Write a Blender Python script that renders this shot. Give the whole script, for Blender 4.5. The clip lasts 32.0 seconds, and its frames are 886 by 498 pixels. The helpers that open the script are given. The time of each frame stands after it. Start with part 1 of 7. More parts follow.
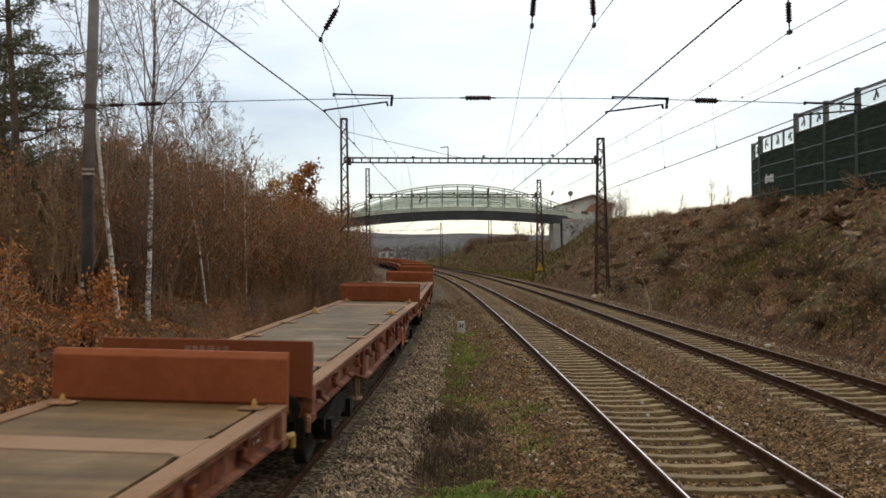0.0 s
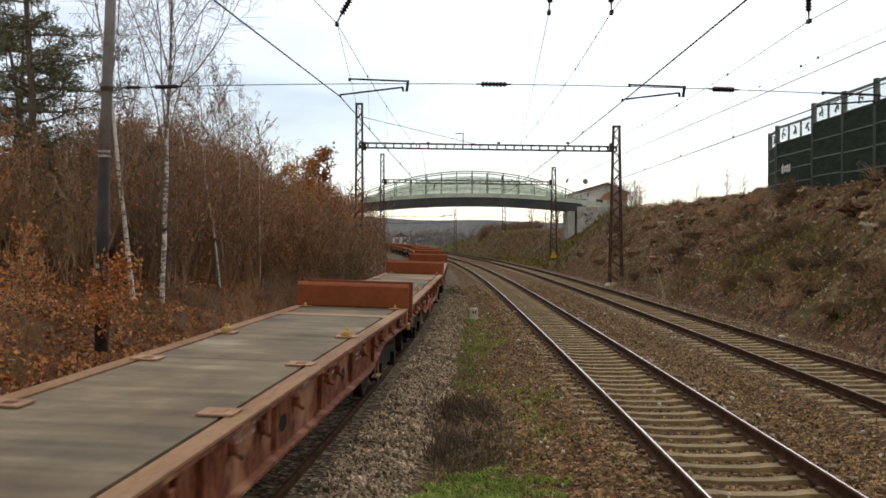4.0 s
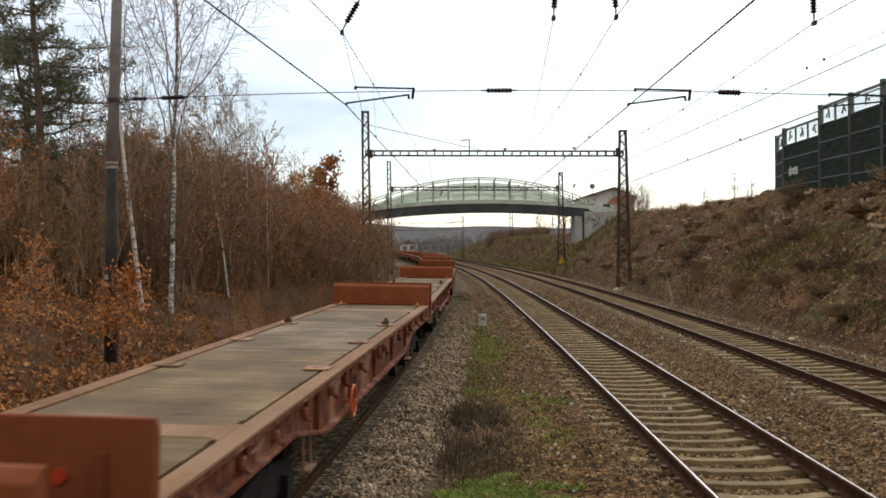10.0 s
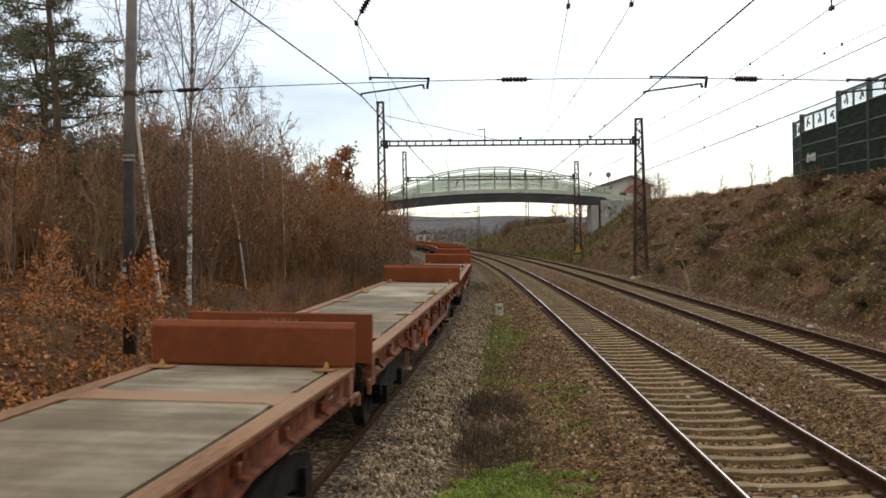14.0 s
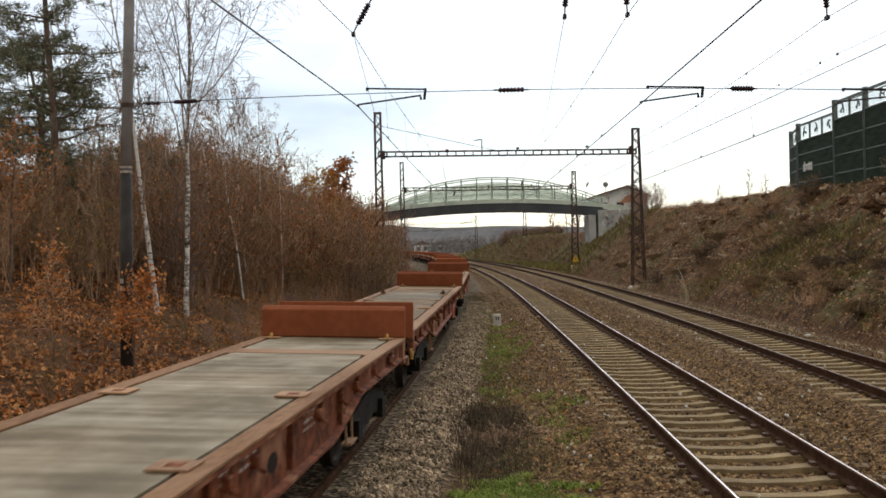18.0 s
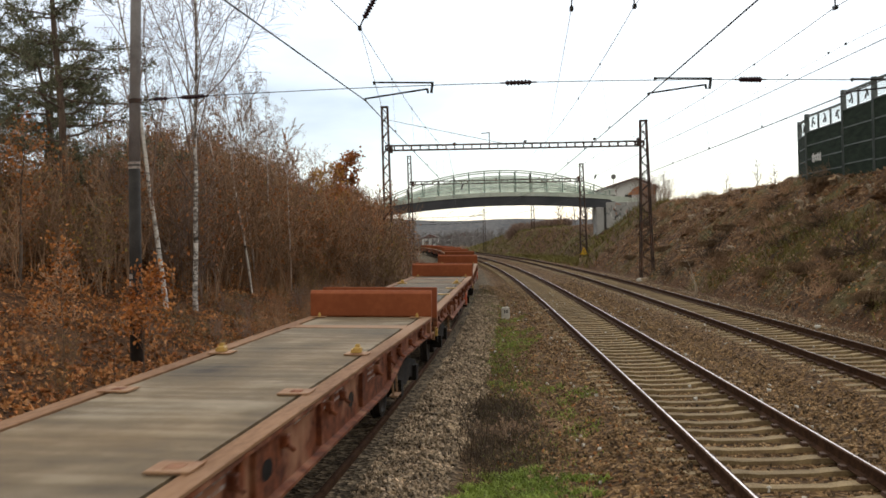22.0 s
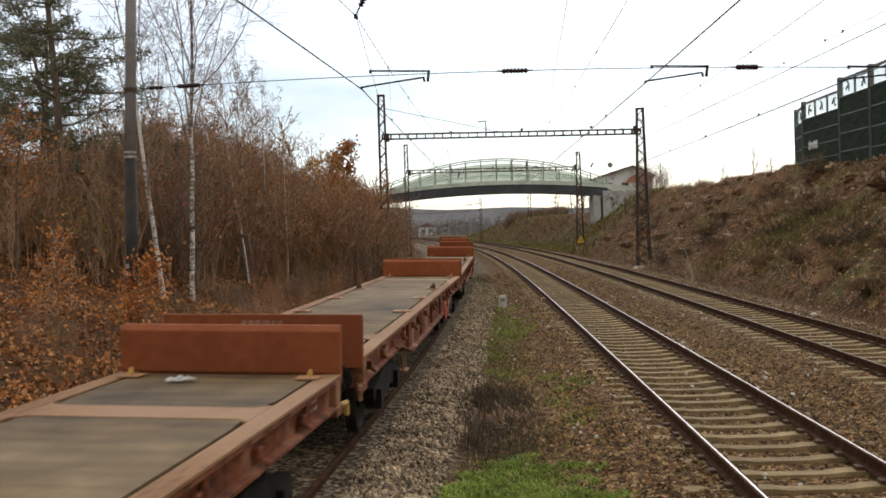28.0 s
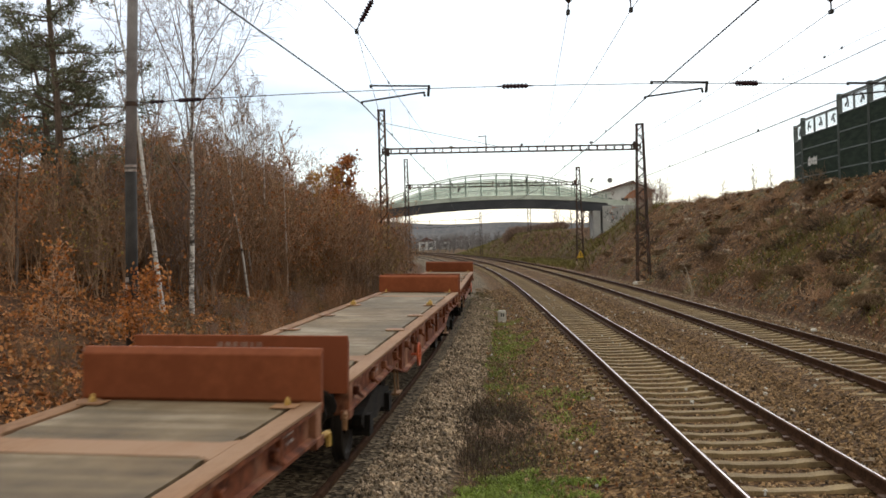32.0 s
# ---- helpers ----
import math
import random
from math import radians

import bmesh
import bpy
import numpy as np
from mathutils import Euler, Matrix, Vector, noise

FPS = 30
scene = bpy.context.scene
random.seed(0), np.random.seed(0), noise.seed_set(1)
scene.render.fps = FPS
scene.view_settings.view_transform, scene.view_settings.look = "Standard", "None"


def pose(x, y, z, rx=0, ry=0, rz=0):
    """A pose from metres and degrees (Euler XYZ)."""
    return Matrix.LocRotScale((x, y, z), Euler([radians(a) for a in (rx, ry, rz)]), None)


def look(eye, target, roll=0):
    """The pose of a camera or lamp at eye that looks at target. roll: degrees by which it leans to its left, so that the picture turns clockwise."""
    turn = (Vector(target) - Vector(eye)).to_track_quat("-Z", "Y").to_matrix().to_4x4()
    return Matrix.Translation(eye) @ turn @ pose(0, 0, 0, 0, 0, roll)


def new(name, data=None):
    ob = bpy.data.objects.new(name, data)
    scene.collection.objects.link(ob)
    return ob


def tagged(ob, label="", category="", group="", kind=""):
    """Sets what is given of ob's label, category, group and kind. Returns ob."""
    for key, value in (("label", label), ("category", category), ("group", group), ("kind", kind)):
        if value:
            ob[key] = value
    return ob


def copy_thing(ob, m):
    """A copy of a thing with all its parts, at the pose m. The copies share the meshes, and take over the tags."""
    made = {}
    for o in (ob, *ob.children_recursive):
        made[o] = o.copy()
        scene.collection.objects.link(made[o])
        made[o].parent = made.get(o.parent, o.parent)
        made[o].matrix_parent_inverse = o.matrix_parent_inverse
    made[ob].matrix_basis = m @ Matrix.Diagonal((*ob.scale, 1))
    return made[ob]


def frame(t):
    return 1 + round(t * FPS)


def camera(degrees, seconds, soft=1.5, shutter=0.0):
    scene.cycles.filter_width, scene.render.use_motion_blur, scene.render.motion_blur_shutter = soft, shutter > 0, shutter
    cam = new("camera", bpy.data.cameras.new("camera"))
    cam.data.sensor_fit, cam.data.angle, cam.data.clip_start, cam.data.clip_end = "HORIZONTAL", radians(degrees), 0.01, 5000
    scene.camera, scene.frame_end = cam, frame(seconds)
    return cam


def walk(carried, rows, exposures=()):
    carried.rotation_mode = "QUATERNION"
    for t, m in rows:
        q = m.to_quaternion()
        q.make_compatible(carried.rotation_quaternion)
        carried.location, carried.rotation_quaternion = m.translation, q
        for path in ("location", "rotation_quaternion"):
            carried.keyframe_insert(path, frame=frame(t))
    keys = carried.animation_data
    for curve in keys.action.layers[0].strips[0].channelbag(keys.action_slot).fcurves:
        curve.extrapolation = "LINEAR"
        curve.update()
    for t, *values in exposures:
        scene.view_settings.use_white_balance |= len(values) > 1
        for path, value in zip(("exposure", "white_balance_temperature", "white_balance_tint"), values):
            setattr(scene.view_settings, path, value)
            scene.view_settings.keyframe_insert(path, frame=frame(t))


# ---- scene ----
cam = camera(47.55, 32.0, soft=1.65, shutter=0.2)
EYE = (0.0, 0.0, 2.476)
# seconds, heading to the right, tilt up and lean of the hand-held camera, in degrees
TURNS = [
    (0, 0.20, 0.20, -0.65), (0.5, 0.18, 0.14, -0.85), (1, 0.12, 0.12, -1.04), (1.5, 0.13, 0.04, -0.95),
    (2, 0.10, -0.07, -0.72), (2.5, -0.05, -0.25, -0.39), (3, -0.22, -0.40, -0.03), (3.5, -0.40, -0.58, 0.05),
    (5.5, -0.96, -0.54, 0.16), (6, -0.91, -0.33, 0.07), (6.5, -0.80, -0.21, -0.18), (7, -0.73, -0.17, -0.25),
    (7.5, -0.70, -0.13, -0.13), (8, -0.68, -0.12, -0.15), (8.5, -0.69, -0.10, -0.12), (9, -0.77, -0.16, -0.20),
    (9.5, -0.85, -0.22, -0.28), (10, -1.02, -0.19, -0.65), (10.5, -1.14, -0.17, -0.00), (11, -1.35, -0.22, -0.07),
    (11.5, -1.50, -0.37, -0.25), (12, -1.75, -0.47, -0.36), (12.5, -1.94, -0.57, -0.31), (13, -2.01, -0.70, -0.72),
    (13.5, -1.99, -0.75, -1.12), (14, -1.95, -0.75, -1.11), (14.5, -1.92, -0.69, -1.10), (16.5, -1.90, -0.10, -1.01),
    (17, -1.95, -0.10, -1.10), (17.5, -1.91, -0.15, -1.23), (18, -1.80, -0.16, -1.33), (18.5, -1.72, -0.18, -1.33),
    (19, -1.78, -0.13, -1.47), (19.5, -1.86, -0.10, -1.37), (20, -1.96, -0.08, -1.44), (20.5, -2.12, -0.12, -1.45),
    (21, -2.21, -0.24, -1.39), (21.5, -2.25, -0.36, -1.35), (22, -2.27, -0.52, -1.72), (22.5, -2.28, -0.61, -1.78),
    (23, -2.22, -0.81, -1.81), (23.5, -2.18, -1.03, -1.93), (24, -2.09, -1.08, -1.99), (24.5, -1.99, -1.07, -1.84),
    (25, -1.95, -1.05, -1.60), (25.5, -1.86, -1.05, -1.39), (27.5, -2.20, -1.29, -1.88), (28, -2.11, -1.17, -1.87),
    (28.5, -2.09, -0.93, -2.29), (29, -2.06, -0.74, -2.10), (29.5, -2.07, -0.59, -2.25), (30, -2.14, -0.46, -2.57),
    (30.5, -2.15, -0.40, -2.21), (31, -2.16, -0.34, -2.06), (31.5, -2.12, -0.34, -1.67), (32, -2.07, -0.34, -1.68),
]
walk(cam, [(t, pose(*EYE, 90 + tilt, 0, -turn) @ pose(0, 0, 0, 0, 0, lean)) for t, turn, tilt, lean in TURNS],
     exposures=[(0, -0.2), (3, -0.1), (6, 0.0), (13, -0.02), (19, 0.0), (25, 0.05), (32, 0.12)])

# ---- light: a bright overcast November day ----
world = bpy.data.worlds.new("overcast_sky")
scene.world = world
world.use_nodes = True
wn, wl = world.node_tree.nodes, world.node_tree.links
wn.clear()
w_out = wn.new("ShaderNodeOutputWorld")
w_sky = wn.new("ShaderNodeTexSky")
w_sky.sky_type, w_sky.sun_disc = "NISHITA", False
w_sky.sun_elevation, w_sky.sun_rotation = radians(24), radians(20)
w_sky.air_density, w_sky.dust_density = 1.0, 0.2
w_bg = wn.new("ShaderNodeBackground")
w_bg.inputs[1].default_value = 0.05
w_cloud = wn.new("ShaderNodeBackground")
w_cloud.inputs[1].default_value = 1.0
w_co = wn.new("ShaderNodeTexCoord")
w_map = wn.new("ShaderNodeMapping")
w_map.inputs["Scale"].default_value = (1.0, 1.0, 3.6)
w_no = wn.new("ShaderNodeTexNoise")
w_no.inputs["Scale"].default_value, w_no.inputs["Detail"].default_value = 4.5, 6.0
w_rmp = wn.new("ShaderNodeValToRGB")
w_rmp.color_ramp.elements[0].position, w_rmp.color_ramp.elements[0].color = 0.36, (0.41, 0.44, 0.5, 1)
w_rmp.color_ramp.elements[1].position, w_rmp.color_ramp.elements[1].color = 0.64, (0.68, 0.71, 0.75, 1)
# higher up the cloud is evenly white
w_sep = wn.new("ShaderNodeSeparateXYZ")
w_up = wn.new("ShaderNodeMapRange")
w_up.inputs[1].default_value, w_up.inputs[2].default_value = 0.14, 0.34
w_white = wn.new("ShaderNodeMixRGB")
w_white.inputs[2].default_value = (1.04, 1.03, 1.02, 1)
wl.new(w_co.outputs["Generated"], w_sep.inputs[0])
wl.new(w_sep.outputs["Z"], w_up.inputs[0])
wl.new(w_up.outputs[0], w_white.inputs[0])
wl.new(w_rmp.outputs[0], w_white.inputs[1])
w_add = wn.new("ShaderNodeAddShader")
# the cloud layer is thin and bright towards the hidden sun ahead, and greyer overhead and behind
w_dot = wn.new("ShaderNodeVectorMath")
w_dot.operation = "DOT_PRODUCT"
w_dot.inputs[1].default_value = (0.2, 0.9, 0.39)
w_rng = wn.new("ShaderNodeMapRange")
w_rng.interpolation_type = "SMOOTHSTEP"
w_rng.inputs[1].default_value, w_rng.inputs[2].default_value = -0.1, 0.85
w_rng.inputs[3].default_value, w_rng.inputs[4].default_value = 0.6, 1.06
wl.new(w_co.outputs["Generated"], w_dot.inputs[0])
wl.new(w_dot.outputs["Value"], w_rng.inputs[0])
wl.new(w_rng.outputs[0], w_cloud.inputs[1])
wl.new(w_co.outputs["Generated"], w_map.inputs[0])
wl.new(w_map.outputs[0], w_no.inputs["Vector"])
wl.new(w_no.outputs["Fac"], w_rmp.inputs[0])
# away from the sun the cloud is a little warmer
w_warm, w_tint = wn.new("ShaderNodeMixRGB"), wn.new("ShaderNodeMixRGB")
w_warm.inputs[1].default_value, w_warm.inputs[2].default_value = (1.12, 1.0, 0.8, 1), (1, 1, 1, 1)
w_tint.blend_type = "MULTIPLY"
w_tint.inputs[0].default_value = 1.0
w_side = wn.new("ShaderNodeMapRange")
w_side.inputs[1].default_value, w_side.inputs[2].default_value = 0.1, 0.75
wl.new(w_dot.outputs["Value"], w_side.inputs[0])
wl.new(w_side.outputs[0], w_warm.inputs[0])
wl.new(w_white.outputs[0], w_tint.inputs[1])
wl.new(w_warm.outputs[0], w_tint.inputs[2])
wl.new(w_tint.outputs[0], w_cloud.inputs[0])
wl.new(w_sky.outputs[0], w_bg.inputs[0])
wl.new(w_bg.outputs[0], w_add.inputs[0])
wl.new(w_cloud.outputs[0], w_add.inputs[1])
wl.new(w_add.outputs[0], w_out.inputs[0])
sun = new("sun", bpy.data.lights.new("sun", "SUN"))
sun.data.energy, sun.data.angle, sun.data.color = 0.5, radians(30), (1.0, 0.96, 0.9)
sun.matrix_world = look((0, 0, 60), (-10, -44, 36))

# ---- materials ----


def mat(name, dark, light, scale=6.0, rough=0.8, metal=0.0, bump=0.3, fine=60.0, third=None, stretch=(1, 1, 1), per_object=0.0, per_island=0.0, space="Object", spec=0.4, spread=0.22, shift=0.0):
    """A surface whose colour wanders between two tones at two scales, with stains of a third tone and a fine relief."""
    m = bpy.data.materials.new(name)
    m.use_nodes = True
    n, l = m.node_tree.nodes, m.node_tree.links
    b = n["Principled BSDF"]
    co, mp = n.new("ShaderNodeTexCoord"), n.new("ShaderNodeMapping")
    mp.inputs["Scale"].default_value = stretch
    l.new(co.outputs[space], mp.inputs[0])
    if shift:
        # every piece is cut from another place of the grain
        own, far = n.new("ShaderNodeObjectInfo"), n.new("ShaderNodeMath")
        far.operation = "MULTIPLY"
        far.inputs[1].default_value = shift
        l.new(own.outputs["Random"], far.inputs[0])
        l.new(far.outputs[0], mp.inputs["Location"])
    big, small = n.new("ShaderNodeTexNoise"), n.new("ShaderNodeTexNoise")
    big.inputs["Scale"].default_value, big.inputs["Detail"].default_value = scale, 6
    small.inputs["Scale"].default_value, small.inputs["Detail"].default_value = fine, 5
    l.new(mp.outputs[0], big.inputs["Vector"])
    l.new(mp.outputs[0], small.inputs["Vector"])
    mixf = n.new("ShaderNodeMath")
    mixf.operation = "MULTIPLY_ADD"
    mixf.inputs[1].default_value = 0.45
    l.new(small.outputs["Fac"], mixf.inputs[0])
    half = n.new("ShaderNodeMath")
    half.operation = "MULTIPLY"
    half.inputs[1].default_value = 0.55
    l.new(big.outputs["Fac"], half.inputs[0])
    l.new(half.outputs[0], mixf.inputs[2])
    ramp = n.new("ShaderNodeValToRGB")
    ramp.color_ramp.elements[0].position, ramp.color_ramp.elements[0].color = 0.5 - spread / 2, (*dark, 1)
    ramp.color_ramp.elements[1].position, ramp.color_ramp.elements[1].color = 0.5 + spread / 2, (*light, 1)
    l.new(mixf.outputs[0], ramp.inputs[0])
    col = ramp.outputs[0]
    if third:
        stain = n.new("ShaderNodeTexNoise")
        stain.inputs["Scale"].default_value, stain.inputs["Detail"].default_value = scale * 0.37, 7
        l.new(mp.outputs[0], stain.inputs["Vector"])
        sr = n.new("ShaderNodeValToRGB")
        sr.color_ramp.elements[0].position, sr.color_ramp.elements[1].position = 0.52, 0.66
        l.new(stain.outputs["Fac"], sr.inputs[0])
        mx = n.new("ShaderNodeMixRGB")
        mx.inputs[2].default_value = (*third, 1)
        l.new(sr.outputs[0], mx.inputs[0])
        l.new(col, mx.inputs[1])
        col = mx.outputs[0]
    for amount, node, socket in ((per_object, "ShaderNodeObjectInfo", "Random"), (per_island, "ShaderNodeNewGeometry", "Random Per Island")):
        if amount:
            info, hsv, mr = n.new(node), n.new("ShaderNodeHueSaturation"), n.new("ShaderNodeMapRange")
            mr.inputs[3].default_value, mr.inputs[4].default_value = 1 - amount, 1 + amount
            l.new(info.outputs[socket], mr.inputs[0])
            l.new(mr.outputs[0], hsv.inputs["Value"])
            l.new(col, hsv.inputs["Color"])
            col = hsv.outputs[0]
    l.new(col, b.inputs["Base Color"])
    b.inputs["Metallic"].default_value = metal
    b.inputs["Specular IOR Level"].default_value = spec
    rr = n.new("ShaderNodeMapRange")
    rr.inputs[3].default_value, rr.inputs[4].default_value = min(1, rough + 0.12), max(0.05, rough - 0.12)
    l.new(mixf.outputs[0], rr.inputs[0])
    l.new(rr.outputs[0], b.inputs["Roughness"])
    if bump:
        bp = n.new("ShaderNodeBump")
        bp.inputs["Strength"].default_value, bp.inputs["Distance"].default_value = bump, 0.02
        l.new(small.outputs["Fac"], bp.inputs["Height"])
        l.new(bp.outputs[0], b.inputs["Normal"])
    return m


M = {}
M["wagon_red"] = mat("wagon_red", (0.225, 0.062, 0.023), (0.3, 0.09, 0.034), 0.8, 0.7, bump=0.05, fine=9, third=(0.235, 0.066, 0.027), per_object=0.2, spec=0.2)
M["wagon_edge"] = mat("wagon_edge", (0.19, 0.094, 0.043), (0.32, 0.175, 0.088), 1.5, 0.8, bump=0.15, fine=22, third=(0.34, 0.21, 0.125), stretch=(1, 0.3, 1), spec=0.25)
M["wagon_sill"] = mat("wagon_sill", (0.075, 0.024, 0.013), (0.25, 0.078, 0.033), 4.5, 0.8, bump=0.25, fine=12, third=(0.36, 0.18, 0.105), spec=0.2, spread=0.2)


def deck_material():
    """Weathered floor boards. An object's colour says where on the floor a board lies (red), on which wagon (green), how pale (blue) and how brown (alpha) it has become."""
    m = bpy.data.materials.new("deck_wood")
    m.use_nodes = True
    n, l = m.node_tree.nodes, m.node_tree.links
    b = n["Principled BSDF"]

    def calc(op, x, y, z=None):
        c = n.new("ShaderNodeMath")
        c.operation = op
        for k, v in enumerate((x, y, z)):
            if v is None:
                continue
            if isinstance(v, (int, float)):
                c.inputs[k].default_value = v
            else:
                l.new(v, c.inputs[k])
        return c.outputs[0]

    co, own, sep, xyz = n.new("ShaderNodeTexCoord"), n.new("ShaderNodeObjectInfo"), n.new("ShaderNodeSeparateColor"), n.new("ShaderNodeCombineXYZ")
    l.new(own.outputs["Color"], sep.inputs[0])
    l.new(calc("MULTIPLY", sep.outputs[0], 40.0), xyz.inputs[1])
    l.new(calc("MULTIPLY", sep.outputs[1], 90.0), xyz.inputs[2])
    at = n.new("ShaderNodeVectorMath")
    l.new(co.outputs["Object"], at.inputs[0])
    l.new(xyz.outputs[0], at.inputs[1])

    def tex(stretch, scale, detail, rough=0.5):
        mp, t = n.new("ShaderNodeMapping"), n.new("ShaderNodeTexNoise")
        mp.inputs["Scale"].default_value = stretch
        t.inputs["Scale"].default_value, t.inputs["Detail"].default_value, t.inputs["Roughness"].default_value = scale, detail, rough
        l.new(at.outputs[0], mp.inputs[0])
        l.new(mp.outputs[0], t.inputs["Vector"])
        return t.outputs["Fac"]

    cloud, streak, grain, brown = tex((0.8, 0.55, 1), 1.1, 6, 0.6), tex((0.35, 3.2, 1), 1.5, 5), tex((2.0, 26, 1), 2.5, 4), tex((0.5, 0.6, 1), 0.9, 4)
    tone = calc("MULTIPLY_ADD", cloud, 1.3, calc("SUBTRACT", sep.outputs[2], 0.65))
    tone = calc("MULTIPLY_ADD", streak, 0.7, calc("SUBTRACT", tone, 0.35))
    tone = calc("MULTIPLY_ADD", grain, 0.35, calc("SUBTRACT", tone, 0.175))
    tone = calc("MULTIPLY_ADD", own.outputs["Random"], 0.09, calc("SUBTRACT", tone, 0.045))
    warm = calc("MULTIPLY_ADD", brown, 0.9, calc("SUBTRACT", own.outputs["Alpha"], 0.45))
    mix = n.new("ShaderNodeMixRGB")
    l.new(warm, mix.inputs[0])
    mix.use_clamp = True
    for k, stops in ((1, ((0.0, (0.035, 0.031, 0.025)), (0.5, (0.175, 0.14, 0.088)), (1.0, (0.47, 0.42, 0.33)))), (2, ((0.0, (0.05, 0.027, 0.01)), (0.5, (0.2, 0.112, 0.036)), (1.0, (0.42, 0.27, 0.1))))):
        r = n.new("ShaderNodeValToRGB")
        r.color_ramp.elements.new(0.5)
        for e, (p, c) in zip(r.color_ramp.elements, stops):
            e.position, e.color = p, (*c, 1)
        l.new(tone, r.inputs[0])
        l.new(r.outputs[0], mix.inputs[k])
    l.new(mix.outputs[0], b.inputs["Base Color"])
    b.inputs["Roughness"].default_value, b.inputs["Specular IOR Level"].default_value = 0.8, 0.35
    bp = n.new("ShaderNodeBump")
    bp.inputs["Strength"].default_value, bp.inputs["Distance"].default_value = 0.35, 0.02
    l.new(grain, bp.inputs["Height"])
    l.new(bp.outputs[0], b.inputs["Normal"])
    return m


M["deck_wood"] = deck_material()
M["spigot"] = mat("spigot", (0.24, 0.12, 0.055), (0.43, 0.25, 0.13), 5, 0.7, bump=0.2, fine=40, third=(0.28, 0.13, 0.055), per_object=0.25)
M["yellow_paint"] = mat("yellow_paint", (0.4, 0.23, 0.05), (0.6, 0.4, 0.11), 5, 0.6, bump=0.1, fine=30)
M["orange_ring"] = mat("orange_ring", (0.5, 0.09, 0.03), (0.65, 0.15, 0.05), 6, 0.5, bump=0.1)
M["lamp_red"] = mat("lamp_red", (0.5, 0.05, 0.02), (0.6, 0.09, 0.03), 6, 0.4, bump=0.0)
M["dark_steel"] = mat("dark_steel", (0.007, 0.006, 0.005), (0.018, 0.014, 0.011), 5, 0.9, bump=0.25, fine=30, third=(0.03, 0.02, 0.013), spec=0.2)
M["wheel_steel"] = mat("wheel_steel", (0.018, 0.014, 0.011), (0.045, 0.036, 0.03), 6, 0.75, 0.2, bump=0.15)
M["white_mark"] = mat("white_mark", (0.26, 0.2, 0.17), (0.55, 0.5, 0.46), 9, 0.8, bump=0.0)
M["faint_mark"] = mat("faint_mark", (0.22, 0.1, 0.06), (0.38, 0.24, 0.18), 9, 0.8, bump=0.0)
M["rail_side"] = mat("rail_side", (0.038, 0.02, 0.012), (0.09, 0.046, 0.025), 7, 0.9, bump=0.3, fine=50, spec=0.06)
M["rail_head"] = mat("rail_head", (0.3, 0.26, 0.255), (0.46, 0.41, 0.4), 4, 0.34, 0.8, bump=0.03, stretch=(1, 0.1, 1))
M["rail_dull"] = mat("rail_dull", (0.09, 0.075, 0.065), (0.17, 0.15, 0.135), 5, 0.5, 0.6, bump=0.1)
M["sleeper"] = mat("sleeper", (0.17, 0.12, 0.058), (0.33, 0.24, 0.12), 3.5, 0.9, bump=0.4, fine=40, third=(0.15, 0.095, 0.05), per_object=0.14)
M["clip"] = mat("clip", (0.06, 0.03, 0.018), (0.13, 0.07, 0.04), 9, 0.8, bump=0.3)
M["lattice"] = mat("lattice", (0.035, 0.024, 0.02), (0.085, 0.055, 0.043), 3, 0.75, bump=0.2, third=(0.13, 0.065, 0.04))
M["concrete_pole"] = mat("concrete_pole", (0.24, 0.225, 0.225), (0.38, 0.36, 0.36), 2, 0.85, bump=0.2, third=(0.18, 0.17, 0.17))
M["pole_base"] = mat("pole_base", (0.022, 0.02, 0.018), (0.05, 0.044, 0.04), 3, 0.85, bump=0.2)
M["wire"] = mat("wire", (0.03, 0.03, 0.032), (0.055, 0.053, 0.053), 3, 0.6, 0.4, bump=0.0)
M["porcelain"] = mat("porcelain", (0.025, 0.012, 0.018), (0.05, 0.025, 0.032), 5, 0.25, bump=0.0)
M["bridge_green"] = mat("bridge_green", (0.52, 0.58, 0.5), (0.66, 0.72, 0.64), 1.2, 0.6, bump=0.05, third=(0.45, 0.52, 0.46))
M["bridge_post"] = mat("bridge_post", (0.2, 0.28, 0.24), (0.32, 0.4, 0.35), 1.2, 0.6, bump=0.05)
M["old_sleeper"] = mat("old_sleeper", (0.13, 0.105, 0.075), (0.27, 0.22, 0.165), 3.5, 0.95, bump=0.4, fine=30, per_object=0.2)
M["red_panel"] = mat("red_panel", (0.4, 0.16, 0.08), (0.55, 0.25, 0.13), 1.5, 0.8, bump=0.1)
M["tussock"] = mat("tussock", (0.085, 0.053, 0.03), (0.25, 0.16, 0.085), 1.5, 0.9, bump=0.0, per_island=0.5)
M["bridge_girder"] = mat("bridge_girder", (0.05, 0.055, 0.065), (0.085, 0.09, 0.1), 0.6, 0.7, bump=0.1)
M["bridge_concrete"] = mat("bridge_concrete", (0.34, 0.34, 0.33), (0.48, 0.48, 0.46), 0.8, 0.9, bump=0.2, third=(0.2, 0.2, 0.2))
M["barrier_green"] = mat("barrier_green", (0.012, 0.021, 0.014), (0.03, 0.046, 0.031), 1.4, 0.9, bump=0.35, fine=18, stretch=(1, 1, 4), spec=0.15)
M["barrier_post"] = mat("barrier_post", (0.085, 0.105, 0.1), (0.16, 0.185, 0.175), 2, 0.6, bump=0.1)
M["dark_print"] = mat("dark_print", (0.02, 0.025, 0.025), (0.04, 0.045, 0.045), 5, 0.6, bump=0.0)
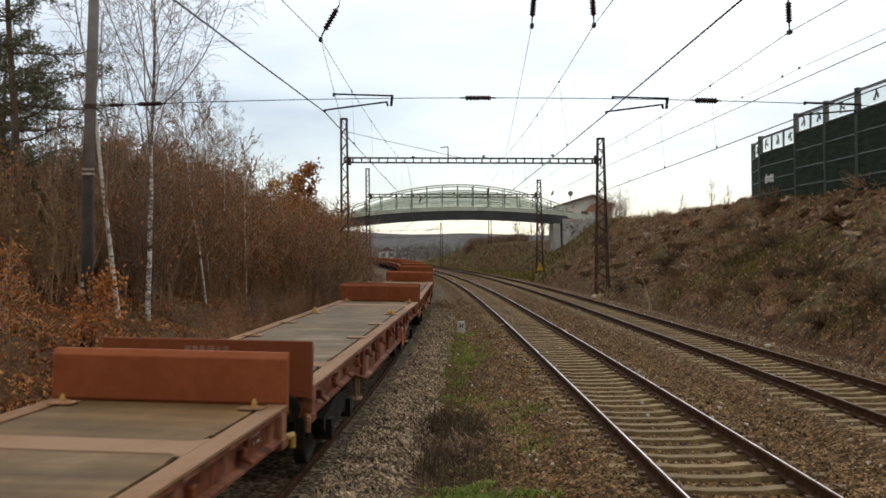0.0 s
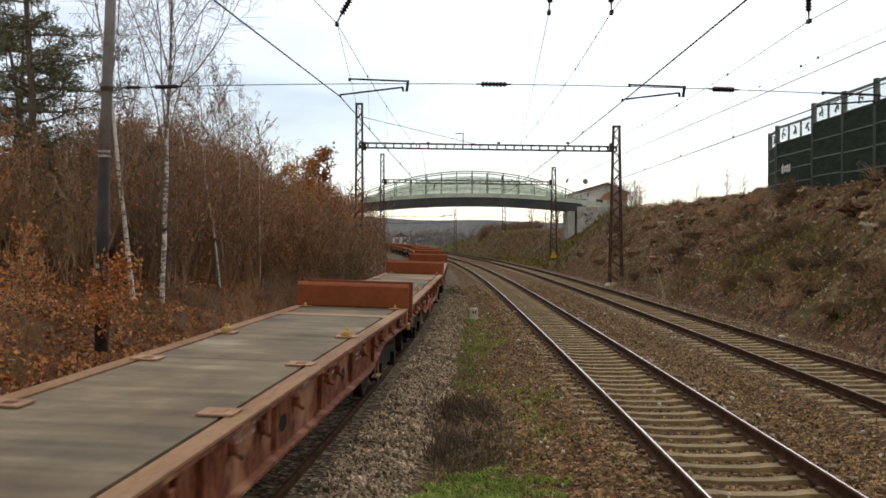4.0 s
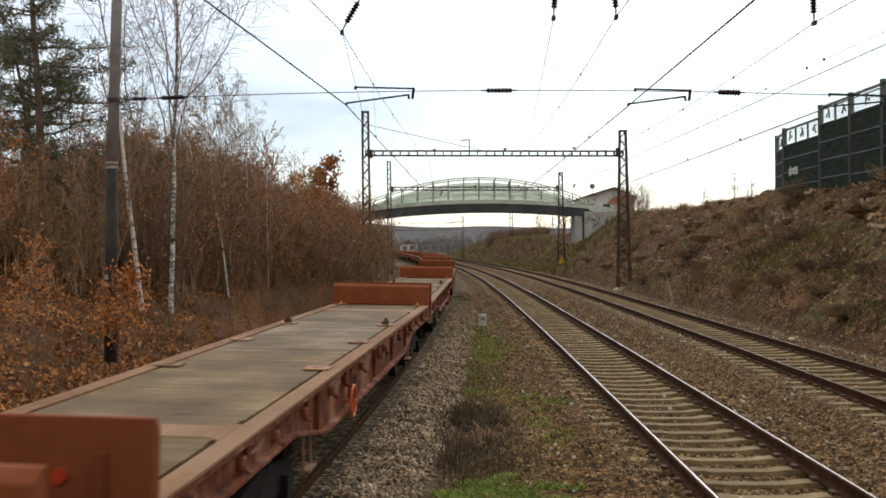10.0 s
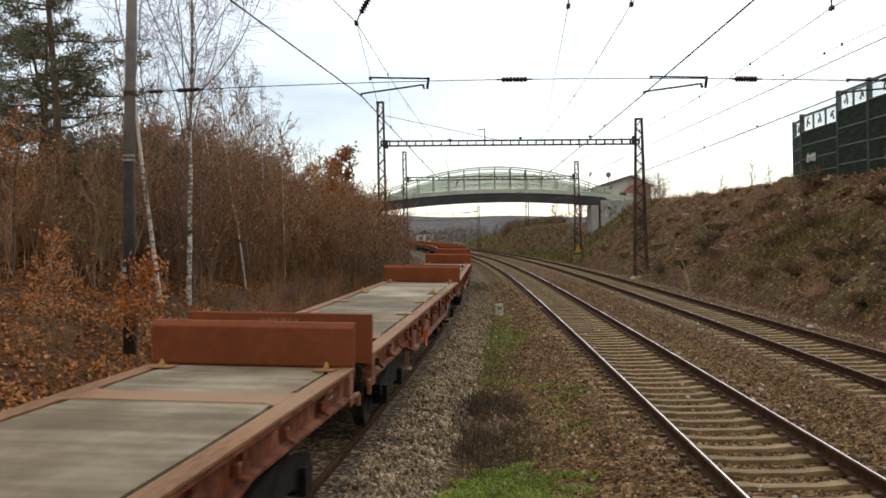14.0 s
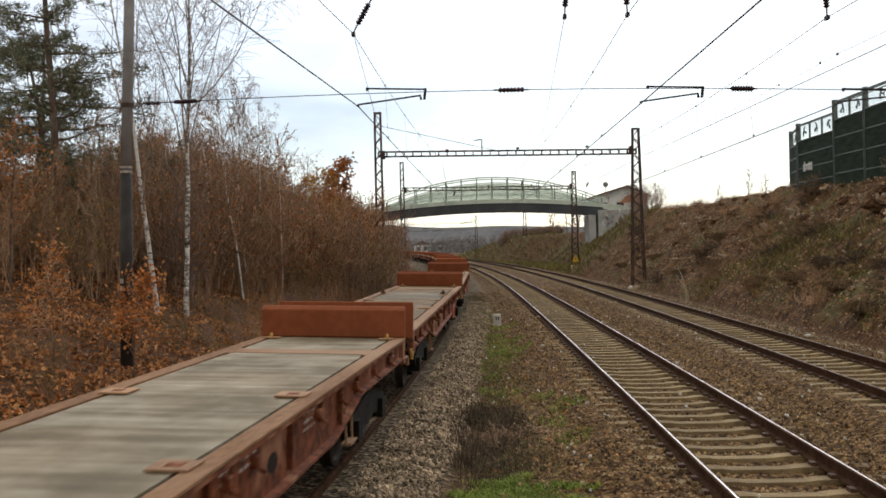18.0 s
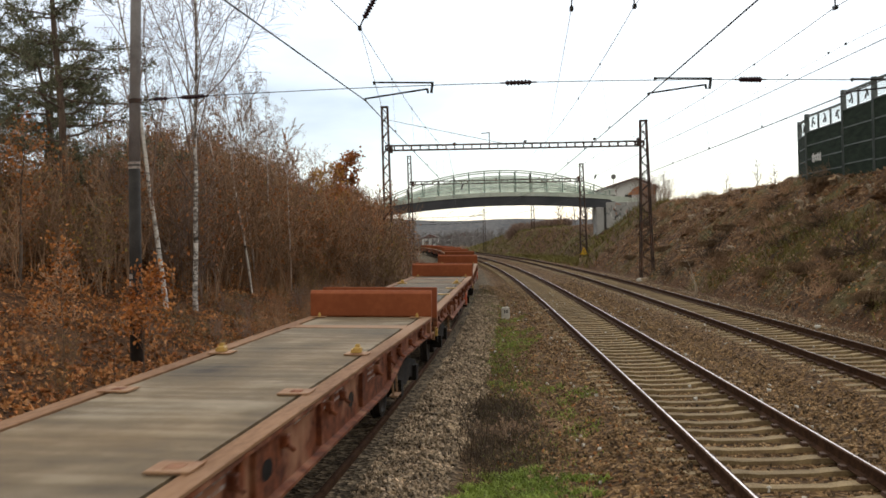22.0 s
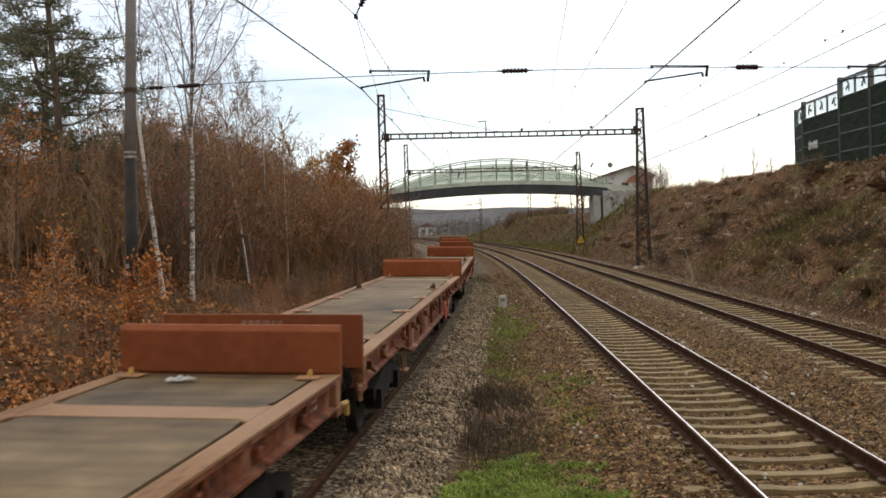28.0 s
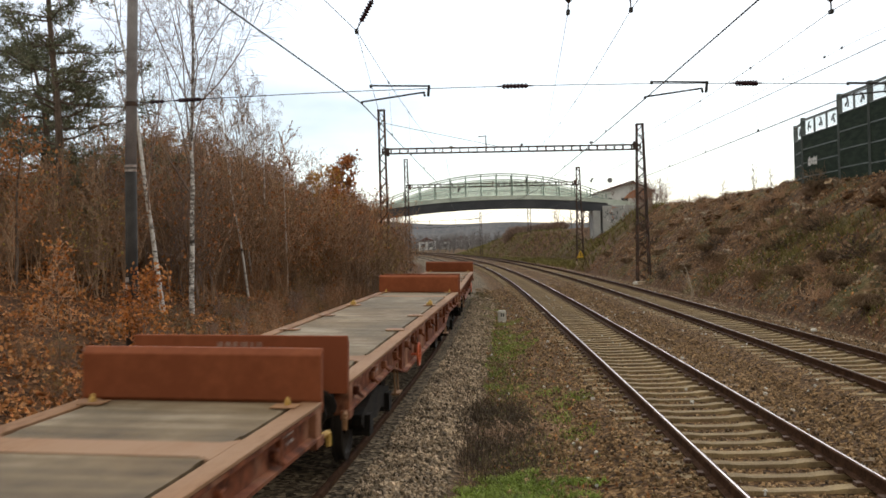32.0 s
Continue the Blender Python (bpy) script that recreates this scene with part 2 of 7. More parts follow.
M["roof_tile"] = mat("roof_tile", (0.11, 0.06, 0.05), (0.2, 0.1, 0.08), 2, 0.85, bump=0.3)
M["render_wall"] = mat("render_wall", (0.66, 0.66, 0.64), (0.8, 0.8, 0.78), 1, 0.9, bump=0.1)
M["bark"] = mat("bark", (0.085, 0.06, 0.045), (0.19, 0.14, 0.105), 4, 0.95, bump=0.6, fine=30, stretch=(1, 1, 0.25))
M["twig"] = mat("twig", (0.25, 0.145, 0.084), (0.46, 0.3, 0.182), 2, 0.9, bump=0.0, per_object=0.4)
M["twig_dark"] = mat("twig_dark", (0.16, 0.1, 0.062), (0.32, 0.21, 0.13), 2, 0.9, bump=0.0, per_object=0.35)
M["leaf_olive"] = mat("leaf_olive", (0.2, 0.15, 0.03), (0.38, 0.27, 0.06), 0.9, 0.7, bump=0.0, per_island=0.35)
M["weep_twig"] = mat("weep_twig", (0.25, 0.19, 0.165), (0.38, 0.31, 0.28), 2, 0.9, bump=0.0)
M["clod"] = mat("clod", (0.06, 0.03, 0.015), (0.26, 0.145, 0.07), 5, 0.95, bump=0.7, fine=30, third=(0.035, 0.02, 0.012), per_object=0.3)
M["twig_grey"] = mat("twig_grey", (0.19, 0.13, 0.105), (0.36, 0.265, 0.21), 2, 0.9, bump=0.0, per_object=0.2)
M["leaf_brown"] = mat("leaf_brown", (0.21, 0.085, 0.029), (0.52, 0.25, 0.09), 0.7, 0.8, bump=0.0, per_island=0.55)
M["leaf_orange"] = mat("leaf_orange", (0.27, 0.09, 0.026), (0.5, 0.2, 0.058), 0.9, 0.7, bump=0.0, per_island=0.4)
M["leaf_bright"] = mat("leaf_bright", (0.36, 0.12, 0.028), (0.62, 0.27, 0.07), 0.9, 0.7, bump=0.0, per_island=0.4)
M["leaf_yellow"] = mat("leaf_yellow", (0.4, 0.2, 0.03), (0.55, 0.32, 0.06), 0.9, 0.7, bump=0.0, per_island=0.3)
M["needle"] = mat("needle", (0.1, 0.11, 0.062), (0.22, 0.225, 0.135), 0.8, 0.8, bump=0.0, per_island=0.35)
M["grass"] = mat("grass", (0.14, 0.2, 0.028), (0.31, 0.4, 0.075), 1.5, 0.8, bump=0.0, per_island=0.4)
M["dry_grass"] = mat("dry_grass", (0.13, 0.1, 0.05), (0.26, 0.2, 0.1), 1.5, 0.9, bump=0.0, per_island=0.4)
M["strip_grass"] = mat("strip_grass", (0.075, 0.066, 0.03), (0.19, 0.165, 0.075), 1.5, 0.9, bump=0.0, per_island=0.4)
M["weed_dark"] = mat("weed_dark", (0.042, 0.031, 0.022), (0.115, 0.083, 0.056), 1.5, 0.9, bump=0.0, per_island=0.35)
M["stone_grey"] = mat("stone_grey", (0.15, 0.111, 0.071), (0.46, 0.355, 0.24), 2.5, 0.9, bump=0.25, fine=40, per_island=0.75)
M["stone_brown"] = mat("stone_brown", (0.115, 0.069, 0.032), (0.37, 0.245, 0.125), 2.5, 0.9, bump=0.25, fine=40, per_island=0.75)
M["km_stone"] = mat("km_stone", (0.5, 0.48, 0.42), (0.7, 0.68, 0.62), 5, 0.85, bump=0.15, third=(0.36, 0.34, 0.28))
M["sign_yellow"] = mat("sign_yellow", (0.7, 0.42, 0.02), (0.8, 0.5, 0.04), 3, 0.5, bump=0.0)
M["paper"] = mat("paper", (0.76, 0.76, 0.75), (0.88, 0.88, 0.87), 6, 0.8, bump=0.1)
# hill tone carries the blue-grey of distance haze
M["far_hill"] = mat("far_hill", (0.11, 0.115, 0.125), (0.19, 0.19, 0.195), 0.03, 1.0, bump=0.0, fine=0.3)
M["bank_grass"] = mat("bank_grass", (0.1, 0.054, 0.027), (0.29, 0.175, 0.08), 0.8, 0.9, bump=0.0, per_island=0.5)
M["bank_green"] = mat("bank_green", (0.11, 0.1, 0.025), (0.23, 0.2, 0.055), 0.8, 0.85, bump=0.0, per_island=0.4)
M["cut_wood"] = mat("cut_wood", (0.38, 0.25, 0.14), (0.55, 0.4, 0.26), 6, 0.85, bump=0.2)
M["pale_wood"] = mat("pale_wood", (0.3, 0.23, 0.16), (0.45, 0.37, 0.27), 4, 0.85, bump=0.2)
# twigs past the bridge: paled and greyed to stand for haze
M["hazed_twig"] = mat("hazed_twig", (0.17, 0.16, 0.16), (0.28, 0.265, 0.26), 0.5, 0.95, bump=0.0)
M["birch_bark"] = mat("birch_bark", (0.5, 0.46, 0.42), (0.8, 0.77, 0.72), 9, 0.8, bump=0.3, fine=26, third=(0.05, 0.042, 0.036), stretch=(0.8, 0.8, 2.6))
M["birch_bark_old"] = mat("birch_bark_old", (0.16, 0.135, 0.115), (0.78, 0.74, 0.69), 7, 0.85, bump=0.4, fine=20, third=(0.045, 0.036, 0.03), stretch=(0.9, 0.9, 1.5), spread=0.12)


def ground_material():
    """Earth with brown leaf litter on the left slope, cut brush and moss on the right bank, gravel round the tracks."""
    m = bpy.data.materials.new("ground_cover")
    m.use_nodes = True
    n, l = m.node_tree.nodes, m.node_tree.links
    b = n["Principled BSDF"]
    co = n.new("ShaderNodeTexCoord")

    def ramp(fac, stops):
        r = n.new("ShaderNodeValToRGB")
        while len(r.color_ramp.elements) < len(stops):
            r.color_ramp.elements.new(0.5)
        for e, (p, c) in zip(r.color_ramp.elements, stops):
            e.position, e.color = p, (*c, 1)
        l.new(fac, r.inputs[0])
        return r.outputs[0]

    def tex(scale, detail=6):
        t = n.new("ShaderNodeTexNoise")
        t.inputs["Scale"].default_value, t.inputs["Detail"].default_value = scale, detail
        l.new(co.outputs["Object"], t.inputs["Vector"])
        return t.outputs["Fac"]

    def mix(fac, a, c):
        x = n.new("ShaderNodeMixRGB")
        l.new(fac, x.inputs[0])
        l.new(a, x.inputs[1])
        l.new(c, x.inputs[2])
        return x.outputs[0]

    zone = n.new("ShaderNodeVertexColor")
    zone.layer_name = "zone"
    sep = n.new("ShaderNodeSeparateColor")
    l.new(zone.outputs[0], sep.inputs[0])
    v = n.new("ShaderNodeTexVoronoi")
    v.inputs["Scale"].default_value = 16
    l.new(co.outputs["Object"], v.inputs["Vector"])
    vs = n.new("ShaderNodeSeparateColor")
    l.new(v.outputs["Color"], vs.inputs[0])
    litter = ramp(tex(9), [(0.3, (0.02, 0.011, 0.006)), (0.5, (0.075, 0.036, 0.016)), (0.68, (0.21, 0.1, 0.042))])
    bank = ramp(tex(3.2, 9), [(0.34, (0.024, 0.014, 0.008)), (0.5, (0.1, 0.055, 0.028)), (0.66, (0.235, 0.136, 0.067))])
    moss = ramp(tex(5, 8), [(0.3, (0.05, 0.052, 0.02)), (0.7, (0.17, 0.16, 0.06))])
    bank = mix(ramp(tex(0.35, 5), [(0.52, (0, 0, 0)), (0.66, (0.8, 0.8, 0.8))]), bank, moss)
    gravel = ramp(vs.outputs[0], [(0.0, (0.028, 0.015, 0.007)), (0.55, (0.11, 0.061, 0.026)), (1.0, (0.28, 0.17, 0.075))])
    grey = ramp(vs.outputs[1], [(0.0, (0.032, 0.023, 0.015)), (0.55, (0.125, 0.095, 0.06)), (1.0, (0.33, 0.255, 0.165))])
    c = mix(sep.outputs[0], litter, bank)
    c = mix(sep.outputs[1], c, gravel)
    c = mix(sep.outputs[2], c, grey)
    l.new(c, b.inputs["Base Color"])
    b.inputs["Roughness"].default_value = 0.95
    b.inputs["Specular IOR Level"].default_value = 0.15
    bp = n.new("ShaderNodeBump")
    bp.inputs["Strength"].default_value, bp.inputs["Distance"].default_value = 0.8, 0.05
    l.new(v.outputs["Distance"], bp.inputs["Height"])
    l.new(bp.outputs[0], b.inputs["Normal"])
    return m


M["ground"] = ground_material()

# ---- mesh tools ----


def finish(name, bm, material, parent=None, label="", smooth=False):
    me = bpy.data.meshes.new(name)
    bm.normal_update()
    bm.to_mesh(me)
    bm.free()
    for one in (material if isinstance(material, (list, tuple)) else [material]):
        me.materials.append(M[one])
    if smooth:
        for p in me.polygons:
            p.use_smooth = True
    ob = new(name, me)
    ob.parent = parent
    if label:
        ob["label"] = label
    return ob


def part(name, bm, material, parent, label="", smooth=False):
    return finish(name, bm, material, parent, label, smooth)


def raw(name, verts, faces, material, parent=None, label=""):
    me = bpy.data.meshes.new(name)
    me.from_pydata(verts, [], faces)
    me.update()
    for one in (material if isinstance(material, (list, tuple)) else [material]):
        me.materials.append(M[one])
    ob = new(name, me)
    ob.parent = parent
    if label:
        ob["label"] = label
    return ob


def box(bm, x0, x1, y0, y1, z0, z1, m=None, bevel=0.0):
    vs = [bm.verts.new(c) for c in ((x0, y0, z0), (x1, y0, z0), (x1, y1, z0), (x0, y1, z0), (x0, y0, z1), (x1, y0, z1), (x1, y1, z1), (x0, y1, z1))]
    fs = [bm.faces.new([vs[i] for i in q]) for q in ((3, 2, 1, 0), (4, 5, 6, 7), (0, 1, 5, 4), (1, 2, 6, 5), (2, 3, 7, 6), (3, 0, 4, 7))]
    if bevel:
        es = {e for f in fs for e in f.edges}
        out = bmesh.ops.bevel(bm, geom=list(es), offset=bevel, segments=1, affect="EDGES", profile=0.5)
        vs = list({v for f in out["faces"] for v in f.verts} | {v for v in vs if v.is_valid})
    if m is not None:
        bmesh.ops.transform(bm, matrix=m, verts=[v for v in vs if v.is_valid])
    return bm


def bar(bm, a, b, r=0.02, sides=6, r2=None):
    """A round bar from a to b."""
    a, b = Vector(a), Vector(b)
    d = (b - a)
    if d.length < 1e-6:
        return bm
    q = d.to_track_quat("Z", "Y")
    r2 = r if r2 is None else r2
    lo = [bm.verts.new(a + q @ Vector((math.cos(i * math.tau / sides) * r, math.sin(i * math.tau / sides) * r, 0))) for i in range(sides)]
    hi = [bm.verts.new(b + q @ Vector((math.cos(i * math.tau / sides) * r2, math.sin(i * math.tau / sides) * r2, 0))) for i in range(sides)]
    for i in range(sides):
        j = (i + 1) % sides
        bm.faces.new((lo[i], lo[j], hi[j], hi[i]))
    bm.faces.new(lo[::-1])
    bm.faces.new(hi)
    return bm


def angle_bar(bm, a, b, w=0.06, up=(0, 0, 1)):
    """A flat square-section member from a to b."""
    a, b = Vector(a), Vector(b)
    d = (b - a).normalized()
    s = d.cross(Vector(up))
    if s.length < 1e-4:
        s = d.cross(Vector((1, 0, 0)))
    s.normalize()
    u = s.cross(d)
    h = w / 2
    lo = [bm.verts.new(a + s * i + u * j) for i, j in ((-h, -h), (h, -h), (h, h), (-h, h))]
    hi = [bm.verts.new(b + s * i + u * j) for i, j in ((-h, -h), (h, -h), (h, h), (-h, h))]
    for i in range(4):
        j = (i + 1) % 4
        bm.faces.new((lo[i], lo[j], hi[j], hi[i]))
    bm.faces.new(lo[::-1])
    bm.faces.new(hi)
    return bm


def loft(bm, rings, close=True):
    """Rings of points joined into a skin, capped at both ends."""
    vs = [[bm.verts.new(p) for p in ring] for ring in rings]
    k = len(rings[0])
    for a, b in zip(vs, vs[1:]):
        for i in range(k):
            j = (i + 1) % k
            bm.faces.new((a[i], a[j], b[j], b[i]))
    if close:
        bm.faces.new(vs[0][::-1])
        bm.faces.new(vs[-1])
    return bm


def ring_bar(bm, centre, radius, thick, axis="x", n=20, k=6):
    cs = []
    for i in range(n):
        a = i * math.tau / n
        for j in range(k):
            b = j * math.tau / k
            rr = radius + thick * math.cos(b)
            p, q, w = rr * math.cos(a), rr * math.sin(a), thick * math.sin(b)
            c = (w, p, q) if axis == "x" else ((p, w, q) if axis == "y" else (p, q, w))
            cs.append(bm.verts.new(Vector(centre) + Vector(c)))
    for i in range(n):
        for j in range(k):
            a, b = i * k + j, i * k + (j + 1) % k
            c, d = ((i + 1) % n) * k + (j + 1) % k, ((i + 1) % n) * k + j
            bm.faces.new((cs[a], cs[b], cs[c], cs[d]))
    return bm


# ---- the plan: three tracks that bend to the left ----
GAP_AB = 4.10
RAIL_T = -0.20       # rail level of the track with the train; 0 is that of the two others


def x_a(y):
    y = np.asarray(y, float)
    z = np.maximum(y, 0)
    far = np.minimum(z, 420.0)
    return 3.231 - 0.000135 * far * far - 0.00023 * np.maximum(0, far - 46) ** 2 - 0.28542 * (z - far)


def slope(fn, y):
    return (fn(np.asarray(y, float) + 0.05) - fn(np.asarray(y, float) - 0.05)) / 0.1


def x_b(y):
    return x_a(y) + GAP_AB


def x_t(y):
    y = np.asarray(y, float)
    d = np.where(y > 0, 3.72 + 2.86 * np.exp(-np.maximum(y, 0) / 34), 6.58 - 0.084 * y)
    return x_a(y) - d


def x_foot(y):
    """The foot of the right bank."""
    return x_b(y) + 2.6


def step(e0, e1, v):
    t = np.clip((v - e0) / (e1 - e0), 0, 1)
    return t * t * (3 - 2 * t)


def wave(x, y, f, seed=0.0):
    return (np.sin(x * f + seed + 1.3 * np.sin(y * f * 0.7 + seed * 2)) + np.sin(y * f * 1.13 + seed * 3 + 1.7 * np.sin(x * f * 0.6))) * 0.5


def lumps(x, y, f, seed=0.0):
    """Uneven clods: random heights on a grid, smoothly joined, from 0 to 1."""
    x, y = np.asarray(x, float) * f, np.asarray(y, float) * f
    i, j = np.floor(x), np.floor(y)
    u, v = x - i, y - j
    u, v = u * u * (3 - 2 * u), v * v * (3 - 2 * v)

    def rough(p, q):
        h = np.sin(p * 12.9898 + q * 78.233 + seed * 37.719) * 437.585
        return h - np.floor(h)

    return (rough(i, j) * (1 - u) + rough(i + 1, j) * u) * (1 - v) + (rough(i, j + 1) * (1 - u) + rough(i + 1, j + 1) * u) * v


def height(x, y):
    """Height of the ground."""
    x, y = np.asarray(x, float), np.asarray(y, float)
    a, b, t = x - x_a(y), x - x_b(y), x - x_t(y)
    z = np.full(np.broadcast(x, y).shape, -0.36)
    z = np.maximum(z, -0.218 + (0.043 + 0.05 * (lumps(x, y, 1.9, 6.0) - 0.5)) * step(0.78, 0.98, np.abs(a)) - np.maximum(0, np.abs(a) - 1.5) * 0.4)
    z = np.maximum(z, -0.218 + (0.043 + 0.05 * (lumps(x, y, 1.9, 6.0) - 0.5)) * step(0.78, 0.98, np.abs(b)) - np.maximum(0, np.abs(b) - 1.5) * 0.4)
    zt = np.maximum(-0.60, RAIL_T - 0.11 - np.maximum(0, np.abs(t) - 1.7) * 0.32)
    w = step(1.6, 3.2, t)
    z = zt * (1 - w) + z * w
    # right bank
    past = step(140, 172, y)
    f = b - 2.9 - 5.0 * step(88, 128, y) * (1 - 0.9 * past)
    crest = 5.1 + 0.25 * wave(x, y, 0.11, 2.0) - 0.9 * step(98, 136, y) - past * (1.3 - np.clip(0.1 * f, 0, 1.5))
    rise = np.clip(f / (6.6 - 3.2 * past), 0, 1)
    bankz = -0.36 + (crest + 0.36) * (rise ** 0.9)
    bankz = bankz + np.where(f > 0, 0.12 * wave(x, y, 0.9, 1.0) + (0.3 * (lumps(x, y, 0.8, 1.0) - 0.5) + 0.3 * (lumps(x, y, 1.6, 2.0) - 0.4) ** 2 * 2.2 + 0.14 * (lumps(x, y, 2.9, 3.0) - 0.5)) * (1 - 0.55 * step(5.2, 7.0, f)), 0) * step(0, 1.6, f)
    # the ramp that climbs to the bridge
    bankz = -0.36 + (bankz + 0.36) * (1 - 0.8 * step(178, 250, y))
    bankz = bankz + 2.2 * step(9, 14, f) * np.exp(-((y - 136) / 9.0) ** 2)
    z = np.where(f > 0, np.maximum(bankz, -0.36), z)
    # left slope
    g = -t - 2.6
    lz = -0.6 + 0.45 * step(0, 2.6, g) + 1.5 * step(1.2, 8.0, g) + 4.6 * step(5, 22, g) + 3.0 * step(20, 60, g)
    lz = -0.6 + (lz + 0.6) * (1 - 0.86 * step(128, 175, y))
    lz = lz + (0.10 * wave(x, y, 0.8, 5.0) + 0.05 * wave(x, y, 2.3, 3.0)) * step(0.3, 2, g)
    z = np.where(g > 0, lz, z)
    return z


def ground_at(x, y):
    return float(height(np.array([float(x)]), np.array([float(y)]))[0])

# ---- ground ----


def axis_steps(*spans):
    out = []
    for a, b, d in spans:
        out += list(np.arange(a, b - 1e-6, d))
    return np.array(out + [spans[-1][1]])


def build_ground():
    ys = axis_steps((-420, -60, 30), (-60, -6, 3), (-6, 4, 0.8), (4, 36, 0.25), (36, 80, 0.5), (80, 170, 1.5), (170, 420, 10), (420, 3200, 140))
    us = axis_steps((-1800, -300, 300), (-300, -60, 30), (-60, -26, 2.5), (-26, -11, 0.6), (-11, 16.5, 0.22), (16.5, 30, 1.5), (30, 60, 8), (60, 300, 30), (300, 1800, 300))
    gy, gu = np.meshgrid(ys, us, indexing="ij")
    gx = x_a(gy) + gu
    gz = height(gx, gy)
    co = np.stack([gx, gy, gz], -1).reshape(-1, 3)
    ny, nu = len(ys), len(us)
    i = np.arange(ny - 1)[:, None] * nu + np.arange(nu - 1)[None, :]
    quads = np.stack([i, i + 1, i + nu + 1, i + nu], -1).reshape(-1, 4)
    me = bpy.data.meshes.new("ground")
    me.from_pydata(co.tolist(), [], quads.tolist())
    me.materials.append(M["ground"])
    for p in me.polygons:
        p.use_smooth = True
    a, b, t = gx - x_a(gy), gx - x_b(gy), gx - x_t(gy)
    wob = 0.25 * wave(gx, gy, 1.1, 7.0)
    red = step(2.7, 3.3, b + wob)
    green = (1 - step(1.9, 2.7, np.abs(a) + wob)) + (1 - step(1.9, 2.7, np.abs(b) + wob)) + 0.9 * step(-4.4, -3.4, a) * (1 - step(2.5, 3.0, b))
    blue = step(-3.6, -2.4, t + wob) * (1 - step(1.75, 2.25, t + wob * 0.6))
    rgba = np.stack([red, np.clip(green, 0, 1), blue, np.ones_like(red)], -1).reshape(-1, 4)
    at = me.color_attributes.new("zone", "FLOAT_COLOR", "POINT")
    at.data.foreach_set("color", rgba.astype(np.float32).ravel())
    tagged(new("ground", me), "gravel, leaf litter and cut-over earth banks beside the railway", "ground", kind="structure")


build_ground()


def build_hills():
    """Low wooded hills far away, with the haze put into their colour."""
    for dist, hgt, seed in ((900, 17, 1.0), (1500, 34, 2.0)):
        vs, fs = [], []
        n = 160
        for i in range(n + 1):
            a = radians(-75 + 150 * i / n)
            px, py = math.sin(a) * dist, math.cos(a) * dist
            top = hgt * (0.75 + 0.3 * math.sin(3.1 * a + seed) + 0.12 * math.sin(11 * a + seed * 2) + 0.05 * math.sin(47 * a) + 0.05 * noise.noise((a * 60, seed, 0)))
            vs += [(px, py, -3), (px * 1.05, py * 1.05, top), (px * 1.3, py * 1.3, -3)]
            if i:
                k = 3 * i
                fs += [(k - 3, k, k + 1, k - 2), (k - 2, k + 1, k + 2, k - 1)]
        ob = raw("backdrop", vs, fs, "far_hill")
        tagged(ob, "wooded hills on the horizon, coloured blue-grey for haze", "hill", kind="structure")


build_hills()

# ---- tracks ----
RAIL = [(-0.012, 0.0), (-0.034, -0.007), (-0.036, -0.03), (-0.012, -0.045), (-0.01, -0.13), (-0.075, -0.145), (-0.075, -0.16), (0.075, -0.16), (0.075, -0.145), (0.01, -0.13), (0.012, -0.045), (0.036, -0.03), (0.034, -0.007), (0.012, 0.0)]


LAID = {}


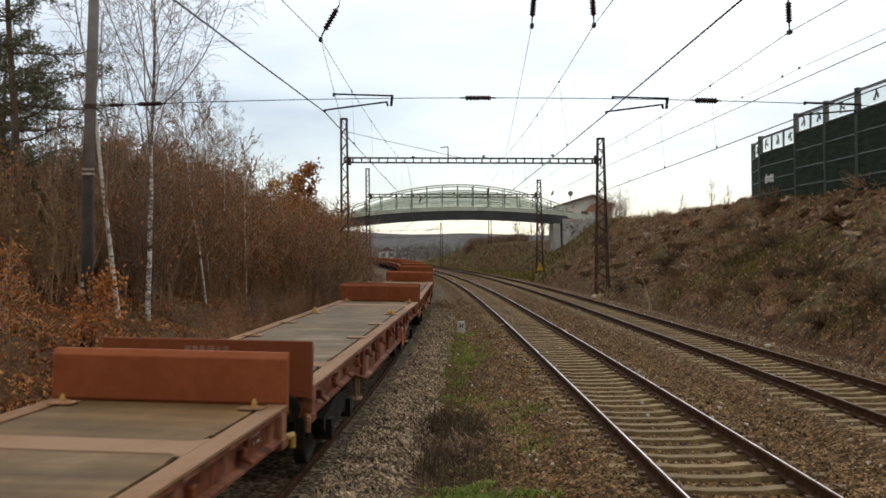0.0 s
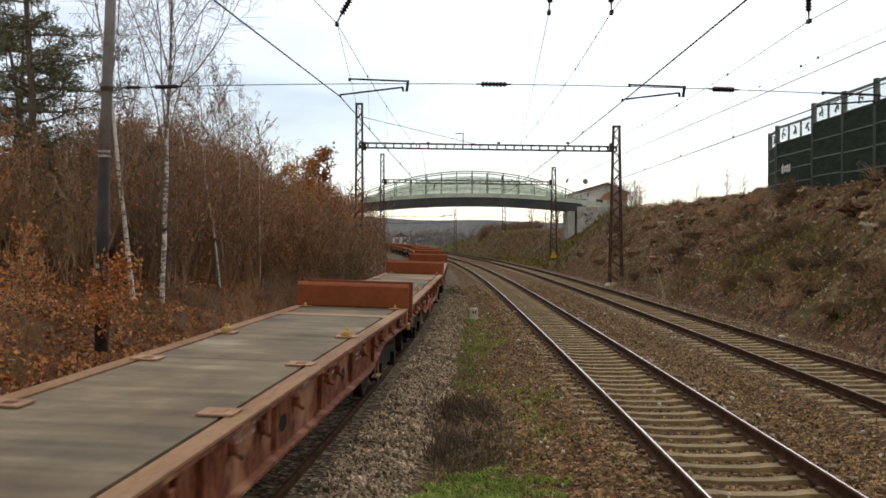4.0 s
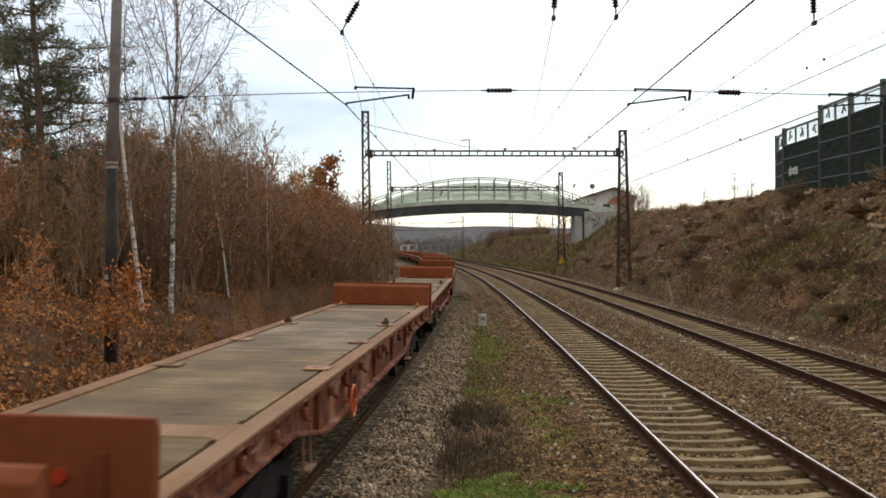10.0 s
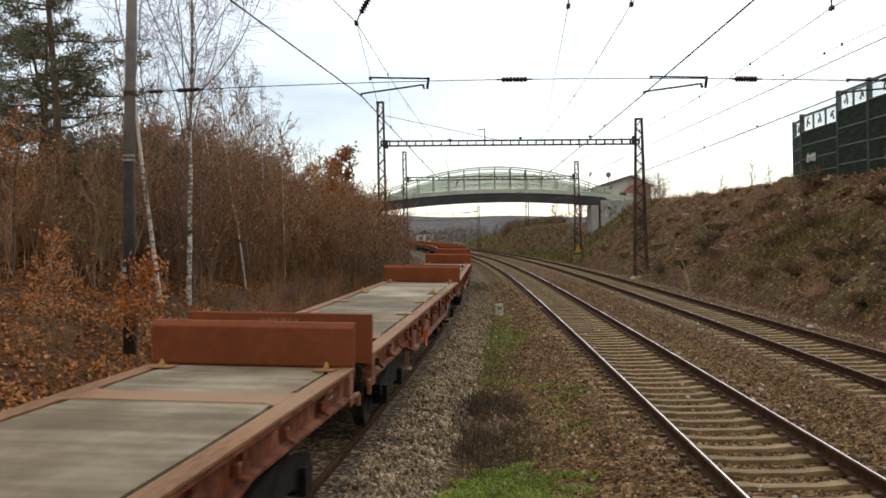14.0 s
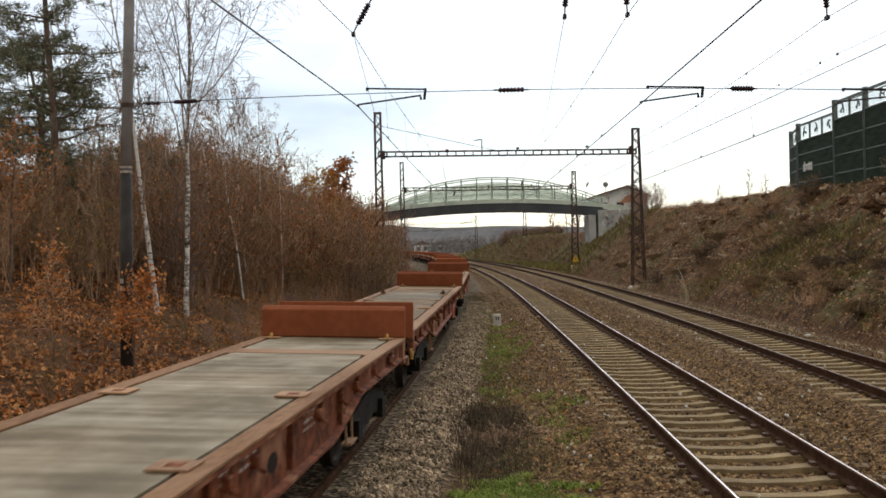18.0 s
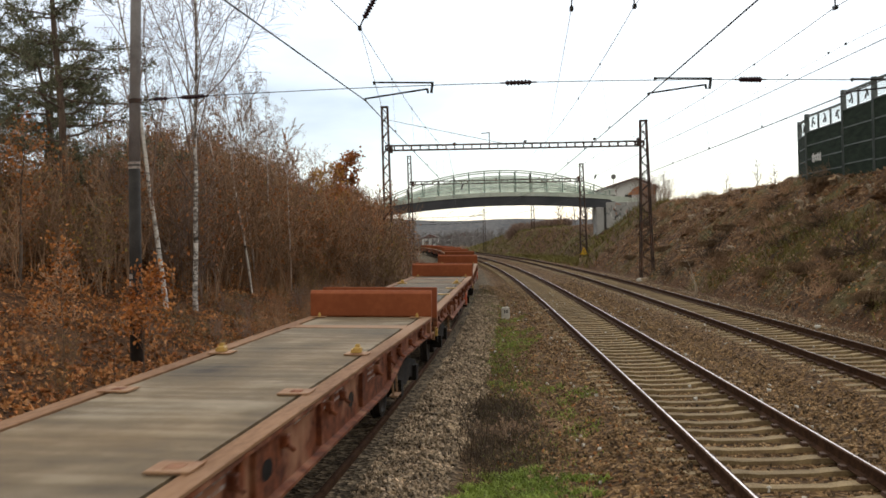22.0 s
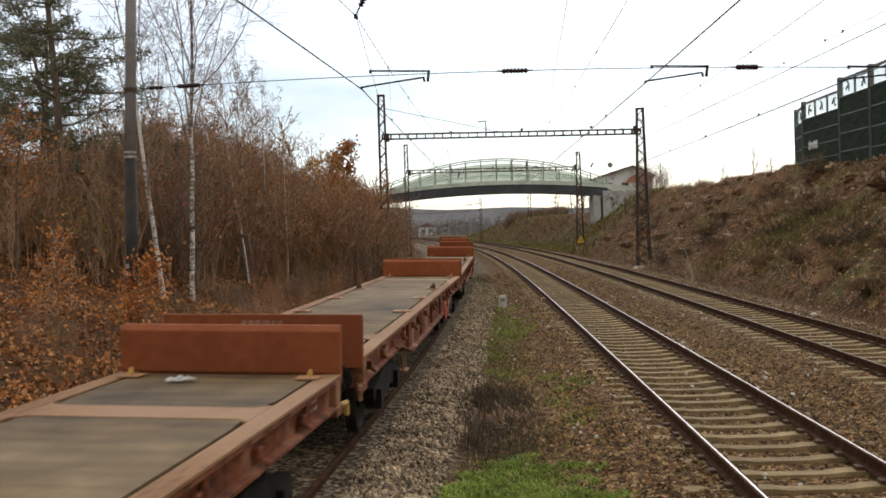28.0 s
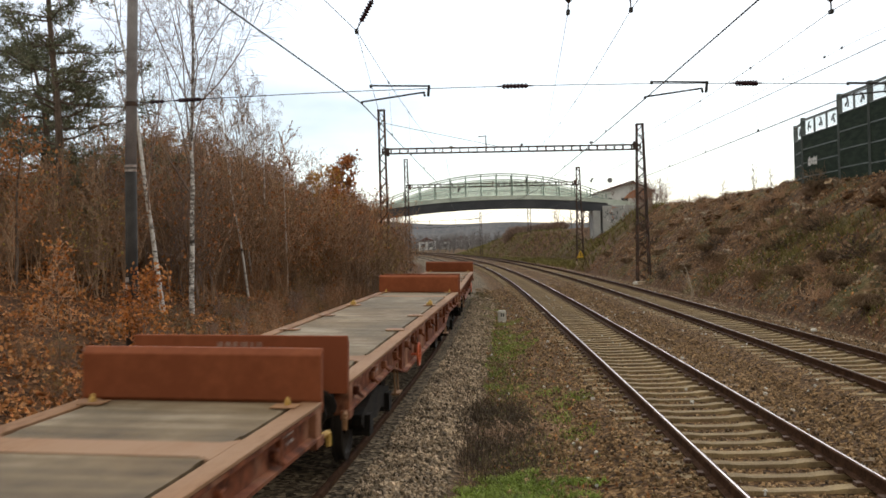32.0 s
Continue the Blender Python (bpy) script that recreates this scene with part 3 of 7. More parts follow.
def build_track(line, z, label, head, y0, y1, far, wood="sleeper"):
    track = tagged(new("railway_track"), label, "railway track", kind="structure")
    ys = axis_steps((-60, 0, 6), (0, 160, 1.5), (160, far, 10))
    xs, sl = line(ys), slope(line, ys)
    nrm = np.sqrt(1 + sl * sl)
    for side in (-0.7535, 0.7535):
        bm = bmesh.new()
        prev = None
        for x, y, s, n in zip(xs, ys, sl, nrm):
            ring = [bm.verts.new((x + (side + px) / n, y - (side + px) * s / n, z + pz)) for px, pz in RAIL]
            if prev:
                for i in range(len(RAIL)):
                    j = (i + 1) % len(RAIL)
                    f = bm.faces.new((prev[i], prev[j], ring[j], ring[i]))
                    f.material_index = 1 if i == len(RAIL) - 1 else 0
            prev = ring
        bmesh.ops.recalc_face_normals(bm, faces=bm.faces)
        part("rail", bm, ["rail_side", head], track)
    # one concrete sleeper, then its repeats
    bm = bmesh.new()
    prof = [(-1.3, 0.125, 0.0), (-0.95, 0.13, 0.01), (-0.45, 0.125, 0.005), (-0.3, 0.11, -0.014), (0.3, 0.11, -0.014), (0.45, 0.125, 0.005), (0.95, 0.13, 0.01), (1.3, 0.125, 0.0)]
    loft(bm, [[(x, -w, -0.2), (x, w, -0.2), (x, w * 0.8, h), (x, -w * 0.8, h)] for x, w, h in prof])
    for sx in (-0.7535, 0.7535):
        for dx in (-0.12, 0.12):
            k = len(bm.faces)
            box(bm, sx + dx - 0.035, sx + dx + 0.035, -0.06, 0.06, 0.0, 0.05)
            bm.faces.ensure_lookup_table()
            for f in bm.faces[k:]:
                f.material_index = 1
    bmesh.ops.recalc_face_normals(bm, faces=bm.faces)
    me = bpy.data.meshes.new("sleeper")
    bm.to_mesh(me)
    bm.free()
    me.materials.append(M[wood])
    me.materials.append(M["clip"])
    y = y0
    rnd = random.Random(7)
    LAID[line] = []
    while y < y1:
        LAID[line].append(y)
        ob = new("sleeper", me)
        ob.parent = track
        ob.matrix_local = pose(float(line(y)) + rnd.uniform(-0.02, 0.02), y, z - 0.165 + rnd.uniform(-0.008, 0.006), rnd.uniform(-0.6, 0.6), 0, -math.degrees(math.atan(float(slope(line, y)))) + rnd.uniform(-0.6, 0.6))
        y += 0.6 + rnd.uniform(-0.015, 0.015)
    return track


build_track(x_a, 0.0, "ballasted main-line track with worn bright rails on concrete sleepers", "rail_head", 4.0, 118, 420)
build_track(x_b, 0.0, "ballasted main-line track with duller rails on concrete sleepers", "rail_dull", 10.0, 118, 420)
build_track(x_t, RAIL_T, "side track in pale gravel under the moving train", "rail_side", 3.0, 70, 520, "old_sleeper")

# ---- the train: empty container flat wagons ----
HALF, HW, DECK = 9.30, 1.16, 1.234
PITCH = 19.9
CANT = 1.6


def rounded(bm, x0, x1, y0, y1, z0, z1, b=0.012):
    return box(bm, x0, x1, y0, y1, z0, z1, None, b)


def build_wagon():
    w = tagged(new("flat_wagon"), "red-brown empty container flat wagon with worn wooden floor", "railway wagon", group="wagons of the freight train")
    # side sills with a deep belly
    for sx in (-1, 1):
        st = [(-HALF, 0.33), (-5.6, 0.33), (-4.0, 0.6), (4.0, 0.6), (5.6, 0.33), (HALF, 0.33)]
        bm = bmesh.new()
        rings = []
        for y, d in st:
            zt, zb = DECK - 0.032, DECK - d
            rings.append([(sx * px, y, pz) for px, pz in ((HW, zt), (HW, zt - 0.035), (HW - 0.07, zt - 0.045), (HW - 0.07, zb + 0.045), (HW + 0.005, zb + 0.03), (HW + 0.005, zb), (HW - 0.22, zb), (HW - 0.22, zb + 0.03), (HW - 0.1, zb + 0.045), (HW - 0.1, zt - 0.045), (HW - 0.15, zt - 0.035), (HW - 0.15, zt))])
        loft(bm, rings)
        bmesh.ops.recalc_face_normals(bm, faces=bm.faces)
        part("side_sill", bm, "wagon_sill", w, "rusty brown fish-bellied side sill")
        bm = bmesh.new()
        rounded(bm, *sorted((sx * (HW - 0.185), sx * (HW + 0.004))), -HALF, HALF, DECK - 0.03, DECK + 0.004, 0.006)
        part("edge_strip", bm, "wagon_edge", w, "worn pinkish steel edge strip")
        # brackets, lashing hooks and pockets along the sill
        for i, y in enumerate((-8.6, -7.4, -6.3, -5.1, -3.6, -2.7, -1.3, 0.4, 1.1, 3.3, 4.4, 5.3, 6.6, 7.9)):
            bm = bmesh.new()
            rounded(bm, *sorted((sx * (HW - 0.075), sx * (HW - 0.005))), y - 0.05, y + 0.05, DECK - 0.24, DECK - 0.14)
            bar(bm, (sx * (HW - 0.01), y - 0.05, DECK - 0.22), (sx * (HW + 0.03), y + 0.02, DECK - 0.27), 0.02)
            if i % 2:
                rounded(bm, *sorted((sx * (HW - 0.075), sx * (HW - 0.02))), y + 0.12, y + 0.2, DECK - 0.29, DECK - 0.07)
            part("lashing_hook", bm, "wagon_sill", w)
        # stiffening ribs, and dark oval patches painted as the shade of openings
        for y in (-4.4, -2.2, 0.0, 2.2, 4.4):
            bm = bmesh.new()
            rounded(bm, *sorted((sx * (HW - 0.07), sx * (HW - 0.02))), y - 0.012, y + 0.012, DECK - 0.5, DECK - 0.045, 0.003)
            part("rib", bm, "wagon_sill", w)
        for y in (1.7, -1.75):
            bm = bmesh.new()
            loft(bm, [[(sx * (HW - d), y + 0.17 * math.cos(a) * (1 if abs(math.cos(a)) < 0.8 else 0.95), DECK - 0.33 + 0.085 * math.sin(a)) for a in [i * math.tau / 14 for i in range(14)]] for d in (0.072, 0.066)])
            bmesh.ops.recalc_face_normals(bm, faces=bm.faces)
            part("oval_opening", bm, "dark_steel", w, "dark oval patch for the shade in a sill opening")
        # stencilled marks: plain bars
        rnd = random.Random(5 if sx > 0 else 6)
        for y, wd, n in ((0.75, 0.9, 2), (-0.6, 0.5, 1), (3.0, 0.4, 3), (-3.1, 0.8, 2), (-6.9, 0.4, 2), (8.3, 0.4, 2)):
            bm = bmesh.new()
            for i in range(n):
                z = DECK - 0.12 - 0.075 * i
                yy = y - wd / 2
                while yy < y + wd / 2:
                    ln = rnd.uniform(0.03, 0.11)
                    box(bm, *sorted((sx * (HW - 0.071), sx * (HW - 0.067))), yy, yy + ln, z - 0.015, z + 0.015)
                    yy += ln + rnd.uniform(0.03, 0.1)
            part("stencil", bm, "white_mark", w, "faded white stencilled marks")["kind"] = "stuff"
        # hand-brake wheel
        for wheel_y in (-2.6, 2.6):
            bm = bmesh.new()
            c = Vector((sx * (HW + 0.06), wheel_y, DECK - 0.46))
            ring_bar(bm, c, 0.19, 0.021)
            for a in range(3):
                bar(bm, c, c + Vector((0, math.cos(a * 2.09) * 0.19, math.sin(a * 2.09) * 0.19)), 0.012)
            bar(bm, c - Vector((sx * 0.14, 0, 0)), c + Vector((sx * 0.01, 0, 0)), 0.02)
            part("brake_wheel", bm, "orange_ring", w, "orange-red hand-brake wheel")
        # container spigot plates
        for y in (-3.2, 0.0, 3.2):
            bm = bmesh.new()
            x0, x1 = sorted((sx * (HW - 0.42), sx * (HW - 0.12)))
            for a in ((x0, x0 + 0.09, y - 0.16, y + 0.16), (x1 - 0.09, x1, y - 0.16, y + 0.16), (x0 + 0.09, x1 - 0.09, y - 0.16, y - 0.07), (x0 + 0.09, x1 - 0.09, y + 0.07, y + 0.16)):
                box(bm, *a, DECK + 0.006, DECK + 0.022)
            plate = part("spigot_plate", bm, "spigot", w, "worn pinkish steel spigot plate")
            bm = bmesh.new()
            cx = (x0 + x1) / 2
            rounded(bm, cx - 0.055, cx + 0.055, y - 0.05, y + 0.05, DECK + 0.002, DECK + 0.026, 0.006)
            part("spigot", bm, "wagon_sill", plate, "folded rusty container spigot")
            if y:
                bm = bmesh.new()
                loft(bm, [[(cx + a * s, y + b * s, z) for a, b in ((-0.05, -0.06), (0.05, -0.06), (0.05, 0.06), (-0.05, 0.06))] for s, z in ((1, DECK + 0.027), (0.95, DECK + 0.085), (0.6, DECK + 0.1), (0.5, DECK + 0.135))])
                rounded(bm, cx - 0.085, cx - 0.058, y - 0.03, y + 0.06, DECK + 0.024, DECK + 0.07, 0.004)
                part("raised_spigot", bm, "yellow_paint", plate, "raised container spigot")
        for ey in (-1, 1):
            y = ey * (HALF - 0.3)
            bm = bmesh.new()
            rounded(bm, *sorted((sx * (HW - 0.37), sx * (HW - 0.14))), y - 0.12, y + 0.1, DECK + 0.006, DECK + 0.022, 0.004)
            plate = part("spigot_plate", bm, "spigot", w, "worn pinkish steel spigot plate")
            bm = bmesh.new()
            cx = sx * (HW - 0.24)
            loft(bm, [[(cx + 0.03 * r * math.cos(q * 0.7854), y + 0.03 * r * math.sin(q * 0.7854), DECK + 0.02 + h) for q in range(8)] for r, h in ((1.0, 0.0), (0.95, 0.035), (0.55, 0.06), (0.4, 0.075))])
            part("corner_spigot", bm, "yellow_paint", plate, "small yellow corner spigot")
            # bent grab rail at the corner
            bm = bmesh.new()
            gx, gy = sx * (HW - 0.04), ey * (HALF + 0.0)
            rounded(bm, gx - 0.05, gx + 0.05, *sorted((gy - ey * 0.22, gy + ey * 0.06)), DECK - 0.4, DECK - 0.3, 0.008)
            rail = part("grab_bracket", bm, "wagon_sill", w)
            bm = bmesh.new()
            pts = [(gx, gy + ey * 0.02, DECK - 0.33), (gx + sx * 0.04, gy + ey * 0.26, DECK - 0.33), (gx + sx * 0.04, gy + ey * 0.28, DECK - 0.36), (gx + sx * 0.04, gy + ey * 0.28, DECK - 0.46)]
            for a, b in zip(pts, pts[1:]):
                bar(bm, a, b, 0.03)
            part("grab_rail", bm, "yellow_paint", rail, "bent yellow grab rail")
            # step below the sill
            bm = bmesh.new()
            y = ey * 4.9
            for dy in (-0.18, 0.18):
                bar(bm, (sx * (HW - 0.06), y + dy, DECK - 0.36), (sx * (HW - 0.04), y + dy, DECK - 0.78), 0.016)
            box(bm, *sorted((sx * (HW - 0.1), sx * (HW + 0.02))), y - 0.19, y + 0.19, DECK - 0.79, DECK - 0.765)
            part("step", bm, "wagon_edge", w, "bent steel step")
    # floor boards in three fields; the outermost of a field are shorter, with steel gussets at their ends
    bx = HW - 0.232
    cache = {}
    rnd = random.Random(3)
    for a, b, n in ((-HALF + 0.03, -7.42, 7), (-6.92, 6.92, 50), (7.42, HALF - 0.03, 7)):
        d = (b - a) / n
        for i in range(n):
            near_strip = (i if a > -8 else n) if b > 8 else (min(i, n - 1 - i) if a > -8 else n - 1 - i)
            cut = {0: 0.02}.get(near_strip, 0.0)
            gap = 0.003 if rnd.random() < 0.2 else 0.0004
            key = (round(d, 4), cut, gap)
            if key not in cache:
                bm = bmesh.new()
                box(bm, -bx + cut, bx - cut, -d / 2 + gap, d / 2 - gap, -0.05, 0.0, None, 0.0006)
                cache[key] = part("floor_board", bm, "deck_wood", w)
                ob = cache[key]
            else:
                ob = new("floor_board", cache[key].data)
                ob.parent = w
            y = a + d * (i + 0.5)
            ob.matrix_local = pose(0, y, DECK - 0.004 + rnd.uniform(-0.0015, 0.0005))
    for y in (-7.17, 7.17):
        bm = bmesh.new()
        e, i = HW - 0.187, bx - 0.07
        rim = [(-e, -0.36), (-i, -0.243), (i, -0.243), (e, -0.36), (e, 0.36), (i, 0.243), (-i, 0.243), (-e, 0.36)]
        loft(bm, [[(px, y + py, z) for px, py in rim] for z in (DECK - 0.05, DECK + 0.002)])
        bmesh.ops.recalc_face_normals(bm, faces=bm.faces)
        part("cross_strip", bm, "wagon_edge", w, "worn pinkish steel cross strip")
    # underframe
    bm = bmesh.new()
    box(bm, -0.2, 0.2, -HALF + 0.05, HALF - 0.05, DECK - 0.5, DECK - 0.06)
    for y in np.arange(-8.5, 8.6, 1.7):
        box(bm, -HW + 0.23, HW - 0.23, float(y) - 0.06, float(y) + 0.06, DECK - 0.34, DECK - 0.06)
    # unseen inner beams, added to block light coming through below the floor
    for x in (-0.72, 0.72):
        box(bm, x - 0.06, x + 0.06, -HALF + 0.25, HALF - 0.25, DECK - 0.48, DECK - 0.06)
    box(bm, -0.75, 0.75, -1.2, 0.4, DECK - 0.85, DECK - 0.45)
    box(bm, -0.9, 0.9, -5.0, -4.6, DECK - 0.7, DECK - 0.3)
    bar(bm, (-0.45, 1.0, DECK - 0.62), (0.45, 1.0, DECK - 0.62), 0.19, 12)
    part("underframe", bm, "dark_steel", w, "dark underframe with brake gear")
    for ey in (-1, 1):
        # end beam and folding end flap
        bm = bmesh.new()
        y0, y1 = sorted((ey * (HALF - 0.2), ey * HALF))
        rounded(bm, -HW, HW, y0, y1, DECK - 0.36, DECK - 0.062)
        part("end_beam", bm, "wagon_sill", w)
        bm = bmesh.new()
        yi, yo = ey * (HALF - 0.02), ey * (HALF + 0.1)
        zt = DECK + 0.495
        loft(bm, [[(x, yi, DECK + 0.018), (x, yi, zt - 0.06), (x, yi + ey * 0.07, zt), (x, yo, zt), (x, yo, DECK - 0.12)] for x in (-HW + 0.004, HW - 0.004)])
        bmesh.ops.recalc_face_normals(bm, faces=bm.faces)
        bmesh.ops.bevel(bm, geom=list(bm.edges), offset=0.008, segments=1, affect="EDGES")
        flap = part("end_flap", bm, "wagon_red", w, "red-brown folding end flap")
        yy = yo + ey * 0.002
        for x in (-0.85, 0.85):
            bm = bmesh.new()
            rounded(bm, x - 0.04, x + 0.04, *sorted((yy, yy + ey * 0.03)), DECK - 0.1, zt - 0.2, 0.004)
            part("flap_hinge", bm, "wagon_red", flap)
        bm = bmesh.new()
        rnd = random.Random(9)
        x = -0.24
        while x < 0.24:
            ln = rnd.uniform(0.04, 0.09)
            box(bm, x, x + ln, *sorted((yy, yy + ey * 0.003)), zt - 0.12, zt - 0.07)
            x += ln + 0.025
        part("stencil", bm, "faint_mark", flap, "faded pale stencilled marks")["kind"] = "stuff"
        for x in (-0.9, 0.62):
            bm = bmesh.new()
            bar(bm, (x, yy, DECK + 0.16), (x, yy + ey * 0.03, DECK + 0.16), 0.045, 12)
            part("reflector", bm, "lamp_red", flap, "small orange-red reflector")
        for x in (-0.42, 0.42):
            bm = bmesh.new()
            rounded(bm, x - 0.16, x + 0.16, *sorted((ey * HALF, ey * (HALF + 0.26))), DECK - 0.1, DECK - 0.07, 0.004)
            for sx in (-0.14, 0.14):
                angle_bar(bm, (x + sx, ey * (HALF + 0.24), DECK - 0.09), (x + sx, ey * (HALF + 0.01), DECK - 0.33), 0.035)
            part("end_step", bm, "wagon_sill", w, "brown angled step on the end beam")
        # buffers
        for bxx in (-0.875, 0.875):
            bm = bmesh.new()
            c = DECK - 0.19
            bar(bm, (bxx, ey * (HALF - 0.02), c), (bxx, ey * (HALF + 0.2), c), 0.13, 14, 0.11)
            bar(bm, (bxx, ey * (HALF + 0.2), c), (bxx, ey * (HALF + 0.42), c), 0.085, 14)
            buf = part("buffer", bm, "dark_steel", w)
            bm = bmesh.new()
            loft(bm, [[(bxx + 0.23 * math.cos(a) * s, ey * (HALF + d), c + 0.17 * math.sin(a) * s) for a in [i * math.tau / 18 for i in range(18)]] for d, s in ((0.42, 1.0), (0.445, 1.0), (0.456, 0.8))])
            bmesh.ops.recalc_face_normals(bm, faces=bm.faces)
            part("buffer_head", bm, "dark_steel", buf)
        bm = bmesh.new()
        bar(bm, (0, ey * HALF, DECK - 0.2), (0, ey * (HALF + 0.3), DECK - 0.2), 0.05, 8)
        ring_bar(bm, (0, ey * (HALF + 0.36), DECK - 0.26), 0.1, 0.025, "x", 12, 6)
        part("coupling", bm, "dark_steel", w)
        # bogie
        by = ey * 6.55
        bm = bmesh.new()
        for sx in (-1, 1):
            rings = []
            for dy, z0, z1 in ((-1.25, 0.5, 0.62), (-0.9, 0.36, 0.66), (-0.45, 0.44, 0.74), (0.0, 0.36, 0.78), (0.45, 0.44, 0.74), (0.9, 0.36, 0.66), (1.25, 0.5, 0.62)):
                rings.append([(sx * 0.93, dy, z0), (sx * 1.05, dy, z0), (sx * 1.05, dy, z1), (sx * 0.93, dy, z1)])
            loft(bm, rings)
            for dy in (-0.9, 0.9):
                box(bm, *sorted((sx * 0.9, sx * 1.12)), dy - 0.13, dy + 0.13, 0.32, 0.58)
        box(bm, -0.95, 0.95, -0.2, 0.2, 0.5, DECK - 0.5)
        bmesh.ops.recalc_face_normals(bm, faces=bm.faces)
        bogie = part("bogie", bm, "dark_steel", w, "dark two-axle bogie")
        bogie.matrix_local = pose(0, by, 0)
        for k, dy in enumerate((-0.9, 0.9)):
            bm = bmesh.new()
            bar(bm, (-1.0, 0, 0), (1.0, 0, 0), 0.08, 10)
            for sx in (-1, 1):
                prof = [(0.685, 0.475), (0.715, 0.47), (0.72, 0.455), (0.82, 0.452), (0.825, 0.38), (0.79, 0.34), (0.78, 0.14), (0.72, 0.14), (0.71, 0.34), (0.685, 0.38)]
                loft(bm, [[(sx * px, math.cos(a) * r, math.sin(a) * r) for a in [i * math.tau / 22 for i in range(22)]] for px, r in prof])
            bmesh.ops.recalc_face_normals(bm, faces=bm.faces)
            ws = part("wheelset", bm, "wheel_steel", bogie)
            ws.matrix_local = pose(0, dy, 0.455)
    return w


FIRST = build_wagon()
WAGONS = [FIRST] + [copy_thing(FIRST, Matrix.Identity(4)) for _ in range(24)]


def travel(t):
    """How far the train, which slowly gains speed, has come."""
    ease = np.interp(t, (0, 3, 6, 8, 11, 13.5, 17, 19, 22.5, 25, 28, 30, 32), (0.16, 0.04, 0.0, 0.1, 0.23, 0.25, 0.14, 0.14, -0.06, -0.28, -0.22, -0.08, 0.24))
    return 0.05549 * t * t + 11.92 * t - 10.679 - float(ease)


def wagon_pose(k, t):
    """Wagon k on its two pivots at time t; the first has the number -1."""
    y = k * PITCH - travel(t) + HALF + 0.22
    side = -0.06
    p, q = [Vector((float(x_t(y + d)) + side, y + d, RAIL_T)) for d in (-6.55, 6.55)]
    v = q - p
    c = (p + q) / 2
    turn = pose(c.x, c.y, c.z, 0, 0, -math.degrees(math.atan2(v.x, v.y)))
    # the side track leans a little towards the main line
    return turn @ pose(HW, 0, 0, 0, CANT, 0) @ pose(-HW, 0, 0)


def crumpled_paper():
    """A white sheet lying on the floor of one wagon."""
    rng = np.random.default_rng(3)
    bm = bmesh.new()
    grid = [[bm.verts.new(((i / 8 - 0.5) * 0.27 + rng.normal() * 0.008, (j / 5 - 0.5) * 0.17 + rng.normal() * 0.008, 0.012 + abs(rng.normal()) * 0.02)) for j in range(6)] for i in range(9)]
    for i in range(8):
        for j in range(5):
            bm.faces.new((grid[i][j], grid[i + 1][j], grid[i + 1][j + 1], grid[i][j + 1]))
    bmesh.ops.solidify(bm, geom=list(bm.faces), thickness=0.003)
    ob = finish("crumpled_paper", bm, "paper")
    return tagged(ob, "crumpled white sheet lying on a wagon floor", "paper")


PAPER = crumpled_paper()
PAPER_AT = pose(-0.28, HALF - 0.6, DECK + 0.006, 0, 0, 12)


def motions():
    walk(PAPER, [(j * 0.5, wagon_pose(18, j * 0.5) @ PAPER_AT) for j in range(65)])
    for i, w in enumerate(WAGONS):
        walk(w, [(j * 0.5, wagon_pose(i - 1, j * 0.5)) for j in range(65)])
    # the wheelsets of all bogies turn alike
    for w in WAGONS:
        for bogie in [c for c in w.children if c.name.startswith("bogie")]:
            for ws in bogie.children:
                front = ws.location.y > 0
                if front in turning:
                    done = turning[front]
                    ws.rotation_mode = "QUATERNION"
                    ws.animation_data_create()
                    ws.animation_data.action = done.animation_data.action
                    ws.animation_data.action_slot = done.animation_data.action_slot
                else:
                    turning[front] = ws
                    at = ws.location.copy()
                    walk(ws, [(j / 30, pose(at.x, at.y, at.z, math.degrees(travel(j / 30) / 0.455) % 360, 0, 0)) for j in range(961)])


turning = {}

# how each wagon looks: the spigots raised at one end, in yellow or rust, the brake wheel at one end or none,
# and the floor along its length: place, paleness, brownness
RUSTY = (6, 7, 8, 10, 12, 19, 20)
RAISED_AT_REAR = (1, 3, 4, 5, 8, 11, 21, 23)
WHEEL_AT_REAR = (1, 3, 6, 8, 9, 11, 13, 22)
NO_WHEEL = (2, 4, 14, 17, 18)
YELLOW_PLATES = (5, 15)
YELLOW_RAILS = (-1, 1, 2, 12, 15, 18, 21)
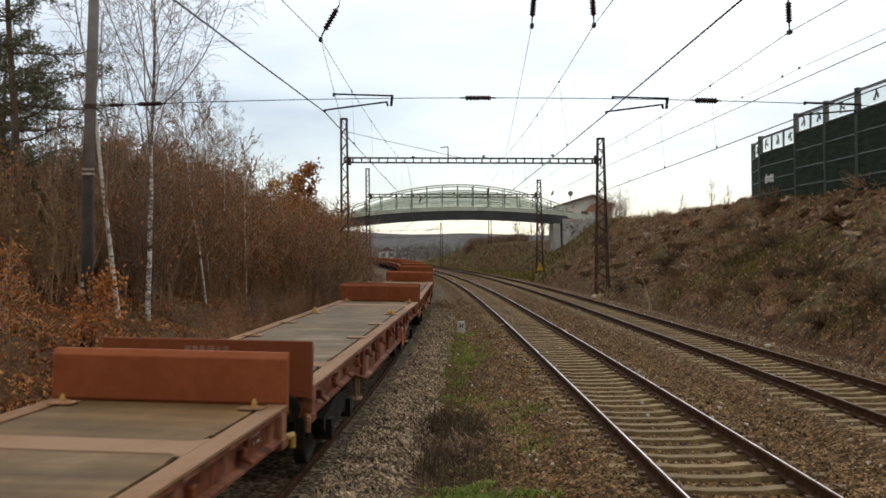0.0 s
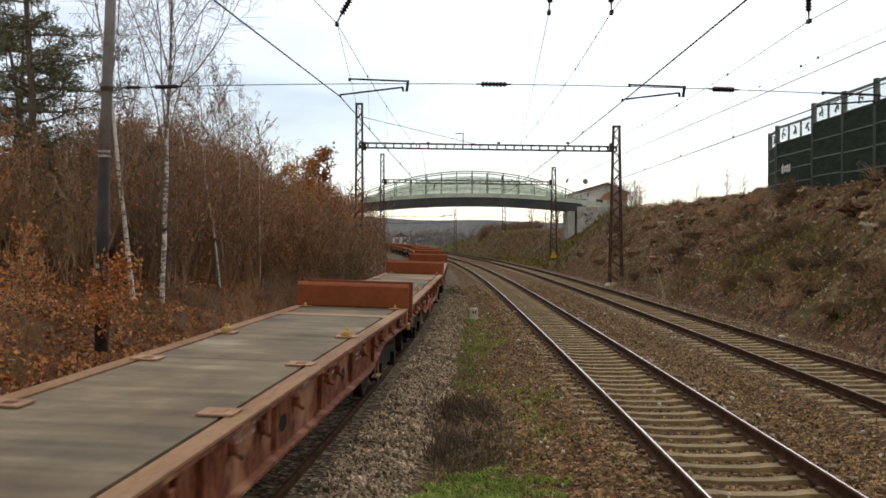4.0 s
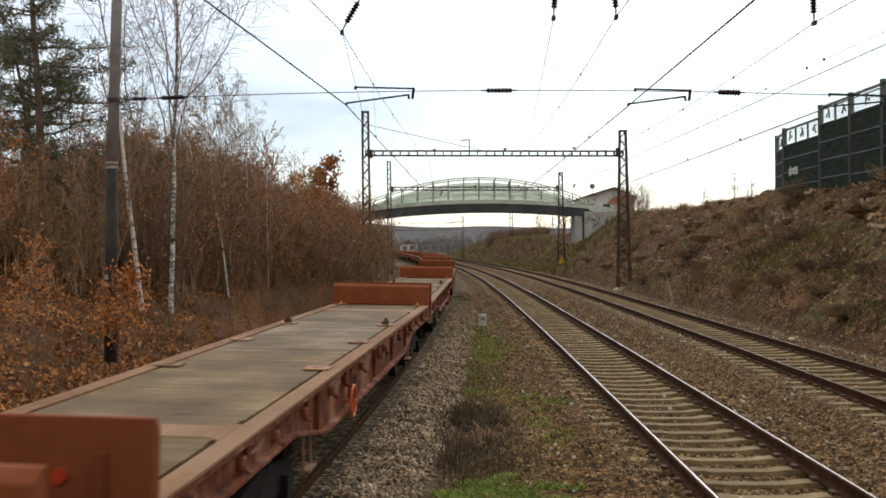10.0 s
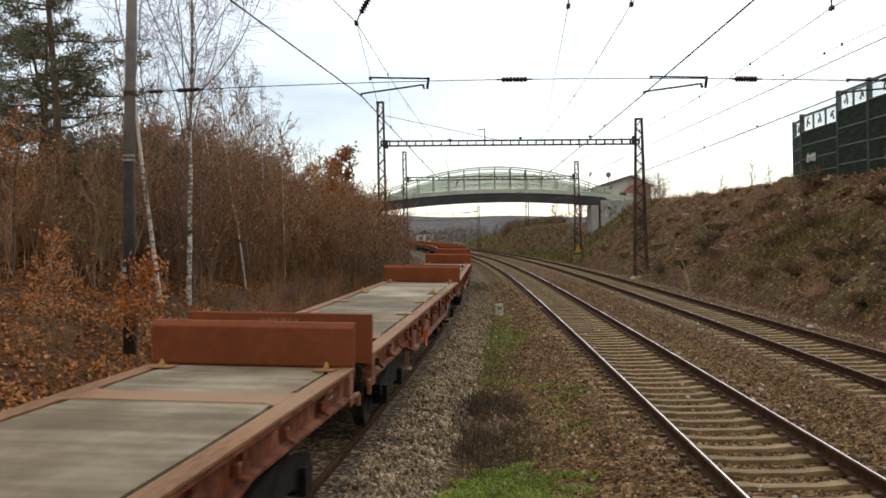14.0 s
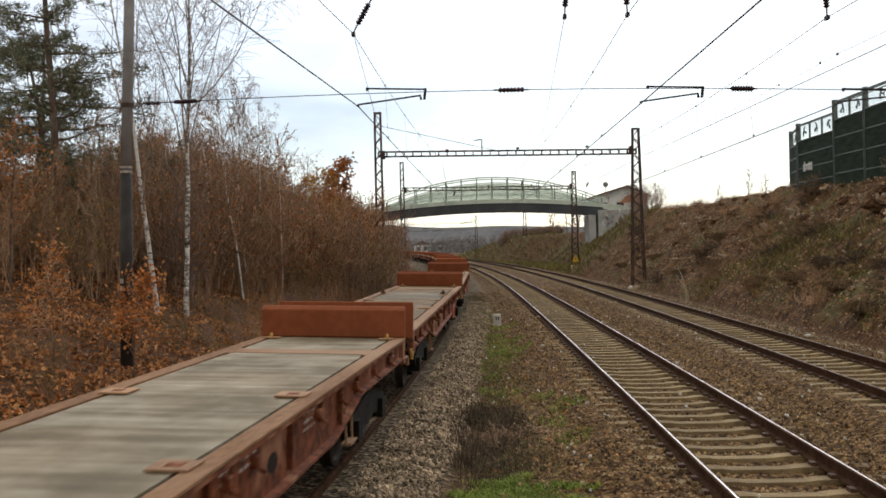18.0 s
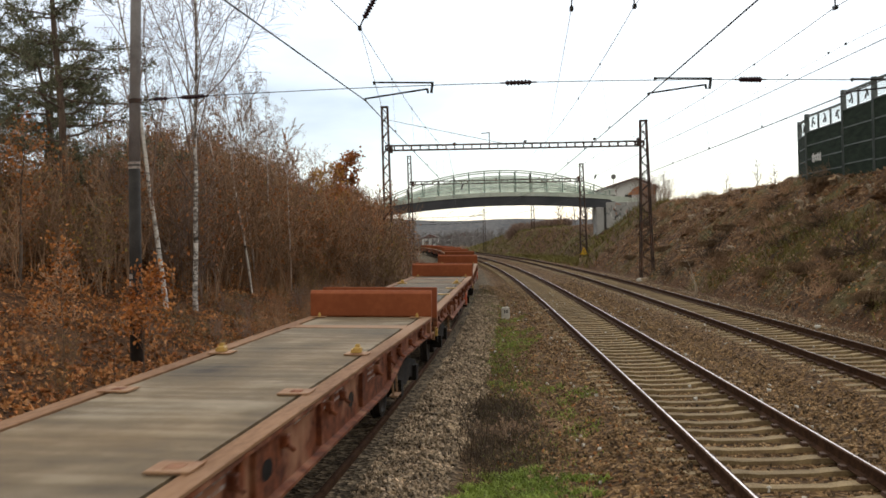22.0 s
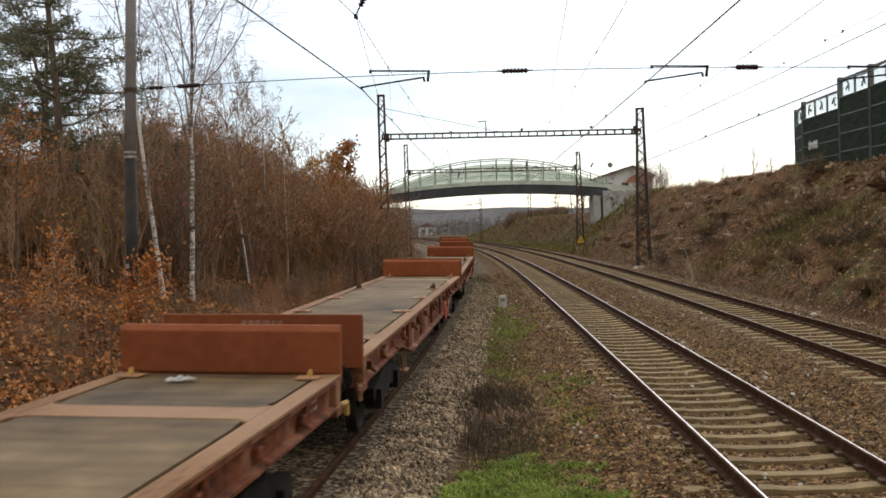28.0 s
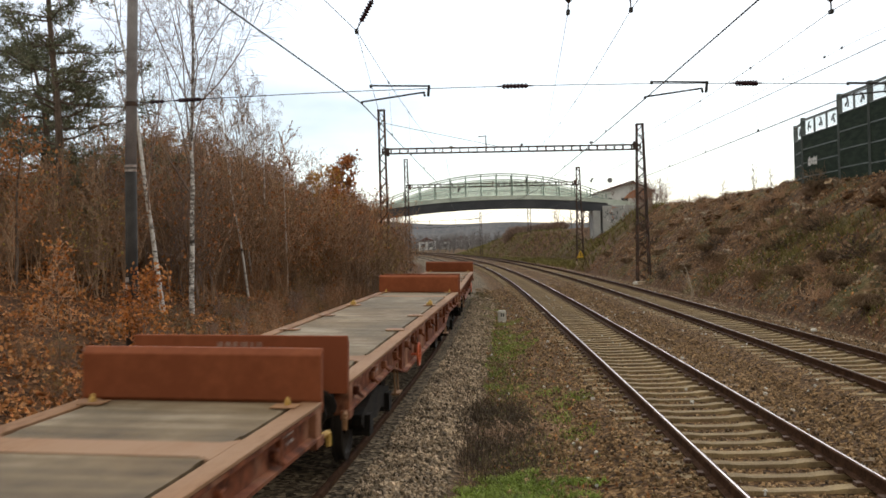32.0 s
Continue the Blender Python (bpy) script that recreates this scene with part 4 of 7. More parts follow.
FLOORS = {
    -1: [(-9, 0.4, 0.6), (9, 0.38, 0.8)],
    0: [(-9, 0.42, 0.3), (3, 0.4, 0.3), (5, 0.42, 0.7), (9, 0.4, 0.6)],
    1: [(-9, 0.4, 0.7), (-4, 0.4, 0.8), (-2, 0.36, 0.1), (3, 0.36, 0.1), (4.5, 0.36, 0.8), (9, 0.3, 0.8)],
    3: [(-9, 0.36, 0.5), (-4, 0.5, 0.4), (-1, 0.34, 0.1), (2.6, 0.3, 0.0), (3, 0.42, 0.9), (5, 0.46, 0.6), (9, 0.42, 0.3)],
    4: [(-9, 0.32, 0.3), (-3, 0.36, 0.4), (-2, 0.44, 0.9), (4, 0.5, 0.7), (9, 0.5, 0.3)],
    5: [(-9, 0.26, 0.9), (-1, 0.27, 0.9), (0.5, 0.36, 0.2), (9, 0.4, 0.2)],
    6: [(-9, 0.34, 0.9), (-4, 0.46, 0.6), (2, 0.5, 0.3), (9, 0.44, 0.5)],
    7: [(-9, 0.46, 0.3), (3, 0.46, 0.2), (4, 0.36, 0.9), (9, 0.36, 0.8)],
    8: [(-9, 0.5, 0.2), (0, 0.56, 0.2), (9, 0.6, 0.1)],
    9: [(-9, 0.44, 0.1), (1.5, 0.48, 0.1), (2.5, 0.8, 0.0), (5, 0.7, 0.0), (9, 0.56, 0.2)],
    10: [(-9, 0.62, 0.1), (3, 0.6, 0.2), (9, 0.5, 0.3)],
    11: [(-9, 0.52, 0.0), (0, 0.62, 0.0), (9, 0.64, 0.1)],
    12: [(-9, 0.5, 0.3), (-4, 0.46, 0.5), (0.5, 0.42, 0.6), (1.2, 0.38, 0.0), (4.5, 0.4, 0.1), (5, 0.36, 0.9), (9, 0.36, 0.9)],
    13: [(-9, 0.34, 0.9), (-3.4, 0.36, 0.9), (-2.6, 0.7, 0.0), (1, 0.86, 0.0), (3, 0.62, 0.2), (9, 0.46, 0.4)],
    14: [(-9, 0.48, 0.4), (9, 0.5, 0.2)],
    15: [(-9, 0.32, 0.1), (3, 0.34, 0.1), (4, 0.4, 0.8), (6, 0.34, 0.3), (9, 0.34, 0.2)],
    16: [(-9, 0.44, 0.2), (1.5, 0.46, 0.1), (3.0, 0.42, 0.9), (4.2, 0.42, 0.7), (5.2, 0.3, 0.2), (9, 0.32, 0.4)],
    18: [(-9, 0.46, 0.4), (-3, 0.78, 0.0), (1.5, 0.72, 0.0), (2.8, 0.4, 0.6), (7, 0.36, 0.5), (9, 0.26, 0.5)],
    19: [(-9, 0.28, 0.5), (-3, 0.3, 0.6), (0, 0.42, 0.4), (3, 0.46, 0.5), (9, 0.34, 0.6)],
    20: [(-9, 0.4, 0.5), (-2, 0.46, 0.3), (2, 0.44, 0.1), (5, 0.42, 0.6), (9, 0.4, 0.7)],
    21: [(-9, 0.36, 0.4), (-3, 0.44, 0.3), (9, 0.48, 0.3)],
}
mix_of = random.Random(12)
for number, w in enumerate(WAGONS):
    k = number - 1
    base = mix_of.uniform(0.36, 0.52)
    stops = FLOORS.get(k, [(-9, base, mix_of.uniform(0, 0.8)), (9, base, mix_of.uniform(0, 0.8))])
    seed, raised, wheel = mix_of.random(), -1 if k in RAISED_AT_REAR else 1, 0 if k in NO_WHEEL else (-1 if k in WHEEL_AT_REAR else 1)
    along, pale, brown = zip(*stops)
    for c in w.children_recursive:
        if c.name.startswith("floor_board"):
            y = c.location.y
            c.color = (y / 40 + 0.5, seed, float(np.interp(y, along, pale)), float(np.interp(y, along, brown)))
        elif c.name.startswith("grab_rail") and k not in YELLOW_RAILS:
            c.material_slots[0].link = "OBJECT"
            c.material_slots[0].material = M["wagon_edge"]
        elif c.name.startswith("spigot_plate") and k in YELLOW_PLATES and abs(c.data.vertices[0].co.y) < 5:
            c.material_slots[0].link = "OBJECT"
            c.material_slots[0].material = M["yellow_paint"]
        elif c.name.startswith(("raised_spigot", "brake_wheel")):
            side = sum(v.co.y for v in c.data.vertices)
            if side * (raised if c.name.startswith("raised") else wheel) <= 0:
                bpy.data.objects.remove(c)
            elif c.name.startswith("raised") and k in RUSTY:
                c.material_slots[0].link = "OBJECT"
                c.material_slots[0].material = M["clip"]

# ---- overhead line ----


def lattice_mast(thing, x, y, z0, z1, w0, w1, name="mast", along=1.0):
    bm = bmesh.new()
    cs = lambda z: (w0 + (w1 - w0) * (z - z0) / (z1 - z0)) / 2
    for sx in (-1, 1):
        for sy in (-1, 1):
            a, b = cs(z0), cs(z1)
            angle_bar(bm, (x + sx * a, y + sy * a * along, z0), (x + sx * b, y + sy * b * along, z1), 0.07)
    n = int((z1 - z0) / 0.46)
    for i in range(n):
        za, zb = z0 + (z1 - z0) * i / n, z0 + (z1 - z0) * (i + 1) / n
        a, b = cs(za), cs(zb)
        for s in (-1, 1):
            d = 1 if i % 2 else -1
            angle_bar(bm, (x - d * a, y + s * a * along, za), (x + d * b, y + s * b * along, zb), 0.04)
            angle_bar(bm, (x + s * a, y - d * a * along, za), (x + s * b, y + d * b * along, zb), 0.04)
    a = cs(z1)
    box(bm, x - a - 0.06, x + a + 0.06, y - a * along - 0.06, y + a * along + 0.06, z1 - 0.03, z1 + 0.05)
    mast = part(name, bm, "lattice", thing, "rusty riveted lattice mast")
    bm = bmesh.new()
    box(bm, x - w0 * 0.62, x + w0 * 0.62, y - w0 * 0.62, y + w0 * 0.62, z0 - 0.8, z0 + 0.03, None, 0.03)
    part("footing", bm, "stone_grey", mast, "weathered concrete footing")
    return mast


def insulator(thing, a, b, discs=6, r=0.085, name="insulator"):
    """A string of sheds between two points."""
    a, b = Vector(a), Vector(b)
    d = (b - a)
    bm = bmesh.new()
    bar(bm, a, b, 0.018, 6)
    bar(bm, a.lerp(b, 0.14), a.lerp(b, 0.86), r * 0.55, 10)
    for i in range(discs):
        t = 0.2 + 0.6 * i / max(1, discs - 1)
        c = a + d * t
        u = d.normalized() * 0.028
        bar(bm, c - u, c, 0.04, 12, r)
        bar(bm, c, c + u, r, 12, 0.04)
    return part(name, bm, "porcelain", thing, "dark brown porcelain insulator")


def portal(y, xl, xr, zl, zr, zbeam, yr, w):
    th = tagged(new("catenary_portal"), "rusty steel lattice portal spanning the tracks, carrying wires", "catenary portal", group="catenary portals")
    lattice_mast(th, xl, y, ground_at(xl, y), zl, w * 0.6, w * 0.46)
    lattice_mast(th, xr, yr, ground_at(xr, yr), zr, w * 1.0, w * 0.48)
    bm = bmesh.new()
    a, b = Vector((xl, y, zbeam + 0.05)), Vector((xr, yr, zbeam - 0.1))
    for dz in (-0.14, 0.14):
        for dy in (-0.15, 0.15):
            angle_bar(bm, a + Vector((0, dy, dz)), b + Vector((0, dy, dz)), 0.07)
    n = 30
    for i in range(n + 1):
        p = a.lerp(b, i / n)
        for dy in (-0.15, 0.15):
            angle_bar(bm, p + Vector((0, dy, -0.14)), p + Vector((0, dy, 0.14)), 0.06)
    for i in range(n):
        p, q = a.lerp(b, i / n), a.lerp(b, (i + 1) / n)
        for dz in (-0.14, 0.14):
            angle_bar(bm, p + Vector((0, -0.15 if i % 2 else 0.15, dz)), q + Vector((0, 0.15 if i % 2 else -0.15, dz)), 0.035)
    part("beam", bm, "lattice", th, "rusty steel lattice beam")
    for t in (0.02, 0.98):
        bm = bmesh.new()
        p = a.lerp(b, t)
        box(bm, p.x - 0.1, p.x + 0.1, p.y - 0.2, p.y + 0.2, zbeam - 0.24, zbeam + 0.24)
        part("beam_bracket", bm, "lattice", th)
    for fn in (x_t, x_a, x_b):
        x = float(fn(y))
        bm = bmesh.new()
        bar(bm, (x, y, zbeam + 0.1), (x, y, zbeam + 0.26), 0.03)
        box(bm, x - 0.08, x + 0.08, y - 0.2, y + 0.2, zbeam + 0.16, zbeam + 0.24)
        part("wire_clamp", bm, "lattice", th)
    return th


first_portal = portal(60.0, -5.62, 9.82, 10.5, 9.25, 8.0, 60.8, 0.74)
stay = bmesh.new()
bar(stay, (-5.5, 60.0, 9.75), (1.4, 60.4, 8.15), 0.016, 5)
part("stay_wire", stay, "wire", first_portal)
arm = bmesh.new()
bar(arm, (0.58, 60.4, 7.9), (0.58, 60.4, 8.84), 0.03, 6)
bar(arm, (0.58, 60.4, 8.82), (0.1, 60.4, 8.78), 0.03, 6)
part("bracket_arm", arm, "lattice", first_portal)
second_portal = portal(95.5, -6.75, 9.6, 10.5, 9.3, 7.9, 96.3, 0.64)
for low, high in [((-1.91, 95.0, 7.12), (-1.62, 95.0, 7.86)), ((4.55, 95.0, 7.94), (4.71, 95.0, 8.46)), ((10.63, 95.0, 7.69), (10.85, 95.0, 8.25))]:
    insulator(second_portal, low, high, 7, 0.11)


def wire(bm, pts, r=0.008, sag=0.0, n=10):
    """One sagging wire through its supports."""
    line = [Vector(pts[0])]
    for a, b in zip(pts, pts[1:]):
        a, b = Vector(a), Vector(b)
        for i in range(1, n + 1):
            t = i / n
            p = a.lerp(b, t)
            p.z -= sag * 4 * t * (1 - t)
            line.append(p)
    rings = []
    for k, p in enumerate(line):
        d = (line[min(k + 1, len(line) - 1)] - line[max(k - 1, 0)]).normalized()
        s = d.cross(Vector((0, 0, 1))).normalized()
        u = s.cross(d)
        rings.append([p + (s * math.cos(q * math.tau / 6) + u * math.sin(q * math.tau / 6)) * r for q in range(6)])
    loft(bm, rings)
    bmesh.ops.recalc_face_normals(bm, faces=bm.faces)


SPAN_Y = 21.5
# contact wires at the headspan: place across, height, and how the catenary hangs from its insulator there
CONTACT = {"t": (-2.42, 5.51, x_t, -6.45, (-2.49, 7.07)), "a": (3.6, 5.41, x_a, 3.45, (3.36, 7.31)), "b": (7.75, 5.29, x_b, 7.9, (7.55, 7.12))}


def overhead_wires():
    for key, (x0, z0, fn, back, (xc, zc)) in CONTACT.items():
        st = [(back, -35.0), (x0, SPAN_Y), (float(fn(60)) + {"t": -0.35, "a": 0.75, "b": 0.9}[key], 60.0), (float(fn(95.5)) + 0.2, 95.5), (float(fn(150)), 150.0), (float(fn(205)), 205.0)]
        line = tagged(new("overhead_line"), "thin dark contact wire hung from its catenary by droppers", "overhead wire", group="overhead lines")
        bm = bmesh.new()
        wire(bm, [(x, y, z0) for x, y in st], 0.012, 0.02, 4)
        part("contact_wire", bm, "wire", line)
        upper = [(back, -35.0, zc), (xc, SPAN_Y, zc)] + [(x, y, 7.75) for x, y in st[2:]]
        bm = bmesh.new()
        wire(bm, upper, 0.0075, 0.35, 30)
        part("catenary_wire", bm, "wire", line)
        for p, q, (xa, ya), (xb, yb) in zip(upper[1:4], upper[2:5], st[1:4], st[2:5]):
            for i in range(1, 6):
                t = i / 6
                x, y = xa + (xb - xa) * t, ya + (yb - ya) * t
                bm = bmesh.new()
                bar(bm, (x, y, z0), (p[0] + (q[0] - p[0]) * t, y, p[2] + (q[2] - p[2]) * t - 0.35 * 4 * t * (1 - t)), 0.0028, 4)
                box(bm, x - 0.016, x + 0.016, y - 0.04, y + 0.04, z0 - 0.006, z0 + 0.05)
                box(bm, p[0] + (q[0] - p[0]) * t - 0.016, p[0] + (q[0] - p[0]) * t + 0.016, y - 0.05, y + 0.05, p[2] + (q[2] - p[2]) * t - 0.35 * 4 * t * (1 - t) - 0.03, p[2] + (q[2] - p[2]) * t - 0.35 * 4 * t * (1 - t) + 0.02)
                part("dropper", bm, "wire", line)
    bm = bmesh.new()
    wire(bm, [(12.1, -30, 7.45), (10.11, 60.8, 7.57), (9.7, 96, 7.6), (6.0, 150, 7.6)], 0.012, 0.05, 10)
    tagged(finish("feeder_wire", bm, "wire"), "dark feeder wire running up to the mast", "overhead wire", group="feeder wires")
    bm = bmesh.new()
    wire(bm, [(2.03, SPAN_Y, 7.31), (3.93, 60.0, 7.94), (4.2, 95.5, 7.9)], 0.006, 0.1, 12)
    tagged(finish("feeder_wire", bm, "wire"), "thin dark wire hung between two insulators", "overhead wire", group="feeder wires")
    bm = bmesh.new()
    wire(bm, [(4.6, -8, 4.4), (7.75, SPAN_Y, 6.34), (9.09, 30.0, 7.01), (12.2, 52.0, 8.55)], 0.004, 0.02, 8)
    for x, y, z in ((7.75, 21.5, 6.34), (7.9, 23.0, 6.42), (9.09, 30.0, 7.01)):
        box(bm, x - 0.015, x + 0.015, y - 0.03, y + 0.03, z - 0.025, z + 0.025)
    tagged(finish("feeder_wire", bm, "wire"), "very thin wire with small clamps", "overhead wire", group="feeder wires")


overhead_wires()


def headspan():
    th = tagged(new("headspan"), "cross-span wires with dark insulators and steady arms over three tracks", "catenary headspan")
    y = SPAN_Y
    bm = bmesh.new()
    ends = ((-7.35, 5.69), (10.9, 5.42))
    across = lambda x: ends[0][1] + (ends[1][1] - ends[0][1]) * (x + 7.35) / 18.25 + 0.84 * (x + 7.35) / 18.25 * (1 - (x + 7.35) / 18.25)
    wire(bm, [(ends[0][0], y, ends[0][1]), (ends[1][0], y, ends[1][1])], 0.009, -0.21, 18)
    part("lower_span_wire", bm, "wire", th)
    bm = bmesh.new()
    wire(bm, [(-7.45, y, 9.6), (10.8, y, 9.6)], 0.011, 1.1, 14)
    part("upper_span_wire", bm, "wire", th)
    for x0, x1, discs, r in ((-7.02, -6.68, 3, 0.05), (-6.49, -5.81, 8, 0.055), (0.48, 1.24, 7, 0.066), (5.42, 6.07, 8, 0.07)):
        insulator(th, (x0, y, across(x0)), (x1, y, across(x1)), discs, r)
    # steady arms: a level bar, a drop and a slanting arm to the contact wire
    for x, (x0, z0), (x1, z1) in ((-2.42, (-2.2, 5.89), (-0.97, 5.84)), (3.6, (3.77, 5.765), (4.92, 5.72)), (7.75, (7.88, 5.6), (9.05, 5.55))):
        tip = {-2.42: 5.51, 3.6: 5.41, 7.75: 5.29}[x]
        bm = bmesh.new()
        bar(bm, (x0, y, z0), (x1, y, z1), 0.02, 6)
        bar(bm, (x0 - 0.02, y, z0 + 0.02), (x0 - 0.02, y, z0 - 0.05), 0.03, 6)
        bar(bm, (x1, y, z1 + 0.02), (x1 - 0.03, y, z1 - 0.22), 0.032, 6)
        bar(bm, (x1 - 0.12, y, z1 - 0.13), (x, y, tip + 0.04), 0.02, 6)
        bar(bm, (x1 - 0.12, y, z1 - 0.12), (x1 - 0.1, y, z1 - 0.22), 0.026, 6)
        bar(bm, (x, y, tip + 0.05), (x, y, tip - 0.01), 0.025, 6)
        part("steady_arm", bm, "wire", th, "dark tubular steady arm")
    # insulators on which the catenary wires hang
    for x, z, tilt in ((-2.49, 7.07, 0.4), (2.03, 7.31, 0.06), (3.36, 7.31, -0.03), (7.55, 7.12, -0.02)):
        insulator(th, (x + tilt * 0.12, y, z + 0.12), (x + tilt, y, z + 0.72), 7, 0.075)
        bm = bmesh.new()
        bar(bm, (x + tilt, y, z + 0.72), (x + tilt * 1.5, y, 9.6 - 1.1 * 4 * ((x + 7.45) / 18.25) * (1 - (x + 7.45) / 18.25)), 0.008, 5)
        part("hanger", bm, "wire", th)
        bm = bmesh.new()
        bar(bm, (x, y, z), (x + tilt * 0.14, y, z + 0.14), 0.016, 6)
        box(bm, x - 0.035, x + 0.035, y - 0.09, y + 0.09, z - 0.05, z + 0.03)
        part("wire_clamp", bm, "wire", th)
    bm = bmesh.new()
    bar(bm, (-2.49, y, 7.07), (-2.4, y + 4.5, 5.52), 0.005, 4)
    part("jumper_wire", bm, "wire", th)


headspan()


def pole(x, y, label):
    th = tagged(new("catenary_pole"), label, "pole", group="catenary poles")
    z0 = ground_at(x, y)
    bm = bmesh.new()
    bar(bm, (x - 0.06, y, z0 + 4.3), (x + 0.2, y, 10.4), 0.122, 18, 0.105)
    part("shaft", bm, "concrete_pole", th, "grey concrete shaft", True)
    bm = bmesh.new()
    bar(bm, (x - 0.16, y, z0 - 0.5), (x - 0.06, y, z0 + 4.3), 0.14, 18, 0.124)
    low = part("lower_shaft", bm, "pole_base", th, "dark painted lower shaft", True)
    bm = bmesh.new()
    for z in (4.26, 4.36):
        bar(bm, (x - 0.06, y, z0 + z), (x - 0.06, y, z0 + z + 0.05), 0.129, 18)
    part("band", bm, "white_mark", th, "pale painted bands")
    bm = bmesh.new()
    for z in (1.55, 1.72, 1.88):
        box(bm, x - 0.2, x - 0.13, y - 0.146, y - 0.138, z0 + z, z0 + z + 0.11)
    part("stencil", bm, "white_mark", low, "white stencilled marks")
    bm = bmesh.new()
    bar(bm, (x, y, 5.62), (x, y, 5.72), 0.132, 18)
    part("collar", bm, "lattice", th, "steel collar for the span wire")
    return th


pole(-7.42, SPAN_Y, "grey concrete catenary pole with dark lower half and pale bands")
pole(10.9, SPAN_Y, "grey concrete catenary pole with dark lower half on the bank foot")

# ---- footbridge ----
BY = 135.0


def bridge():
    th = tagged(new("footbridge"), "pale green arched footbridge with screened railings over the cutting", "bridge")
    xs = np.linspace(-24, 17, 42)
    mid, half = 2.2, 16.5
    crown = lambda x, top, drop: top - drop * ((x - mid) / half) ** 2
    for dy in (-1.9, 1.9):
        bm = bmesh.new()
        loft(bm, [[(x, BY + dy - 0.2, crown(x, 6.87, 1.09)), (x, BY + dy + 0.2, crown(x, 6.87, 1.09)), (x, BY + dy + 0.2, crown(x, 7.95, 1.09)), (x, BY + dy - 0.2, crown(x, 7.95, 1.09))] for x in xs])
        bmesh.ops.recalc_face_normals(bm, faces=bm.faces)
        part("girder", bm, "bridge_girder", th, "dark blue-grey steel girder")
        bm = bmesh.new()
        loft(bm, [[(x, BY + dy * 1.06 - 0.25, crown(x, 7.98, 1.09)), (x, BY + dy * 1.06 + 0.25, crown(x, 7.98, 1.09)), (x, BY + dy * 1.06 + 0.25, crown(x, 8.5, 1.09)), (x, BY + dy * 1.06 - 0.25, crown(x, 8.5, 1.09))] for x in np.linspace(-26, 23, 46)])
        bmesh.ops.recalc_face_normals(bm, faces=bm.faces)
        part("fascia", bm, "bridge_green", th, "pale green fascia")
        yy = BY + dy * 1.06
        arch = lambda x: crown(x, 8.5, 1.09) + max(0.75, 2.92 - 0.0105 * (x - mid) ** 2)
        for drop, r in ((0.0, 0.085), (0.72, 0.05)):
            bm = bmesh.new()
            pts = [(x, yy, max(arch(x) - drop, crown(x, 8.5, 1.09) + 0.25)) for x in np.linspace(-15, 17.5, 48)]
            loft(bm, [[(px, py + r * math.cos(q * 1.0472), pz + r * math.sin(q * 1.0472)) for q in range(6)] for px, py, pz in pts])
            bmesh.ops.recalc_face_normals(bm, faces=bm.faces)
            part("arch_rail", bm, "bridge_green", th, "pale green curved top rail")
        px = np.arange(-13.9, 17.6, 2.05)
        for x in px:
            bm = bmesh.new()
            angle_bar(bm, (x, yy, crown(x, 8.45, 1.09)), (x, yy, arch(x)), 0.13)
            part("post", bm, "bridge_post", th, "grey-green railing post")
        for a, b in zip(px, px[1:]):
            vs = [(a + 0.07, yy, crown(a, 8.5, 1.09)), (b - 0.07, yy, crown(b, 8.5, 1.09)), (b - 0.07, yy, arch(b) - 0.72), (a + 0.07, yy, arch(a) - 0.72)]
            vs += [(x, y + 0.02, z) for x, y, z in vs]
            if min(vs[2][2] - vs[1][2], vs[3][2] - vs[0][2]) < 0.1:
                continue
            raw("screen", vs, [(0, 1, 2, 3), (7, 6, 5, 4), (0, 4, 5, 1), (1, 5, 6, 2), (2, 6, 7, 3), (3, 7, 4, 0)], "bridge_screen", th, "translucent pale green screen")
        for f in (0.33, 0.66):
            bm = bmesh.new()
            pts = [(x, yy - 0.03, crown(x, 8.5, 1.09) + (arch(x) - 0.72 - crown(x, 8.5, 1.09)) * f) for x in np.linspace(-14, 17, 34)]
            loft(bm, [[(px, py + 0.035 * math.cos(q * 1.5708), pz + 0.035 * math.sin(q * 1.5708)) for q in range(4)] for px, py, pz in pts])
            bmesh.ops.recalc_face_normals(bm, faces=bm.faces)
            part("rail", bm, "bridge_post", th)
    bm = bmesh.new()
    loft(bm, [[(x, BY - 1.75, crown(x, 8.0, 1.09)), (x, BY + 1.75, crown(x, 8.0, 1.09)), (x, BY + 1.75, crown(x, 8.3, 1.09)), (x, BY - 1.75, crown(x, 8.3, 1.09))] for x in xs])
    bmesh.ops.recalc_face_normals(bm, faces=bm.faces)
    part("walkway", bm, "bridge_concrete", th)
    for x in (15.55, -19.0):
        bm = bmesh.new()
        box(bm, x - 0.5, x + 0.5, BY - 2.1, BY + 2.1, ground_at(x, BY) - 1.0 if x < 0 else 1.2, crown(x, 6.87, 1.09), None, 0.05)
        part("pier", bm, "bridge_concrete", th, "pale concrete pier")
    bm = bmesh.new()
    box(bm, 16.3, 24.5, BY - 2.3, BY + 2.3, 2.0, 6.75, None, 0.05)
    ab = part("abutment", bm, "bridge_concrete", th, "pale concrete abutment scrawled with graffiti")
    rnd = random.Random(4)
    for i in range(34):
        bm = bmesh.new()
        x, z = rnd.uniform(16.6, 22.0), rnd.uniform(5.0, 6.5)
        p = Vector((x, BY - 2.32, z))
        for _ in range(3):
            q = p + Vector((rnd.uniform(-0.35, 0.35), 0, rnd.uniform(-0.45, 0.45)))
            angle_bar(bm, p, q, 0.055)
            p = q
